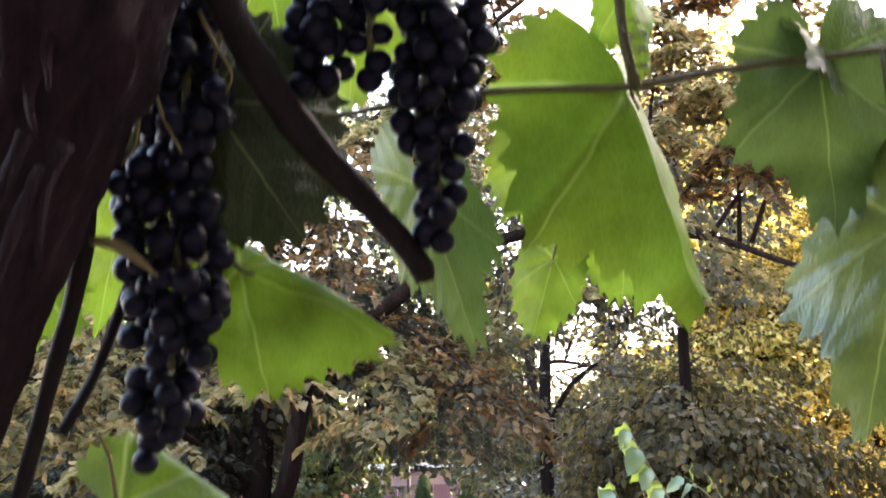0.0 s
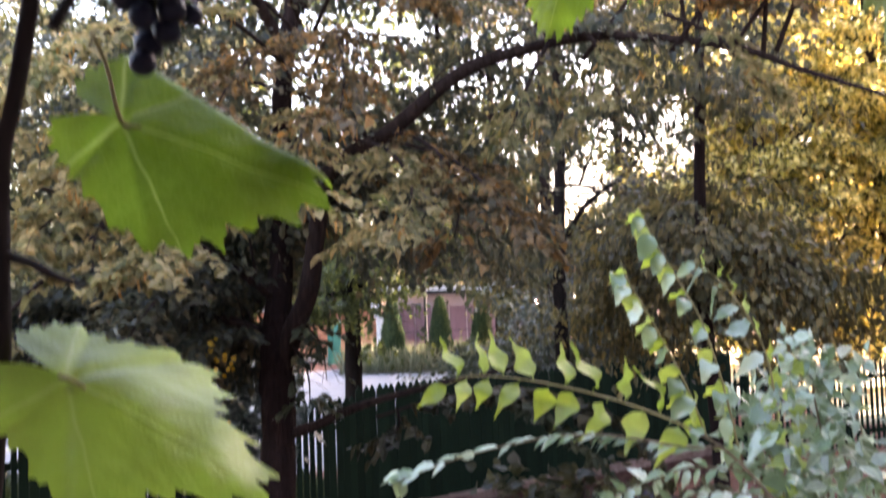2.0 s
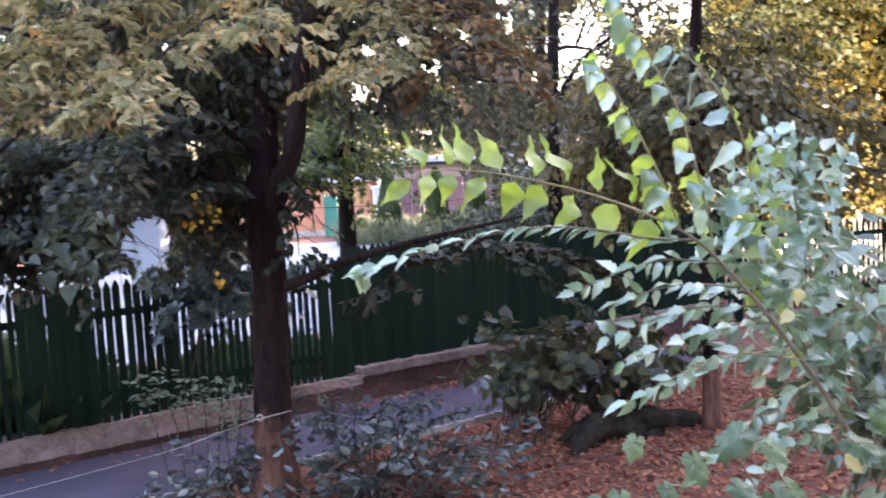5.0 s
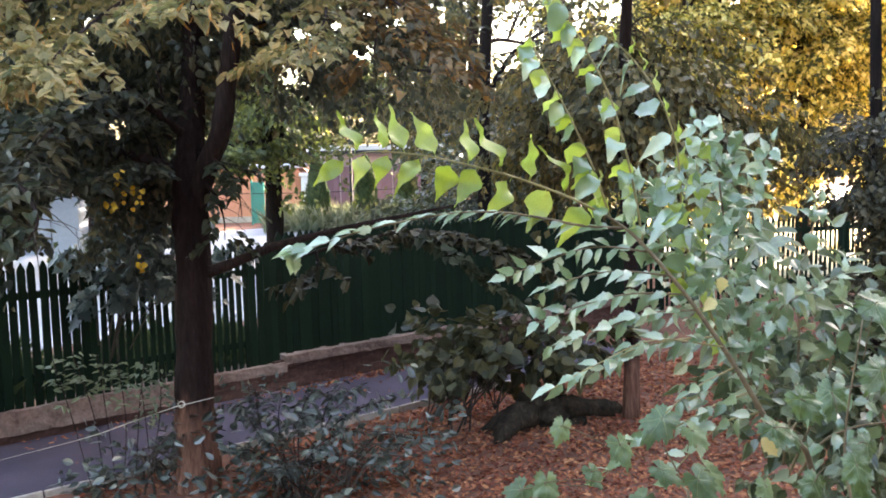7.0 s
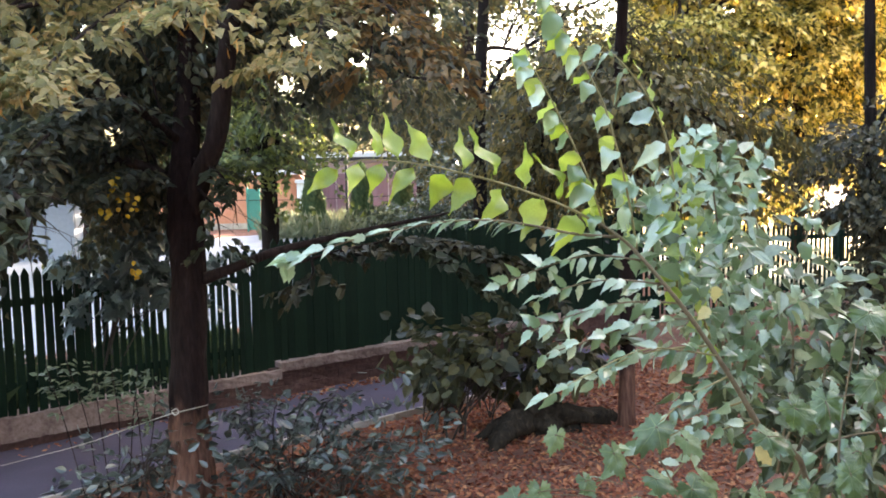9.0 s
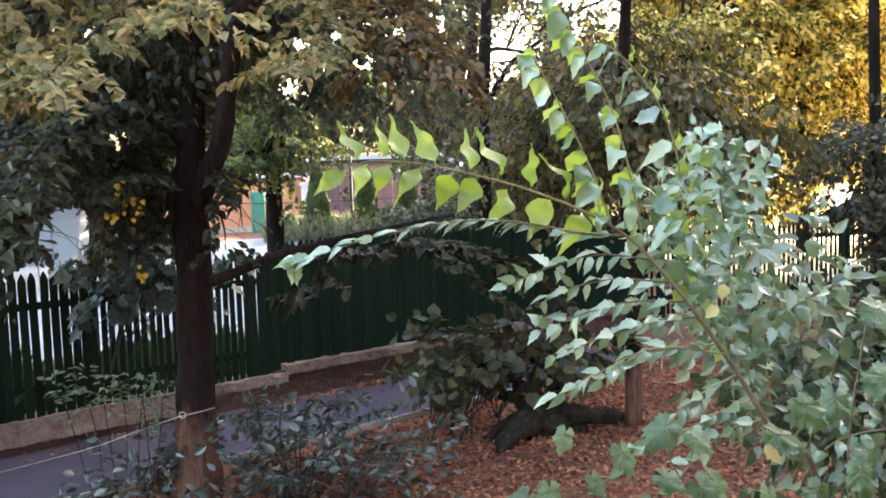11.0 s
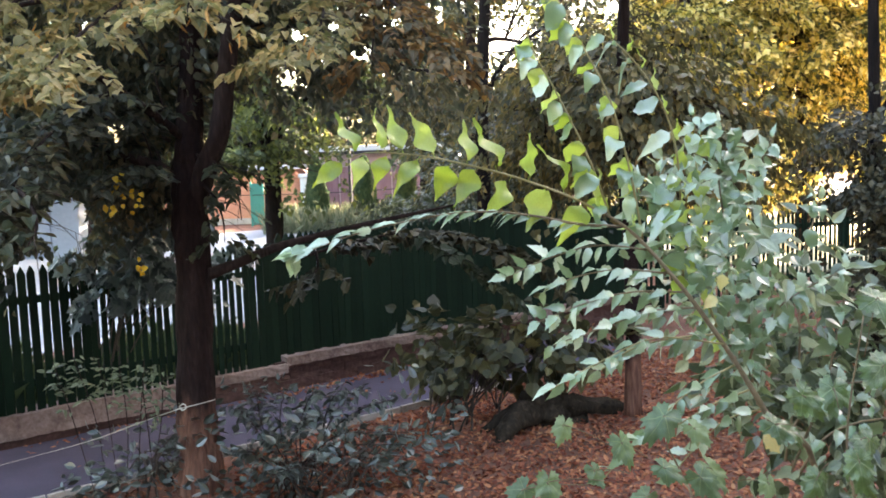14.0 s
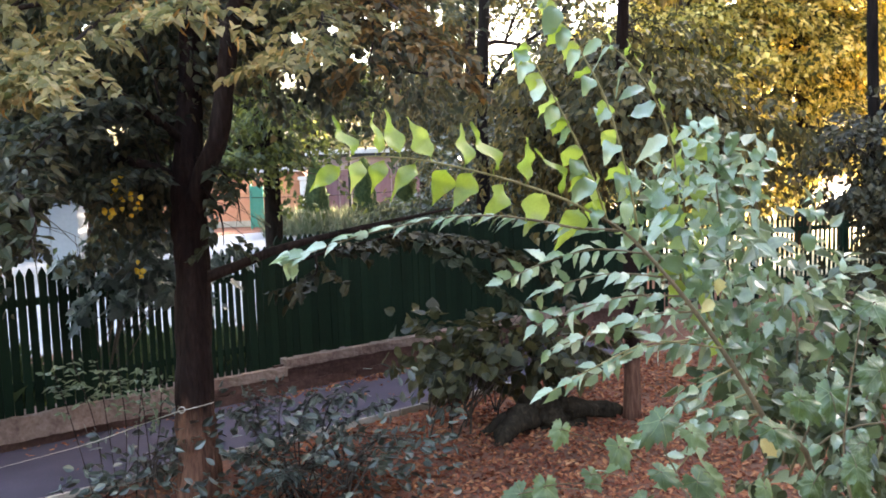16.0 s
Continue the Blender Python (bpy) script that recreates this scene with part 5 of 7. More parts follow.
shrub("olive_shrub", "low spreading shrub with broad olive leaves beside the path", 8,
    [(Q[0], Q[1], 0.68, 0.36, 0.4, 0.22, 1.4), (*(0.429, 9.900, 0.952), 0.28, 0.3, 0.16, 0.9), (*(1.193, 9.800, 0.906), 0.38, 0.35, 0.22, 1.3), (*(1.689, 9.700, 0.775), 0.36, 0.35, 0.20, 1.2), (*(2.187, 9.900, 0.939), 0.36, 0.3, 0.2, 0.8), (*(1.552, 10.000, 1.147), 0.35, 0.3, 0.16, 0.7)], 92, 9, 0.15, M_SUCKER, HEART, 82, droop=0.35, flat=0.55, length=0.30)
# an old stump with its roots and a piece of fallen trunk
stump = thing("tree_stump", "old dark tree stump with spreading roots in the litter", "stump", at=(1.62, 9.55, 0))
M_ROT = surface("grey_brown_rotting_wood", [(0.3, (0.010, 0.007, 0.005)), (0.55, (0.03, 0.022, 0.015)), (0.8, (0.085, 0.065, 0.045))], 7, 0.95, stretch=(1, 1, 0.4), relief=1.0, depth=0.03, fine=4, spec=0.15)
v, f = tube([(1.70, 9.72, -0.1), (1.66, 9.66, 0.06), (1.60, 9.60, 0.20), (1.54, 9.55, 0.30), (1.50, 9.53, 0.36), (1.50, 9.53, 0.38)], [0.42, 0.33, 0.22, 0.17, 0.11, 0.03], 26, 0.22, 6, 301, 5)
mesh_ob("stub", v, f, M_ROT, stump, smooth=True)
for k, (pts, rad) in enumerate([
    ([(1.52, 9.56, 0.22), (1.28, 9.46, 0.16), (1.06, 9.40, 0.05), (0.90, 9.36, -0.04)], [0.12, 0.085, 0.055, 0.03]),
    ([(1.50, 9.48, 0.20), (1.30, 9.28, 0.13), (1.16, 9.10, 0.03), (1.08, 9.00, -0.06)], [0.15, 0.13, 0.09, 0.05])]):
    v, f = tube(pts, rad, 12, 0.25, 6, 310 + k, 5)
    mesh_ob("root", v, f, M_ROT, stump, smooth=True)
log = thing("fallen_log", "dark rotting piece of fallen trunk beside the stump", "log", at=(2.1, 9.75, 0))
v, f = tube([(1.72, 9.62, 0.20), (1.95, 9.70, 0.17), (2.25, 9.82, 0.10), (2.62, 9.96, 0.04), (2.66, 9.97, 0.035)], [0.10, 0.12, 0.10, 0.07, 0.02], 18, 0.2, 6, 320, 5)
mesh_ob("trunk_piece", v, f, M_ROT, log, smooth=True)
leggy = thing("leggy_shrub", "thin leggy shoots with pale green leaves beside the linden", "shrub", at=(-2.5, 8.1, 0))
for k, tip in enumerate([(-3.10, 8.20, 1.25), (-2.92, 8.20, 1.30), (-2.66, 8.10, 1.30), (-2.48, 8.10, 1.22), (-2.22, 8.00, 1.27), (-2.06, 8.00, 1.18), (-2.22, 7.90, 1.02)]):
    foot = Vector((-2.5 + 0.09 * (k - 3), 8.12 + 0.05 * (k % 3), -0.05))
    tip = Vector(tip)
    mid = foot * 0.5 + tip * 0.5 + Vector((0.05 * (k % 2), 0, 0.06))
    hanging_bough("stem", leggy, [tuple(foot), tuple(mid), tuple(tip)], 8, 4, 0.075, M_PALELEAF, 500 + k, 0.62, 0.16, 0.004, OVAL, 0.1)
Q = (-0.420, 14.746, 2.639)
shrub("street_bush", "grey green bush behind the fence", 5, [(Q[0] + 1.6, Q[1] + 2.5, 2.0, 1.1, 0.8, 1.5, 1.6), (Q[0] + 2.6, Q[1] + 2.5, 2.4, 1.1, 0.8, 1.4, 1)], 150, 26, 0.11, M_GREYLEAF, RHOMB, 85, length=0.6, spread=0.12)
# young maple behind the fence, hanging over the pickets
mx, my, _z = at(3.3, 10.95)
shrub("young_maple", "young maple with dark bluish lobed leaves hanging over the fence", 4,
    [(mx, my, 2.2, 0.30, 0.25, 0.4, 0.4), (*(-3.184, 9.750, 2.204), 0.34, 0.22, 0.26, 1.2), (*(-2.789, 9.800, 2.029), 0.34, 0.2, 0.22, 1.2), (*(-3.078, 9.700, 1.774), 0.28, 0.16, 0.20, 0.9), (*(-2.467, 9.900, 2.226), 0.26, 0.2, 0.3, 0.8), (*(-2.687, 9.800, 1.744), 0.25, 0.15, 0.14, 0.5), (*(-1.855, 10.100, 2.249), 0.14, 0.2, 0.30, 0.7), (*(-2.253, 9.950, 1.896), 0.25, 0.2, 0.25, 0.6), (*(-2.699, 9.500, 2.509), 0.3, 0.2, 0.22, 1.0), (*(-2.362, 9.600, 2.671), 0.26, 0.2, 0.2, 0.8), (*(-2.913, 9.300, 2.703), 0.2, 0.2, 0.16, 0.5)],
    84, 11, 0.165, M_MAPLELEAF, MAPLE, 87, droop=0.35, flat=0.35, length=0.32, spread=0.06, category="young tree")
# dark hedge bushes between the fence and the street
for k, (s, o, h) in enumerate([(9.8, 13.4, 2.9), (12.0, 13.2, 3.2), (14.2, 13.8, 3.3), (0.4, 12.6, 1.0)]):
    p = at(s, o)
    shrub("hedge_bush", "dense dark green hedge bush behind the fence", 5, [(p[0], p[1], h * 0.35, 1.2, 1.1, h * 0.35, 1.3), (p[0] + 0.6, p[1] + 0.3, h * 0.7, 1.1, 1.0, h * 0.3, 1)], 110, 40, 0.11, M_DARKLEAF, RHOMB, 90 + k, length=0.7, spread=0.12, category="bush", group="hedge bushes")

# ---- the young mulberry in front of the house ----
# pale stops put the sky's sheen on the leaves into their base colour
M_SAP = leaf_material("mulberry_leaves", [(0.1, (0.11, 0.18, 0.08)), (0.5, (0.22, 0.32, 0.175)), (0.9, (0.50, 0.59, 0.44))], 0.32, 0.24, 0.8, by_object=True, relief=0.12, coat=1.0)
# leaf colour darkened as shade behind the shoots, so that they stand out
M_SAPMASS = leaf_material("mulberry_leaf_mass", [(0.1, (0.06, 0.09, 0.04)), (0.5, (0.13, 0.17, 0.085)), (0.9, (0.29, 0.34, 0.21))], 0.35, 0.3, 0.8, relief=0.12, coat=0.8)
# yellow-green copy of the leaf colour, as light shining through the leaves
M_LIME = leaf_material("lime_leaves_lit_through", [(0.1, (0.19, 0.27, 0.055)), (0.5, (0.29, 0.38, 0.10)), (0.9, (0.41, 0.48, 0.18))], 0.50, 0.35, 0.5, by_object=True, relief=0.1)
M_STEM = surface("olive_brown_stem", [(0.3, (0.085, 0.062, 0.032)), (0.7, (0.23, 0.17, 0.095))], 14, 0.7, relief=0.4, fine=5)
M_YSTEM = surface("young_yellow_stem", [(0.3, (0.20, 0.17, 0.06)), (0.7, (0.34, 0.28, 0.13))], 14, 0.6, relief=0.3, fine=5)
M_YLEAF = leaf_material("yellow_leaf", [(0.1, (0.62, 0.54, 0.20)), (0.9, (0.72, 0.68, 0.42))], 0.4, 0.5, 0.4, by_object=True)


def oval_leaf_mesh(name, mat, seed, wide=1.0, bend=0.25, fold=0.35, smooth=False):
    """One pointed oval leaf of length 1 along +y, folded on its midrib, with a short stalk."""
    r = random.Random(seed)
    plain = [(0.0, 0.015), (0.06, 0.10), (0.14, 0.19), (0.24, 0.26), (0.34, 0.295), (0.44, 0.30), (0.54, 0.275), (0.64, 0.225), (0.74, 0.16), (0.84, 0.09), (0.92, 0.04), (1.0, 0.0)]
    if smooth == "tailed":
        plain = [(0.0, 0.012), (0.05, 0.08), (0.12, 0.19), (0.20, 0.265), (0.29, 0.30), (0.38, 0.295), (0.47, 0.25), (0.56, 0.19), (0.66, 0.12), (0.76, 0.07), (0.88, 0.035), (1.0, 0.0)]
    prof = plain if smooth else [(0.0, 0.015), (0.07, 0.14), (0.17, 0.24), (0.27, 0.29), (0.36, 0.25), (0.45, 0.33), (0.55, 0.25), (0.64, 0.24), (0.76, 0.13), (0.88, 0.055), (1.0, 0.0)]
    verts, faces = [], []
    b = bend * r.uniform(0.4, 1.5)
    tw = r.uniform(-0.35, 0.35) * (2.2 if smooth else 1)
    for y, w in prof:
        w *= wide * (1 + (0.10 * math.sin(y * 9 + seed) if smooth else 0))
        jag = [1 + r.uniform(-0.06, 0.06) * (1 if smooth else 2.5) for _ in range(2)]
        zc = -b * y * y + (0.11 * math.sin(y * 5.5 + seed * 1.7) if smooth else 0)
        for s in (-1, -0.5, 0, 0.5, 1):
            x = s * w * jag[s > 0]
            z = zc + abs(x) * fold * (1 - 0.35 * abs(s)) + tw * x * y + r.uniform(-0.006, 0.006) + (0.07 * s * abs(s) * math.sin(y * 13 + seed * 2.3 + s) if smooth else 0)
            verts.append((x, 0.10 + y * 0.9, z))
    n = len(prof)
    faces = [(i * 5 + k, i * 5 + k + 1, (i + 1) * 5 + k + 1, (i + 1) * 5 + k) for i in range(n - 1) for k in range(4)]
    q = len(verts)
    verts += [(-0.008, 0, 0.0), (0.008, 0, 0.0), (0.006, 0.12, 0.004), (-0.006, 0.12, 0.004), (0, 0, -0.012), (0, 0.12, -0.008)]
    faces += [(q, q + 1, q + 2, q + 3), (q + 1, q + 4, q + 5, q + 2), (q + 4, q, q + 3, q + 5)]
    me = bpy.data.meshes.new(name)
    me.from_pydata(verts, [], faces)
    me.materials.append(mat)
    me.polygons.foreach_set("use_smooth", [True] * len(me.polygons))
    return me


SAP_LEAVES = [oval_leaf_mesh("leaf", M_SAP, k, 0.66 + 0.08 * (k % 3), 0.45, 0.35) for k in range(7)]
BROAD_LEAVES = [oval_leaf_mesh("leaf", M_SAP, 15 + k, 1.30 + 0.12 * (k % 3), 0.55, 0.25, True) for k in range(5)]
LIME_LEAVES = [oval_leaf_mesh("leaf", M_LIME, 30 + k, 0.58 + 0.10 * (k % 3), 0.3, 0.5, "tailed") for k in range(6)]
LIME_WIDE = [oval_leaf_mesh("leaf", M_LIME, 55 + k, 0.76 + 0.10 * (k % 3), 0.4, 0.45, "tailed") for k in range(4)]
LIME_BROAD = [oval_leaf_mesh("leaf", M_LIME, 45 + k, 1.25 + 0.14 * (k % 3), 0.4, 0.3, True) for k in range(4)]


def turned(place, along, normal, size):
    y = Vector(along).normalized()
    z = Vector(normal)
    z = (z - y * z.dot(y)).normalized()
    x = y.cross(z)
    m = Matrix((x, y, z)).transposed().to_4x4()
    return Matrix.Translation(place) @ m @ Matrix.Scale(size, 4)


def shoot(parent, points, radii, rows, seed, count, start=0.1, stem=None, jitter=0.2, taper=0.6):
    """A leafy shoot: a thin stem with leaves in turn from rows of (direction, facing, length, meshes), each leaf a mesh of its own."""
    r = random.Random(seed)
    v, f = tube(points, radii, 6, 0.03, 6, seed)
    ob = mesh_ob("shoot", v, f, stem or M_STEM, parent, smooth=True)
    line = smooth_line(points, 12)
    for k in range(count):
        t = start + (1 - start) * (k + r.uniform(-0.25, 0.25)) / max(1, count - 1)
        p = line[min(len(line) - 1, max(0, int(t * (len(line) - 1))))]
        d, nrm, size, meshes = rows[k % len(rows)]
        d = Vector(d) + Vector([r.gauss(0, jitter) for _ in range(3)])
        nrm = Vector(nrm) + Vector([r.gauss(0, 0.4) for _ in range(3)])
        leaf = new("leaf", meshes[r.randrange(len(meshes))])
        leaf.parent = ob
        leaf.matrix_basis = turned(p, d, nrm, size * r.uniform(0.8, 1.15) * (1 - (1 - taper) * max(0, t - 0.6) * 2.5))
    return ob


sapling = thing("mulberry_sapling", "young mulberry with long arching shoots and glossy leaves", "sapling", at=(1.15, 2.6, 0))
main = [(1.20, 2.75, -0.15), (1.16, 2.70, 0.8), (1.187, 2.440, 2.005), (1.048, 2.420, 2.237), (0.945, 2.440, 2.418), (0.835, 2.460, 2.584), (0.733, 2.480, 2.713), (0.674, 2.490, 2.773), (0.614, 2.500, 2.816)]
v, f = tube(main, [0.016, 0.013, 0.009, 0.008, 0.007, 0.0062, 0.0052, 0.0045, 0.004], 8, 0.05, 6, 3)
mesh_ob("trunk", v, f, M_STEM, sapling, "olive brown slender stem", smooth=True)
# arching shoot with translucent lime leaves, one row standing up, one hanging
shoot(sapling, [(0.617, 2.500, 2.813), (0.522, 2.500, 2.863), (0.422, 2.500, 2.904), (0.330, 2.495, 2.935), (0.224, 2.490, 2.964), (0.133, 2.480, 2.985), (0.044, 2.480, 2.997), (-0.031, 2.480, 2.999), (-0.083, 2.480, 2.982)],
      [0.004, 0.0036, 0.0032, 0.003, 0.0027, 0.0023, 0.002, 0.0016, 0.001],
      [((-0.12, -0.05, 1.0), (0.62, -0.78, 0.1), 0.138, LIME_LEAVES), ((-0.55, -0.15, -0.78), (0.25, -0.95, 0.35), 0.13, LIME_WIDE)], 1, 18, 0.05, M_YSTEM, 0.17, 0.95)
# low arching branch, its small leaves seen edge on
shoot(sapling, [(0.668, 2.500, 2.777), (0.547, 2.480, 2.789), (0.429, 2.460, 2.815), (0.321, 2.440, 2.833), (0.208, 2.420, 2.836), (0.074, 2.400, 2.820), (-0.057, 2.380, 2.794), (-0.157, 2.370, 2.763), (-0.215, 2.370, 2.743)],
      [0.0042, 0.004, 0.0035, 0.003, 0.0027, 0.0024, 0.002, 0.0016, 0.001],
      [((-0.97, -0.2, 0.14), (0.0, -0.3, 1.0), 0.062, SAP_LEAVES), ((-0.85, 0.4, 0.02), (0.0, -0.25, 1.0), 0.060, SAP_LEAVES), ((-0.85, -0.4, -0.14), (-0.1, -0.4, 0.95), 0.058, SAP_LEAVES)], 2, 34, 0.04, jitter=0.10, taper=1.0)
for d in ((-0.95, -0.1, 0.15), (-0.5, -0.3, -0.85), (-0.2, -0.3, -0.95)):
    leaf = new("leaf", (BROAD_LEAVES[0] if d[2] > -0.9 else SAP_LEAVES[2]))
    leaf.parent = sapling
    leaf.matrix_parent_inverse = Matrix.Translation(-sapling.location)
    leaf.matrix_basis = turned((-0.208, 2.370, 2.747), d, (0, -0.9, 0.4), 0.054)
# three upright shoots that lean out, glossy leaves by turns with lime ones
GLOSS_ROW = ((-0.62, -0.35, -0.62), (-0.25, -0.7, 0.7), 0.068, BROAD_LEAVES)
LIME_ROW = ((-0.30, 0.15, -0.92), (0.5, -0.85, 0.1), 0.070, LIME_BROAD)
shoot(sapling, [(0.630, 2.500, 2.805), (0.592, 2.500, 2.921), (0.545, 2.500, 3.030), (0.489, 2.500, 3.144), (0.440, 2.500, 3.235), (0.412, 2.500, 3.302)],
      [0.0035, 0.003, 0.0027, 0.0023, 0.0018, 0.001], [GLOSS_ROW, LIME_ROW], 3, 16, 0.08, M_YSTEM, 0.12, 0.8)
shoot(sapling, [(0.720, 2.500, 2.739), (0.701, 2.500, 2.856), (0.671, 2.500, 2.995), (0.627, 2.500, 3.140), (0.560, 2.500, 3.269), (0.508, 2.500, 3.366), (0.472, 2.500, 3.455)],
      [0.004, 0.0036, 0.0032, 0.0027, 0.0023, 0.0018, 0.001], [GLOSS_ROW, LIME_ROW], 4, 20, 0.08, M_YSTEM, 0.12, 0.9)
shoot(sapling, [(0.838, 2.540, 2.739), (0.839, 2.540, 2.881), (0.820, 2.540, 3.022), (0.770, 2.530, 3.139), (0.698, 2.530, 3.239), (0.626, 2.520, 3.300)],
      [0.004, 0.0035, 0.003, 0.0025, 0.002, 0.001], [((-0.92, -0.2, -0.32), (0.0, -0.6, 0.85), 0.094, SAP_LEAVES[:3] + BROAD_LEAVES[:2]), ((0.15, 0.1, 0.95), (0.6, -0.8, 0.1), 0.075, LIME_LEAVES)], 5, 17, 0.1, M_YSTEM, 0.14, 0.7)
# side branches low on the stem, reaching out over the litter
FLAT_ROWS = [((-0.88, -0.35, 0.18), (0.0, -0.62, 0.8), 0.064, SAP_LEAVES), ((-0.62, -0.1, -0.62), (-0.2, -0.75, 0.65), 0.062, SAP_LEAVES), ((-0.75, -0.4, -0.25), (0.1, -0.5, 0.9), 0.060, SAP_LEAVES)]
for k, (line, n) in enumerate([
    ([(0.736, 2.490, 2.711), (0.590, 2.470, 2.731), (0.460, 2.430, 2.710), (0.330, 2.390, 2.668)], 17),
    ([(0.787, 2.480, 2.645), (0.649, 2.460, 2.664), (0.527, 2.430, 2.655), (0.430, 2.400, 2.625)], 13),
    ([(0.831, 2.470, 2.593), (0.676, 2.450, 2.603), (0.531, 2.420, 2.580), (0.403, 2.380, 2.544)], 15),
    ([(0.859, 2.460, 2.551), (0.717, 2.430, 2.552), (0.586, 2.400, 2.520), (0.443, 2.360, 2.487)], 15),
    ([(0.910, 2.450, 2.477), (0.775, 2.420, 2.477), (0.656, 2.380, 2.463), (0.563, 2.340, 2.421)], 13),
    ([(0.925, 2.440, 2.451), (0.723, 2.400, 2.484), (0.551, 2.350, 2.434), (0.418, 2.300, 2.384)], 14),
    ([(0.961, 2.440, 2.394), (0.845, 2.400, 2.355), (0.747, 2.360, 2.301), (0.637, 2.320, 2.221), (0.545, 2.280, 2.147)], 13),
    ([(0.997, 2.430, 2.324), (0.876, 2.400, 2.294), (0.773, 2.370, 2.255), (0.688, 2.340, 2.239)], 10),
    ([(1.028, 2.430, 2.267), (0.914, 2.400, 2.250), (0.807, 2.360, 2.183), (0.736, 2.330, 2.120)], 9)]):
    shoot(sapling, line, [0.003, 0.0024, 0.002, 0.0015, 0.001][:len(line)], FLAT_ROWS, 10 + k, int(n * 1.15), 0.12, M_YSTEM if k > 3 else None, 0.30, 0.9)
# full upper side of the bush
ROUND_ROWS = [((-0.75, -0.45, -0.15), (0.0, -0.7, 0.7), 0.064, SAP_LEAVES + BROAD_LEAVES[:2]), ((0.72, -0.35, -0.10), (0.2, -0.65, 0.75), 0.062, SAP_LEAVES),
              ((-0.25, -0.75, -0.55), (-0.3, -0.6, 0.75), 0.062, BROAD_LEAVES + SAP_LEAVES), ((-0.1, -0.2, 0.95), (-0.35, -0.9, 0.15), 0.058, SAP_LEAVES)]
for k, (line, n, stem) in enumerate([
    ([(0.937, 2.460, 2.454), (0.924, 2.480, 2.616), (0.913, 2.500, 2.771), (0.910, 2.510, 2.926), (0.908, 2.520, 3.088)], 34, M_YSTEM),
    ([(0.989, 2.450, 2.382), (0.996, 2.500, 2.594), (1.004, 2.550, 2.780), (0.990, 2.570, 2.955), (0.985, 2.580, 3.081)], 34, M_STEM),
    ([(1.048, 2.440, 2.287), (1.060, 2.500, 2.512), (1.073, 2.560, 2.712), (1.048, 2.580, 2.873), (1.040, 2.580, 3.040)], 34, M_STEM),
    ([(1.061, 2.450, 2.259), (1.143, 2.540, 2.501), (1.157, 2.600, 2.722), (1.131, 2.620, 2.885), (1.181, 2.620, 3.005)], 32, M_STEM),
    ([(0.807, 2.470, 2.614), (0.795, 2.500, 2.728), (0.780, 2.520, 2.821), (0.805, 2.530, 2.929)], 20, M_STEM),
    ([(0.862, 2.470, 2.550), (0.840, 2.440, 2.702), (0.822, 2.440, 2.824), (0.831, 2.450, 2.944)], 24, M_YSTEM),
    ([(0.751, 2.480, 2.689), (0.726, 2.500, 2.778), (0.734, 2.500, 2.870), (0.713, 2.500, 2.948)], 16, M_STEM),
    ([(0.977, 2.460, 2.396), (0.917, 2.420, 2.533), (0.857, 2.410, 2.674), (0.841, 2.420, 2.810)], 22, M_YSTEM),
    ([(1.155, 2.460, 2.065), (1.237, 2.550, 2.347), (1.269, 2.620, 2.582), (1.329, 2.660, 2.744), (1.359, 2.680, 2.834)], 15, M_STEM),
    ([(1.167, 2.450, 2.035), (1.288, 2.500, 2.258), (1.353, 2.550, 2.424), (1.396, 2.580, 2.558)], 15, M_STEM),
    ([(1.130, 2.440, 2.106), (1.209, 2.440, 2.231), (1.304, 2.440, 2.290), (1.425, 2.440, 2.300)], 12, M_STEM),
    ([(1.073, 2.460, 2.240), (1.040, 2.440, 2.382), (1.128, 2.460, 2.516), (1.225, 2.480, 2.572), (1.348, 2.500, 2.620)], 20, M_STEM),
    ([(1.179, 2.440, 2.022), (1.237, 2.400, 2.146), (1.321, 2.380, 2.196), (1.404, 2.360, 2.214)], 10, M_STEM)]):
    line = [(x, y + 0.10, z) for x, y, z in line]
    shoot(sapling, line, [0.005, 0.0042, 0.0034, 0.0025, 0.0012][:len(line)], ROUND_ROWS + ([((-0.2, -0.6, -0.6), (0.2, -0.9, 0.3), 0.06, LIME_BROAD)] if k in (0, 5, 7) else []), 30 + k, int(n * (1.75 if k < 4 else 1.4)), 0.06, stem, 0.36, 0.85)
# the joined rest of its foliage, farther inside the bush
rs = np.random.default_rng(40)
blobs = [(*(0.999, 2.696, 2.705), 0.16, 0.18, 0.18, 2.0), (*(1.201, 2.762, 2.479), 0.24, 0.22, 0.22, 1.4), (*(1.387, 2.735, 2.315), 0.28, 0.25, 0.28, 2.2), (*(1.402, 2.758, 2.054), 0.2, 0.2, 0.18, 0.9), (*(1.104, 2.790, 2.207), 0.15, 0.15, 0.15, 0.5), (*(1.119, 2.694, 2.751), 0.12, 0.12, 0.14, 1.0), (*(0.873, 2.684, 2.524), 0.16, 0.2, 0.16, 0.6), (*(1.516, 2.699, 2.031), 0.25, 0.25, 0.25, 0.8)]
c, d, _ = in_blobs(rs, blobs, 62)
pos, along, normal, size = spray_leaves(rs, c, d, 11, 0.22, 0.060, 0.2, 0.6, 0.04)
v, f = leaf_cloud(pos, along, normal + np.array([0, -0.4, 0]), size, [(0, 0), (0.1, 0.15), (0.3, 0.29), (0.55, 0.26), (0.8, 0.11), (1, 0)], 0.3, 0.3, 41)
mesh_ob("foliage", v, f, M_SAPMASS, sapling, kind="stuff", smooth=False)
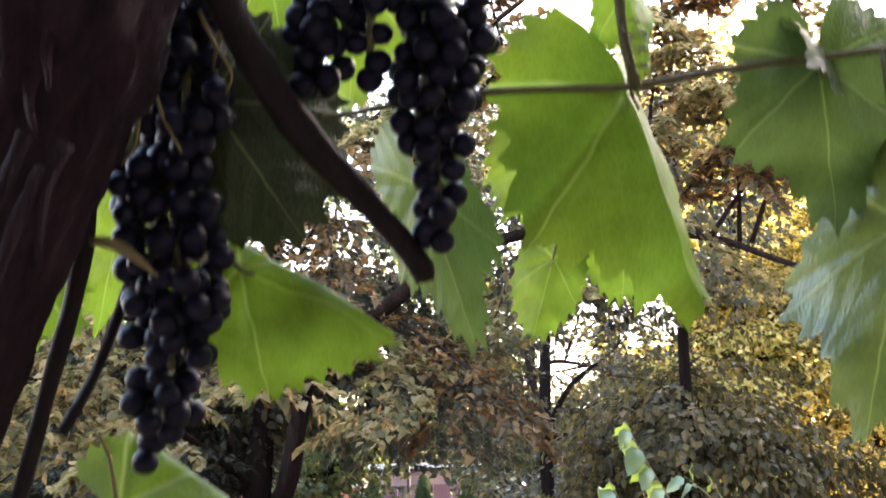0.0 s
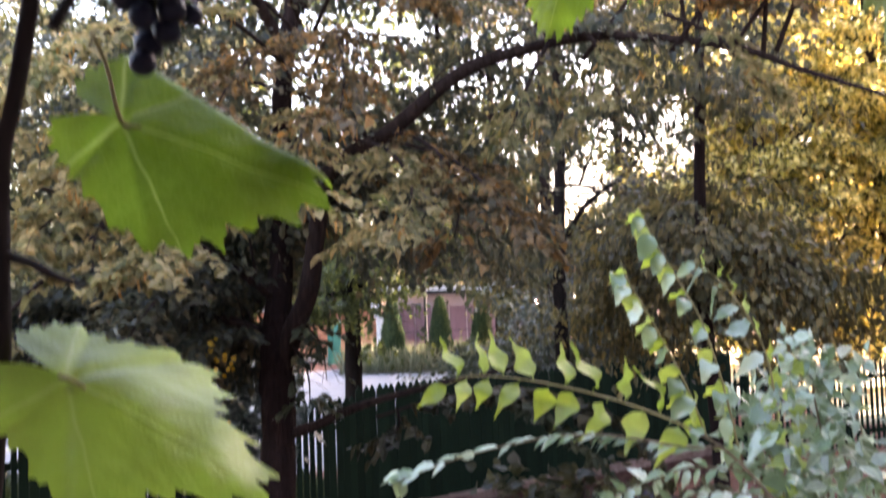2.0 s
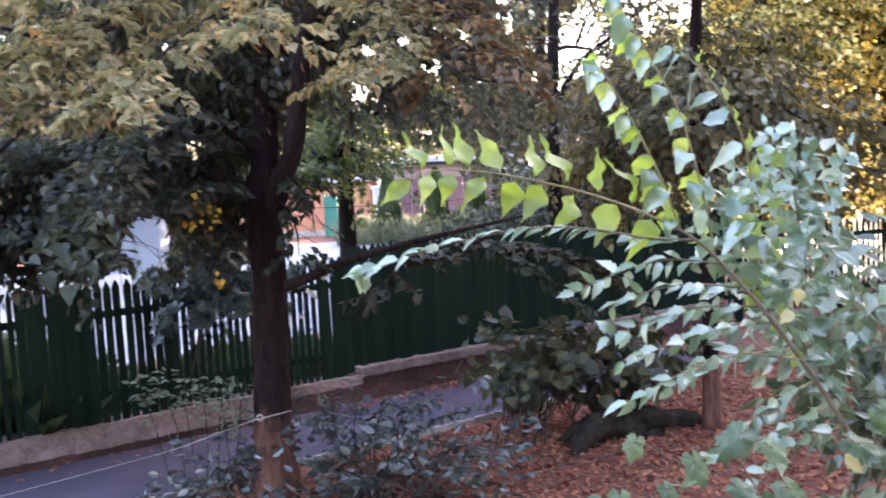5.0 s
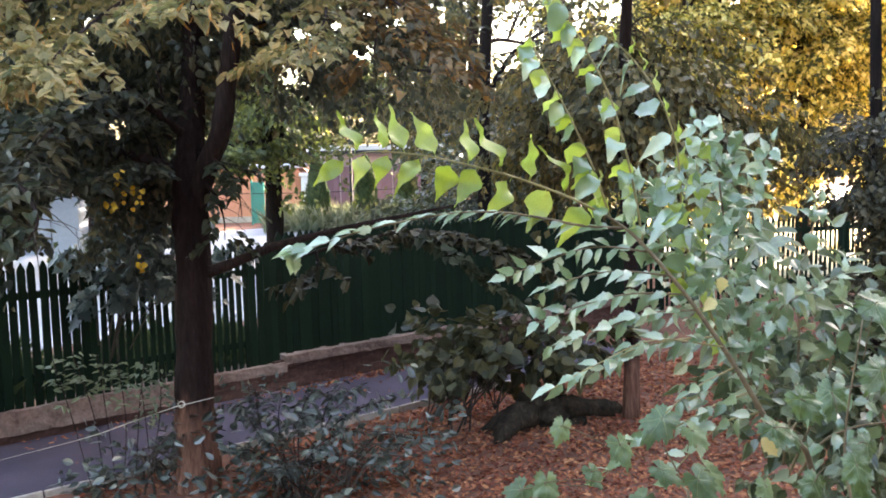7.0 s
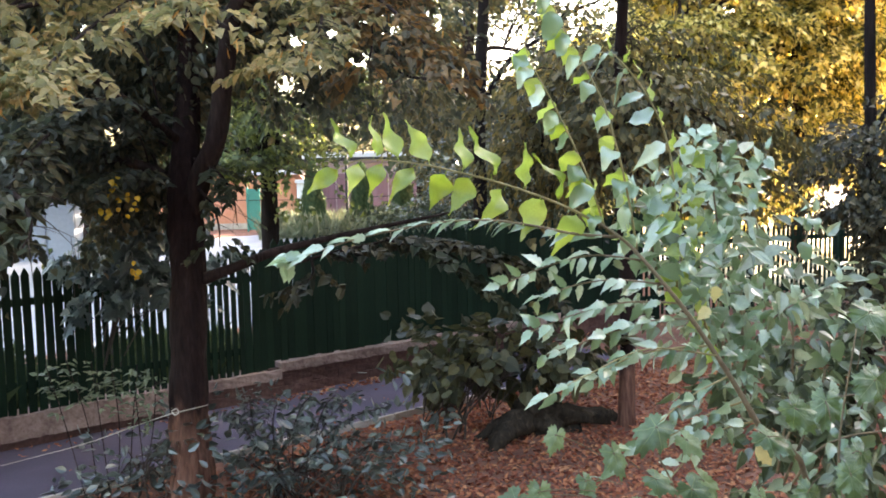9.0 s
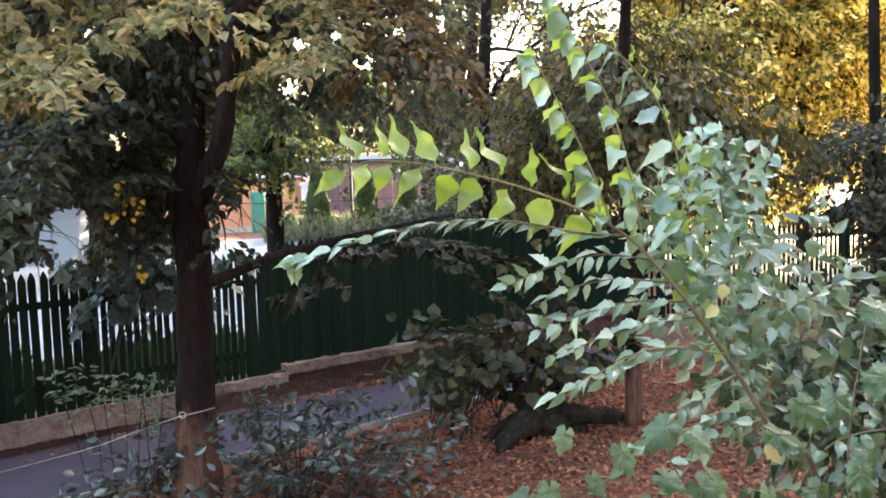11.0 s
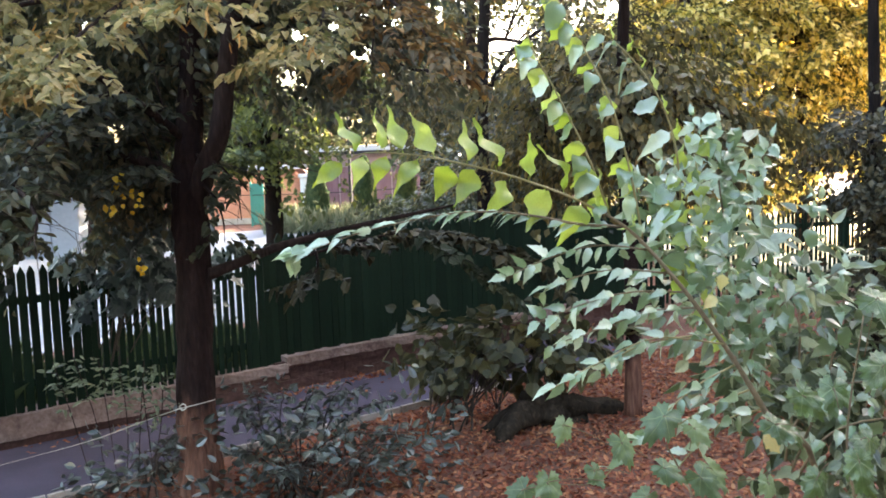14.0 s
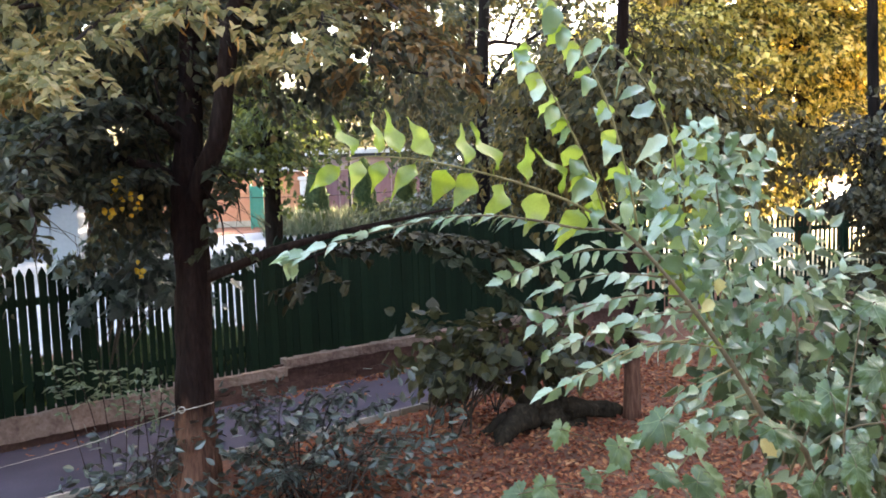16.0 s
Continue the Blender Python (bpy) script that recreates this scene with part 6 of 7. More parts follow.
# darker copy of the mulberry leaf colour, with shade painted into it
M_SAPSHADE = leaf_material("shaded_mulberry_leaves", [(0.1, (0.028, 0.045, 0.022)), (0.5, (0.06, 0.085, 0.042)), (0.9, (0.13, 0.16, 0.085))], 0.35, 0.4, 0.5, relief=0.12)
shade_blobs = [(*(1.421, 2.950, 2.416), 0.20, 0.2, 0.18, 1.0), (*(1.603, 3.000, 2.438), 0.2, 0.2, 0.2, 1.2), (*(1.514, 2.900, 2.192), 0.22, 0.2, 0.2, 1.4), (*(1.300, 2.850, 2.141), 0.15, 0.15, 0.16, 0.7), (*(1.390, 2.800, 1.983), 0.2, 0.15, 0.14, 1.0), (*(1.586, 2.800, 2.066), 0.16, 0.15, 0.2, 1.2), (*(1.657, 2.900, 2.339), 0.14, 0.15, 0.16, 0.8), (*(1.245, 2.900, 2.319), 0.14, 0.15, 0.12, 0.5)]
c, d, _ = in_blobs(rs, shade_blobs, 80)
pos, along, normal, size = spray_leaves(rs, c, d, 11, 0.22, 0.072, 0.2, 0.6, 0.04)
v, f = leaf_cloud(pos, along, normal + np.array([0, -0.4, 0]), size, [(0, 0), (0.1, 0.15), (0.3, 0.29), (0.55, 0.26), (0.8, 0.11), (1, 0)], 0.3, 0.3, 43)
mesh_ob("shaded_foliage", v, f, M_SAPSHADE, sapling, "dull green leaves, darkened in colour as shade", kind="stuff")
for k, (px, sz) in enumerate([((0.971, 2.299, 2.250), 0.075), ((0.903, 2.394, 2.654), 0.05), ((0.886, 2.389, 2.595), 0.05)]):
    leaf = new("leaf", oval_leaf_mesh("leaf", M_YLEAF, 60 + k, 1.1))
    leaf.parent = sapling
    leaf.matrix_parent_inverse = Matrix.Translation(-sapling.location)
    leaf.matrix_basis = turned(px, (0.4 - 0.5 * k, -0.2, -0.5), (0, -1, 0.5), sz)

sapling.location.x += 0.03

# ---- lobed leaves: the grape vine and the seedlings below ----


def outline_radius(a, teeth, rng_phase, depth, base=1.0):
    """Radius of a vine leaf's edge at the angle a from its tip."""
    total = 0.0
    for centre, size, wide in ((0, 1.0, 0.40), (0.98, 0.84, 0.40), (-0.98, 0.84, 0.40), (1.95, 0.66 * base, 0.42), (-1.95, 0.66 * base, 0.42), (2.6, 0.5 * base, 0.3), (-2.6, 0.5 * base, 0.3)):
        total += (size * math.exp(-((a - centre) / wide) ** 2 * depth)) ** 3
    r = max(total ** (1 / 3), 0.50 * (1 - (1 - base) * max(0.0, min(1.0, abs(a) - 1.0))) * (1 - (abs(a) / math.pi) ** 8))
    saw = (a * teeth / math.tau + rng_phase) % 1.0
    saw2 = (a * teeth * 2.37 / math.tau + rng_phase * 3) % 1.0
    r *= 1 + (0.15 if teeth > 25 else 0.24) * (abs(saw - 0.35) / 0.65 - 0.5) + 0.05 * (abs(saw2 - 0.3) / 0.7 - 0.5)
    close = max(0.0, (abs(a) - 2.75) / (math.pi - 2.75))
    return r * (1 - 0.82 * close**1.5)


def lobed_leaf(parent, attach, tip, normal, wl, wr, fold=(0.1, 0.1), curl=0.15, seed=0, mat=None, vein=None, rings=30, segs=240, name="leaf", label="", depth=0.36, wave=0.045, stalk=None, notches=None, base=1.0, crease=None):
    """A vine leaf from its stalk's end to its tip; wl, wr: half widths in parts of its length; fold: how far each half turns back."""
    r = random.Random(seed)
    attach, tip = Vector(attach), Vector(tip)
    size = (tip - attach).length
    m = turned(attach, tip - attach, normal, size)
    teeth, phase = notches or r.choice((28, 31, 34)), r.random()
    off = Vector((r.uniform(0, 50), r.uniform(0, 50), 0))

    def height(x, y):
        h = -abs(x) * math.tan(0.12 if crease and x < 0 else fold[0] if x > 0 else fold[1]) - 0.1 * abs(x)
        rho2 = x * x + y * y
        h -= curl * rho2
        h += wave * noise.noise(Vector((x * 3.2, y * 3.2, 0)) + off) * (0.4 + rho2) * 2
        a = math.atan2(x, y)
        for c in (0, 0.98, -0.98, 1.95, -1.95):
            dd = abs(math.sin(a - c)) * math.sqrt(rho2) if math.cos(a - c) > 0 else 9
            h -= 0.014 * math.exp(-(dd / 0.035) ** 2)
        return h

    def spot(a, rho):
        rad = outline_radius(a, teeth, phase, depth, base)
        if rho < 1:
            rad = rad * (0.6 + 0.4 * rho) + (1 - rho) * 0.4 * 0.6
        x, y = math.sin(a) * rad * rho, math.cos(a) * rad * rho
        x *= (wl if x > 0 else wr) / 0.72
        return x, y

    verts, faces = [m @ Vector((0, 0, height(0, 0.001)))], []
    for i in range(1, rings + 1):
        for k in range(segs):
            a = -math.pi + math.tau * (k + 0.5) / segs
            x, y = spot(a, i / rings)
            h = height(x, y)
            if crease and x < 0:
                line = max(0.03, crease[0] + (crease[1] - crease[0]) * y)
                past = -x - line
                if past > 0:
                    turn = min(past / 0.05, 1.9)
                    rest = past - turn * 0.05
                    x = -line - 0.05 * math.sin(turn) - rest * math.cos(1.9)
                    h = height(x, y) - 0.05 * (1 - math.cos(turn)) - rest * math.sin(1.9)
            verts.append(m @ Vector((x, y, h)))
    for k in range(segs - 1):
        faces.append((0, 1 + k, 2 + k))
        for i in range(rings - 1):
            q = 1 + i * segs + k
            faces.append((q, q + segs, q + segs + 1, q + 1))
    ob = mesh_ob(name, verts, faces, mat, parent, label, smooth=True)
    flat = [(0.0, 0.0, 0.0)]
    for i in range(1, rings + 1):
        for k in range(segs):
            x, y = spot(-math.pi + math.tau * (k + 0.5) / segs, i / rings)
            flat.append((x / ((wl if x > 0 else wr) / 0.72), y, 0.0))
    ob.data.attributes.new("leaf_xy", "FLOAT_VECTOR", "POINT").data.foreach_set("vector", [q for p in flat for q in p])
    if stalk is not None:
        mid = attach * 0.5 + Vector(stalk) * 0.5 + Vector((0, 0, 0.006))
        v, f = tube([stalk, mid, attach, attach * 0.9 + tip * 0.1], [0.0013, 0.0011, 0.0012, 0.0008], 6, 0, 5, seed)
        mesh_ob("stalk", v, f, vein, ob, smooth=True)
    return ob


M_VINE = leaf_material("vine_leaf", [(0.1, (0.08, 0.14, 0.026)), (0.5, (0.105, 0.18, 0.034)), (0.9, (0.145, 0.225, 0.046))], 0.6, 0.42, 0.45, patch=0.6, veined=True, by_object=True, relief=0.7, grain=55)
# paler copy of the vine leaf colour, as light falling from above
M_PALEVINE = leaf_material("vine_leaf_painted_lit", [(0.1, (0.19, 0.31, 0.06)), (0.9, (0.27, 0.40, 0.10))], 0.58, 0.42, 0.45, patch=0.6, veined=True, by_object=True, relief=0.7, grain=55, coat=0.7)
# near-black copy of the vine leaf colour, standing in for shade
M_SHADEDLEAF = leaf_material("vine_leaf_painted_dark", [(0.1, (0.018, 0.027, 0.011)), (0.9, (0.03, 0.042, 0.016))], 0.08, 0.5, 0.4, veined=True, by_object=True, relief=0.7)
M_DEEP = leaf_material("deep_green_vine_leaf", [(0.1, (0.055, 0.105, 0.028)), (0.9, (0.088, 0.145, 0.04))], 0.3, 0.34, 0.6, patch=0.6, veined=True, by_object=True, relief=0.7, grain=55, coat=0.4)
M_VINEBARK = surface("shaggy_vine_bark", [(0.3, (0.008, 0.0045, 0.007)), (0.55, (0.032, 0.016, 0.023)), (0.8, (0.085, 0.047, 0.056))], 60, 0.9, stretch=(1, 1, 0.08), relief=1.0, depth=0.006, fine=3)
M_CANE = surface("red_brown_cane", [(0.3, (0.008, 0.0045, 0.005)), (0.7, (0.026, 0.014, 0.014))], 60, 0.75, stretch=(1, 1, 0.2), relief=0.6, depth=0.003, fine=3)
M_GREENCANE = surface("green_brown_cane", [(0.3, (0.10, 0.10, 0.04)), (0.7, (0.20, 0.17, 0.08))], 80, 0.6, relief=0.4, depth=0.001, fine=3)
M_BERRY, bn, bl, bb = material("blue_black_grape", 0.42, spec=0.3)
bloom = ramp(bn, bl, mix(bn, bl, noise_out(bn, bl, 90.0, 4), noise_out(bn, bl, 400.0, 3), 0.4), [(0.35, (0.004, 0.0035, 0.010)), (0.55, (0.009, 0.010, 0.030)), (0.75, (0.022, 0.025, 0.062))])
bl.new(bloom, bb.inputs["Base Color"])
bl.new(ramp(bn, bl, noise_out(bn, bl, 140.0, 4), [(0.35, (0.25, 0.25, 0.25)), (0.65, (0.65, 0.65, 0.65))]), bb.inputs["Roughness"])

vine = thing("grape_vine", "old grape vine with shaggy trunk, green leaves and dark bunches", "grape vine", at=(-0.42, 0.42, 0))
VT = [(-0.42, 0.45, -0.1), (-0.40, 0.44, 1.0), (-0.34, 0.42, 2.2), (-0.255, 0.453, 3.255), (-0.232, 0.425, 3.326), (-0.209, 0.399, 3.386), (-0.188, 0.376, 3.433), (-0.174, 0.359, 3.480), (-0.162, 0.342, 3.526), (-0.153, 0.326, 3.588), (-0.142, 0.319, 3.696)]
v, f = tube(VT, [0.026, 0.020, 0.014, 0.012, 0.012, 0.015, 0.021, 0.031, 0.043, 0.05, 0.05], 40, 0.05, 10, 5, 11)
mesh_ob("trunk", v, f, M_VINEBARK, vine, "thick dark shaggy trunk", smooth=True)
# loose strips of bark along the trunk
rb = random.Random(9)
for k in range(5):
    y0 = rb.uniform(0, 560)
    x0 = 215 - 0.30 * y0 + rb.uniform(-120, 25)
    base = Vector((-0.129, 0.322, 3.524)) + Vector((0.36 / 1539 * (x0 - 215), -0.012 * rb.random(), -0.36 / 1539 * y0 * 0.97))
    ln = rb.uniform(0.025, 0.06)
    v, f = tube([base, base + Vector((-0.006, -0.004, -ln * 0.5)), base + Vector((-0.012 + rb.uniform(0, 0.012), -0.006, -ln))], [0.0035, 0.003, 0.001], 5, 0.2, 5, k)
    mesh_ob("bark_strip", v, f, M_VINEBARK, vine, smooth=True)
CANES = [
    ([(-0.172, 0.362, 3.500), (-0.169, 0.384, 3.478), (-0.171, 0.401, 3.449), (-0.178, 0.411, 3.419), (-0.188, 0.419, 3.388), (-0.206, 0.434, 3.330), (-0.219, 0.444, 3.296), (-0.223, 0.450, 3.250), (-0.227, 0.457, 3.190), (-0.241, 0.471, 3.102)], [0.007, 0.0062, 0.0052, 0.0045, 0.0042, 0.004, 0.004, 0.004, 0.004, 0.0036], M_CANE),
    ([(-0.156, 0.435, 3.447), (-0.167, 0.442, 3.418), (-0.178, 0.441, 3.383), (-0.189, 0.433, 3.354)], [0.003, 0.0028, 0.0028, 0.003], M_CANE),
    ([(-0.102, 0.353, 3.564), (-0.098, 0.368, 3.547), (-0.087, 0.383, 3.526), (-0.075, 0.399, 3.506), (-0.059, 0.414, 3.488), (-0.040, 0.429, 3.469), (-0.024, 0.438, 3.452), (-0.012, 0.448, 3.437), (-0.009, 0.450, 3.428)], [0.0085, 0.0085, 0.0085, 0.009, 0.0085, 0.0072, 0.0064, 0.0068, 0.005], M_CANE),
    ([(-0.082, 0.437, 3.517), (-0.054, 0.442, 3.521), (-0.023, 0.440, 3.525), (0.021, 0.439, 3.530), (0.070, 0.439, 3.531), (0.109, 0.438, 3.531), (0.163, 0.437, 3.539), (0.210, 0.435, 3.543), (0.262, 0.434, 3.547), (0.353, 0.438, 3.553)], [0.0019, 0.0018, 0.0018, 0.002, 0.002, 0.0024, 0.002, 0.002, 0.002, 0.002], M_GREENCANE),
    ([(0.099, 0.410, 3.622), (0.100, 0.419, 3.586), (0.102, 0.427, 3.557), (0.107, 0.433, 3.533), (0.110, 0.436, 3.528)], [0.003, 0.003, 0.0028, 0.003, 0.002], M_GREENCANE),
    ([(-0.004, 0.439, 3.530), (0.003, 0.408, 3.590), (0.006, 0.385, 3.641)], [0.0015, 0.0018, 0.002], M_GREENCANE),
    ([(-0.225, 0.450, 3.251), (-0.209, 0.451, 3.245), (-0.196, 0.452, 3.238), (-0.181, 0.452, 3.233)], [0.0028, 0.0025, 0.002, 0.001], M_CANE),
    ([(-0.229, 0.451, 3.127), (-0.204, 0.442, 3.110), (-0.191, 0.442, 3.097), (-0.179, 0.442, 3.085)], [0.0016, 0.0014, 0.0012, 0.001], M_CANE),
]
for k, (pts, rad, m) in enumerate(CANES):
    v, f = tube(pts, rad, 10, 0.07, 7, 60 + k)
    mesh_ob("cane", v, f, m, vine, smooth=True)
# a tendril curled round the upright cane, and dry tendrils by the trunk
for k, (px, turns, rad) in enumerate([((0.104, 0.421, 3.560), 2.5, 0.0055), ((0.105, 0.425, 3.544), 1.6, 0.0045)]):
    c0 = np.array(px)
    pts = [c0 + np.array([math.cos(a) * rad + 0.0006 * a, math.sin(a) * 0.003, math.sin(a) * rad * 0.9 - 0.0012 * a]) for a in np.linspace(0, turns * math.tau, int(turns * 8))]
    v, f = tube(pts, [0.0006] * len(pts), 5, 0, 2, k)
    mesh_ob("tendril", v, f, M_GREENCANE, vine, smooth=True)
for k, pts in enumerate([[(-0.108, 0.359, 3.539), (-0.101, 0.363, 3.524), (-0.094, 0.367, 3.511), (-0.097, 0.369, 3.502)], [(-0.134, 0.377, 3.512), (-0.129, 0.381, 3.496), (-0.121, 0.385, 3.480)], [(-0.137, 0.371, 3.495), (-0.140, 0.375, 3.480), (-0.146, 0.377, 3.472)], [(-0.161, 0.385, 3.439), (-0.147, 0.386, 3.435), (-0.134, 0.399, 3.424)]]):
    v, f = tube(pts, [0.0012 + 0.0014 * (k == 3), 0.001 + 0.0022 * (k == 3)] + [0.0006] * (len(pts) - 2), 5, 0, 4, k)
    mesh_ob("dry_tendril", v, f, M_YSTEM, vine, smooth=True)

# bunches of dark berries
bm = bmesh.new()
bmesh.ops.create_icosphere(bm, subdivisions=3, radius=1.0)
for vert in bm.verts:
    vert.co.z *= 1.04
BERRY = bpy.data.meshes.new("berry")
bm.to_mesh(BERRY)
bm.free()
BERRY.materials.append(M_BERRY)
BERRY.polygons.foreach_set("use_smooth", [True] * len(BERRY.polygons))


def bunch(points, radii, count, berry, seed):
    r = random.Random(seed)
    line = smooth_line(points, 10)
    width = np.interp(np.linspace(0, 1, len(line)), np.linspace(0, 1, len(radii)), radii)
    pieces = [tube(points, [0.0022] * len(points), 6, 0.05, 6, seed)]
    made = []
    tries = 0
    while len(made) < count and tries < count * 60:
        tries += 1
        k = r.randrange(len(line))
        a = r.uniform(0, math.tau)
        w = width[k] * math.sqrt(r.uniform(0.05, 1))
        p = Vector(line[k]) + Vector((math.cos(a) * w, math.sin(a) * w, r.gauss(0, 0.003)))
        if all((p - q).length > berry * 1.45 for q, _ in made):
            made.append((p, r.uniform(0.86, 1.08) * berry))
            pieces.append(tube([line[max(0, k - 3)], (Vector(line[max(0, k - 3)]) + p) / 2 + Vector((0, 0, -0.001)), p], [0.0009, 0.0007, 0.0007], 4, 0, 2, 1))
    v, f = merge(pieces)
    ob = mesh_ob("bunch_stem", v, f, M_GREENCANE, vine, "hanging bunch of blue black grapes", smooth=True)
    for p, s in made:
        b = new("berry", BERRY)
        b.parent = ob
        b.matrix_basis = Matrix.Translation(p) @ pose(0, 0, 0, r.uniform(0, 90), r.uniform(0, 90), 0) @ Matrix.Scale(s, 4)


bunch([(-0.125, 0.394, 3.566), (-0.127, 0.407, 3.516), (-0.135, 0.417, 3.475), (-0.134, 0.428, 3.433), (-0.138, 0.438, 3.394), (-0.143, 0.445, 3.367), (-0.152, 0.451, 3.344)], [0.020, 0.023, 0.027, 0.025, 0.020, 0.016, 0.003], 150, 0.0069, 1)
bunch([(0.008, 0.396, 3.615), (0.006, 0.407, 3.575), (0.001, 0.417, 3.535), (-0.001, 0.426, 3.501), (-0.001, 0.432, 3.475), (-0.003, 0.439, 3.449)], [0.028, 0.030, 0.023, 0.016, 0.012, 0.011], 105, 0.0069, 2)
bunch([(-0.044, 0.392, 3.611), (-0.049, 0.402, 3.574), (-0.057, 0.409, 3.546), (-0.066, 0.415, 3.525)], [0.024, 0.024, 0.016, 0.010], 52, 0.0068, 3)
bunch([(-0.033, 0.398, 3.591), (-0.033, 0.406, 3.557), (-0.034, 0.414, 3.526)], [0.010, 0.008, 0.004], 8, 0.0068, 4)
bunch([(-0.154, 0.398, 3.469), (-0.150, 0.404, 3.465), (-0.153, 0.407, 3.453)], [0.004, 0.008, 0.006], 5, 0.0068, 5)

# vine leaves: stalk end, tip, facing, half widths, folds
for k, (a, t, nrm, wl, wr, fold, curl, stalk) in enumerate([
    ((0.106, 0.439, 3.530), (0.145, 0.449, 3.409), (0.15, -1, 0.15), 0.60, 0.26, (0.15, 0.95), 0.12, (0.104, 0.427, 3.557)),
    ((-0.107, 0.447, 3.438), (-0.025, 0.451, 3.403), (0.1, -0.95, 0.35), 0.62, 0.5, (0.15, 1.0), 0.10, (-0.132, 0.433, 3.452)),
    ((-0.116, 0.409, 3.518), (-0.073, 0.440, 3.452), (0.2, -0.9, -0.35), 0.60, 0.66, (0.2, 0.2), 0.15, (-0.101, 0.371, 3.534)),
    ((-0.010, 0.466, 3.487), (0.017, 0.485, 3.393), (-0.3, -0.7, 0.6), 0.34, 0.32, (0.5, 0.5), 0.15, (-0.005, 0.439, 3.530)),
    ((0.100, 0.760, 3.514), (0.078, 0.770, 3.444), (-0.1, -1, 0.2), 0.42, 0.40, (0.2, 0.4), 0.1, (0.089, 0.442, 3.531)),
    ((0.082, 0.492, 3.545), (0.036, 0.508, 3.484), (-0.1, -1, 0.1), 0.45, 0.45, (0.1, 0.1), 0.1, (0.096, 0.441, 3.532)),
    ((0.210, 0.436, 3.540), (0.212, 0.444, 3.450), (-0.15, -1, 0.3), 0.56, 0.60, (0.15, 0.15), 0.12, (0.210, 0.435, 3.544)),
    ((0.238, 0.430, 3.448), (0.204, 0.440, 3.341), (-0.45, -0.9, 0.25), 0.50, 0.62, (0.35, 0.25), 0.15, (0.241, 0.430, 3.543)),
    ((0.218, 0.440, 3.544), (0.196, 0.424, 3.568), (0, -0.6, 0.8), 1.1, 0.75, (0.2, 0.2), 0.2, (0.217, 0.437, 3.543)),
    ((0.106, 0.429, 3.589), (0.125, 0.451, 3.543), (0.2, -0.9, 0.4), 0.45, 0.5, (0.3, 0.3), 0.12, (0.101, 0.418, 3.592)),
    ((-0.098, 0.461, 3.627), (-0.087, 0.481, 3.546), (0.1, -1, 0.2), 0.40, 0.40, (0.15, 0.15), 0.1, (-0.097, 0.385, 3.560)),
    ((-0.044, 0.481, 3.630), (-0.061, 0.502, 3.547), (-0.2, -0.8, 0.5), 0.40, 0.45, (0.2, 0.2), 0.1, (-0.040, 0.439, 3.633)),
    ((-0.179, 0.487, 3.526), (-0.213, 0.515, 3.418), (0.1, -1, 0.2), 0.34, 0.34, (0.15, 0.15), 0.1, (-0.153, 0.427, 3.519)),
    ((-0.173, 0.473, 3.318), (-0.069, 0.470, 3.280), (0.1, -0.95, 0.3), 0.48, 0.62, (0.12, 1.2), 0.1, (-0.177, 0.448, 3.356)),
    ((-0.186, 0.436, 3.191), (-0.090, 0.429, 3.144), (0.0, -0.75, 0.65), 0.44, 0.46, (0.15, 0.35), 0.15, (-0.222, 0.451, 3.181)),
    ((-0.205, 0.437, 3.096), (-0.163, 0.428, 3.065), (-0.1, -0.8, 0.55), 0.65, 0.60, (0.15, 0.15), 0.1, (-0.222, 0.451, 3.116)),
    ((0.160, 0.760, 3.551), (0.166, 0.770, 3.475), (0.1, -1, 0.2), 0.50, 0.52, (0.15, 0.3), 0.1, (0.154, 0.740, 3.581)),
    ((-0.242, 0.507, 3.446), (-0.257, 0.511, 3.408), (0, -1, 0.2), 0.75, 0.8, (0.1, 0.1), 0.1, (-0.215, 0.476, 3.455)),
]):
    lobed_leaf(vine, a, t, nrm, wl, wr, fold, curl, 100 + k, M_SHADEDLEAF if k == 2 else M_PALEVINE if k == 14 else (M_DEEP if k in (3, 6, 7, 8) else M_VINE), M_YSTEM if k in (13, 14, 16) else M_GREENCANE, depth=0.14 if k in (2, 4, 5, 16) else 0.22 if k in (0, 1, 13) else 0.30, base={13: 0.66, 1: 0.7, 14: 0.8}.get(k, 1.0), crease={13: (0.30, 0.04), 1: (0.16, 0.02)}.get(k), stalk=stalk, label="vine leaf darkened in colour as shade" if k == 2 else "")

# lobed seedling leaves low in front of the bush
M_MAPLE = leaf_material("dull_lobed_leaves", [(0.1, (0.08, 0.13, 0.06)), (0.5, (0.13, 0.19, 0.09)), (0.9, (0.21, 0.28, 0.13))], 0.4, 0.36, 0.5, veined=True, by_object=True, relief=0.2)
maple = thing("wild_vine", "wild vine with dull green lobed leaves below the sapling", "vine plant", at=(0.9, 2.3, 0))
rm = random.Random(77)
SPOTS = [(1010, 770), (960, 830), (1085, 765), (1150, 800), (1230, 760), (1215, 820), (1130, 860), (1050, 830), (1290, 860), (1330, 830), (930, 870), (1180, 740), (1400, 770), (1450, 850), (1500, 700), (1540, 780), (1515, 520), (1480, 790), (1545, 640), (1560, 870), (1420, 700)]
stems = [[(0.85, 2.45, -0.1), (0.82, 2.35, 1.0), (0.781, 2.184, 2.016), (0.759, 2.201, 2.170), (0.721, 2.212, 2.255)], [(1.3, 2.4, -0.1), (1.3, 2.35, 1.2), (1.159, 2.114, 2.025), (1.142, 2.140, 2.270), (1.194, 2.168, 2.568)]]
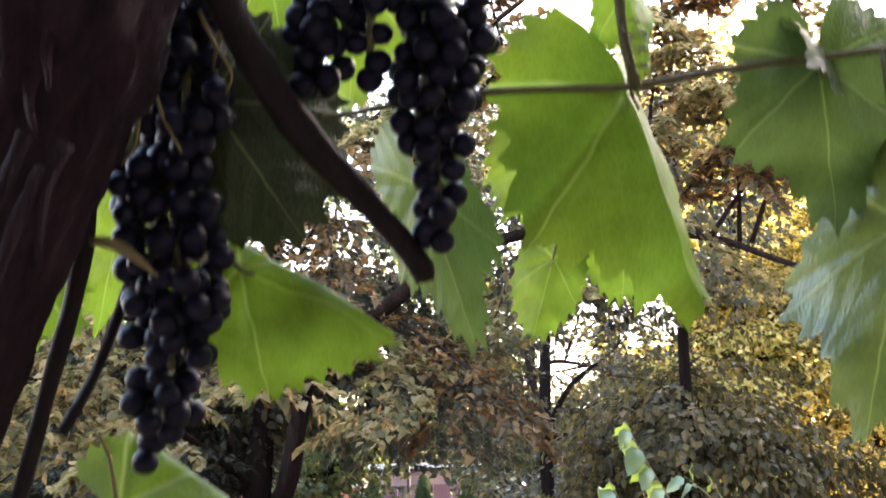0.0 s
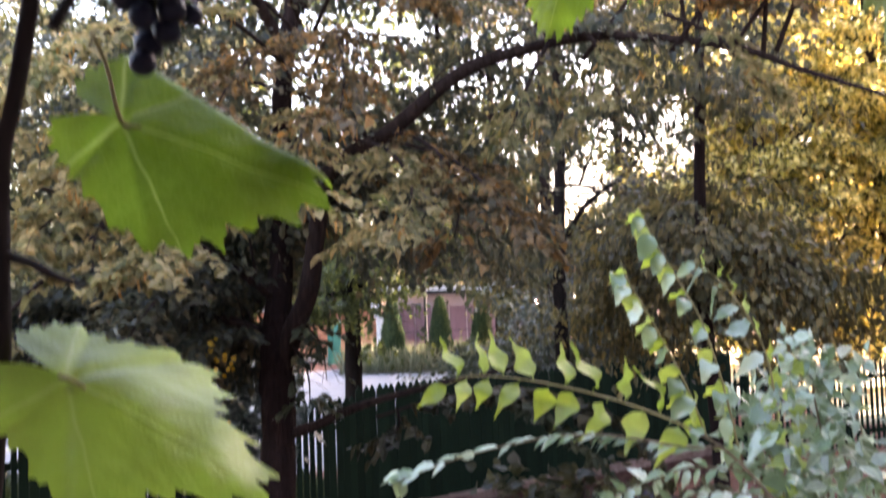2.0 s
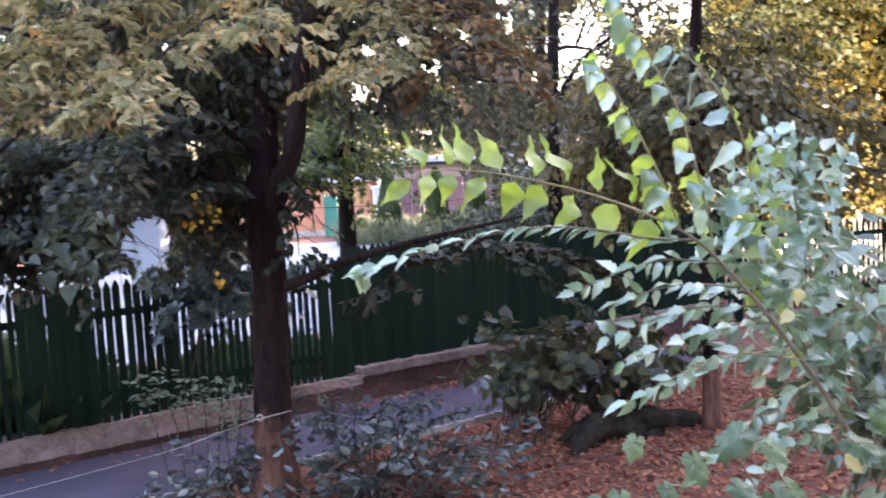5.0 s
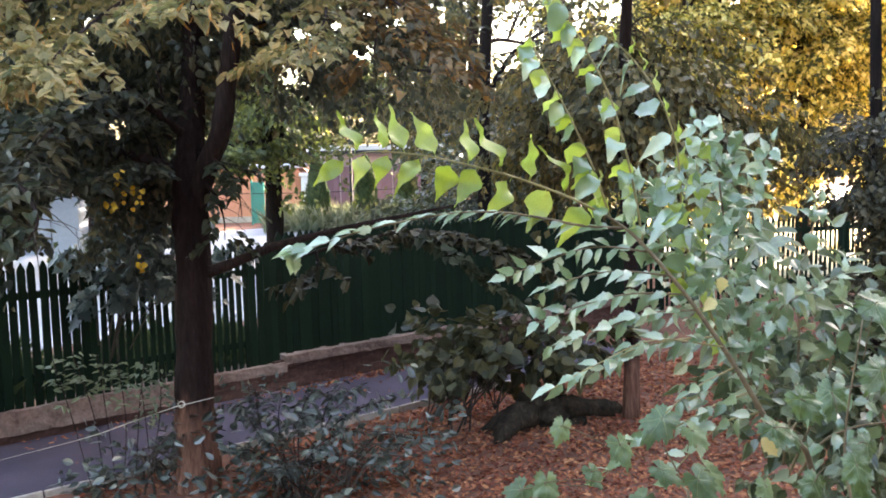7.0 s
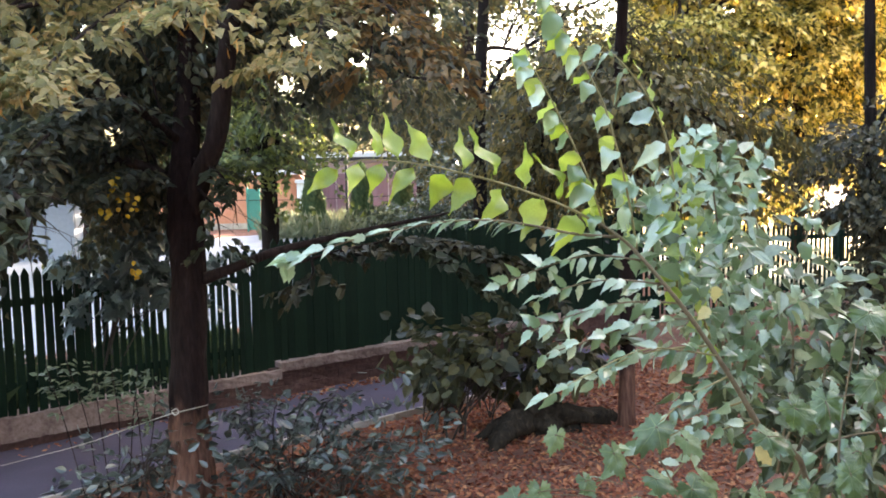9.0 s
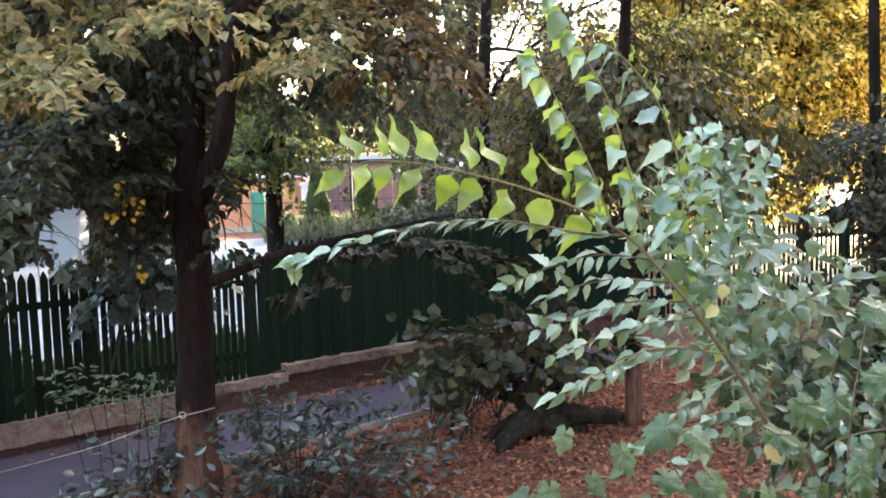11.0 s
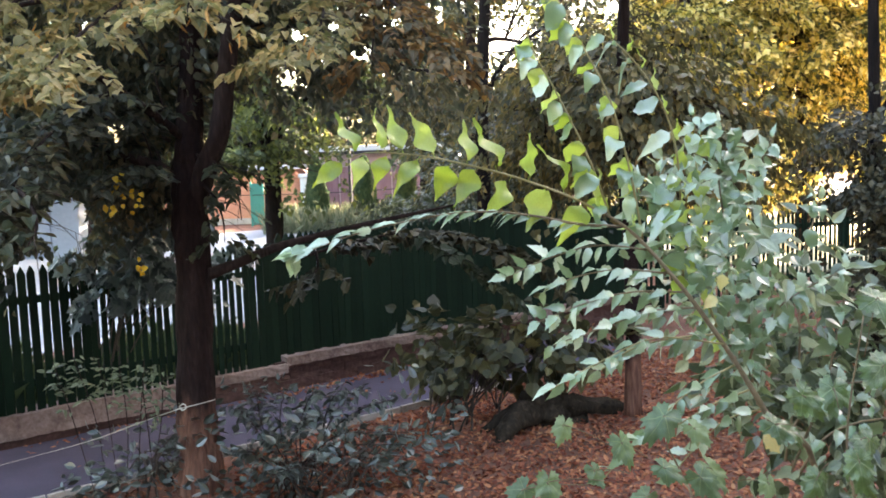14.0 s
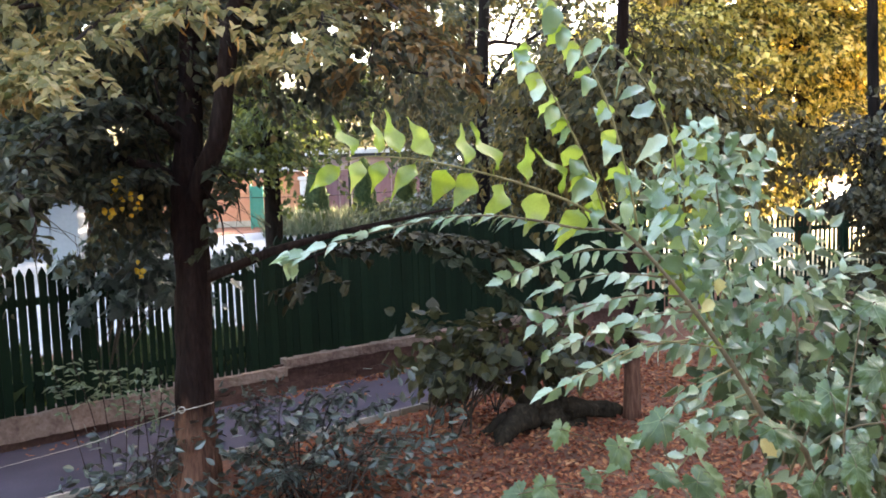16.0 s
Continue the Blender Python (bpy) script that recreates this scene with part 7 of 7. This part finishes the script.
for k, pts in enumerate(stems):
    v, f = tube(pts, [0.006, 0.005, 0.004, 0.003, 0.002], 7, 0.04, 6, k)
    mesh_ob("stem", v, f, M_STEM, maple, smooth=True)
EYE_SPOT, AX, AZ = Vector((0.185, 2.243, 2.763)), Vector((1.547, 2.164, 2.717)) - Vector((0.185, 2.243, 2.763)), Vector((0.131, 2.107, 1.406)) - Vector((0.185, 2.243, 2.763))
for k, (x, y) in enumerate(SPOTS):
    a = EYE_SPOT + AX * ((x - 784) / 1000) + AZ * ((y - 441) / 1000) + Vector((0, rm.uniform(-0.12, 0.12), 0))
    ang = rm.uniform(-1.0, 1.0)
    ln = rm.uniform(0.05, 0.09)
    t = a + Vector((math.sin(ang) * ln, -0.45 * ln, -math.cos(ang) * ln * 0.75))
    near_stem = Vector(stems[0][3] if x < 1380 else stems[1][3])
    lobed_leaf(maple, a, t, (rm.uniform(-0.3, 0.3), -0.75, 0.65), 0.5, 0.5, (0.15, 0.15), 0.15, 200 + k, M_DEEP if x > 1390 else M_MAPLE, M_STEM, rings=7, segs=84, depth=0.30, notches=19, wave=0.08, stalk=a * 0.6 + near_stem * 0.4)

# clothes line tied round the linden
line_ob = thing("clothes_line", "old white clothes line knotted round the linden trunk", "rope", at=(-1.914, 8.030, 0.807))
v, f = tube([(-4.246, 7.493, 0.327), (-3.130, 7.749, 0.515), (-2.661, 7.881, 0.596), (-2.258, 7.969, 0.710), (-1.927, 8.040, 0.799)], [0.002, 0.0022, 0.004, 0.0048, 0.005], 6, 0.05, 8, 1)
mesh_ob("line", v, f, M_ROPE, line_ob, smooth=True)
v, f = tube([(-1.989, 8.160, 0.757), (-1.920, 8.049, 0.796), (-1.780, 8.004, 0.834), (-1.675, 8.060, 0.845), (-1.652, 8.197, 0.822)], [0.0045] * 5, 6, 0.05, 6, 2)
mesh_ob("loop", v, f, M_ROPE, line_ob, smooth=True)
v, f = tube([(-1.947, 8.042, 0.815), (-1.898, 8.012, 0.843), (-1.874, 8.008, 0.811), (-1.910, 8.007, 0.787), (-1.940, 8.031, 0.808)], [0.0055] * 5, 6, 0.05, 5, 3)
mesh_ob("knot", v, f, M_ROPE, line_ob, smooth=True)
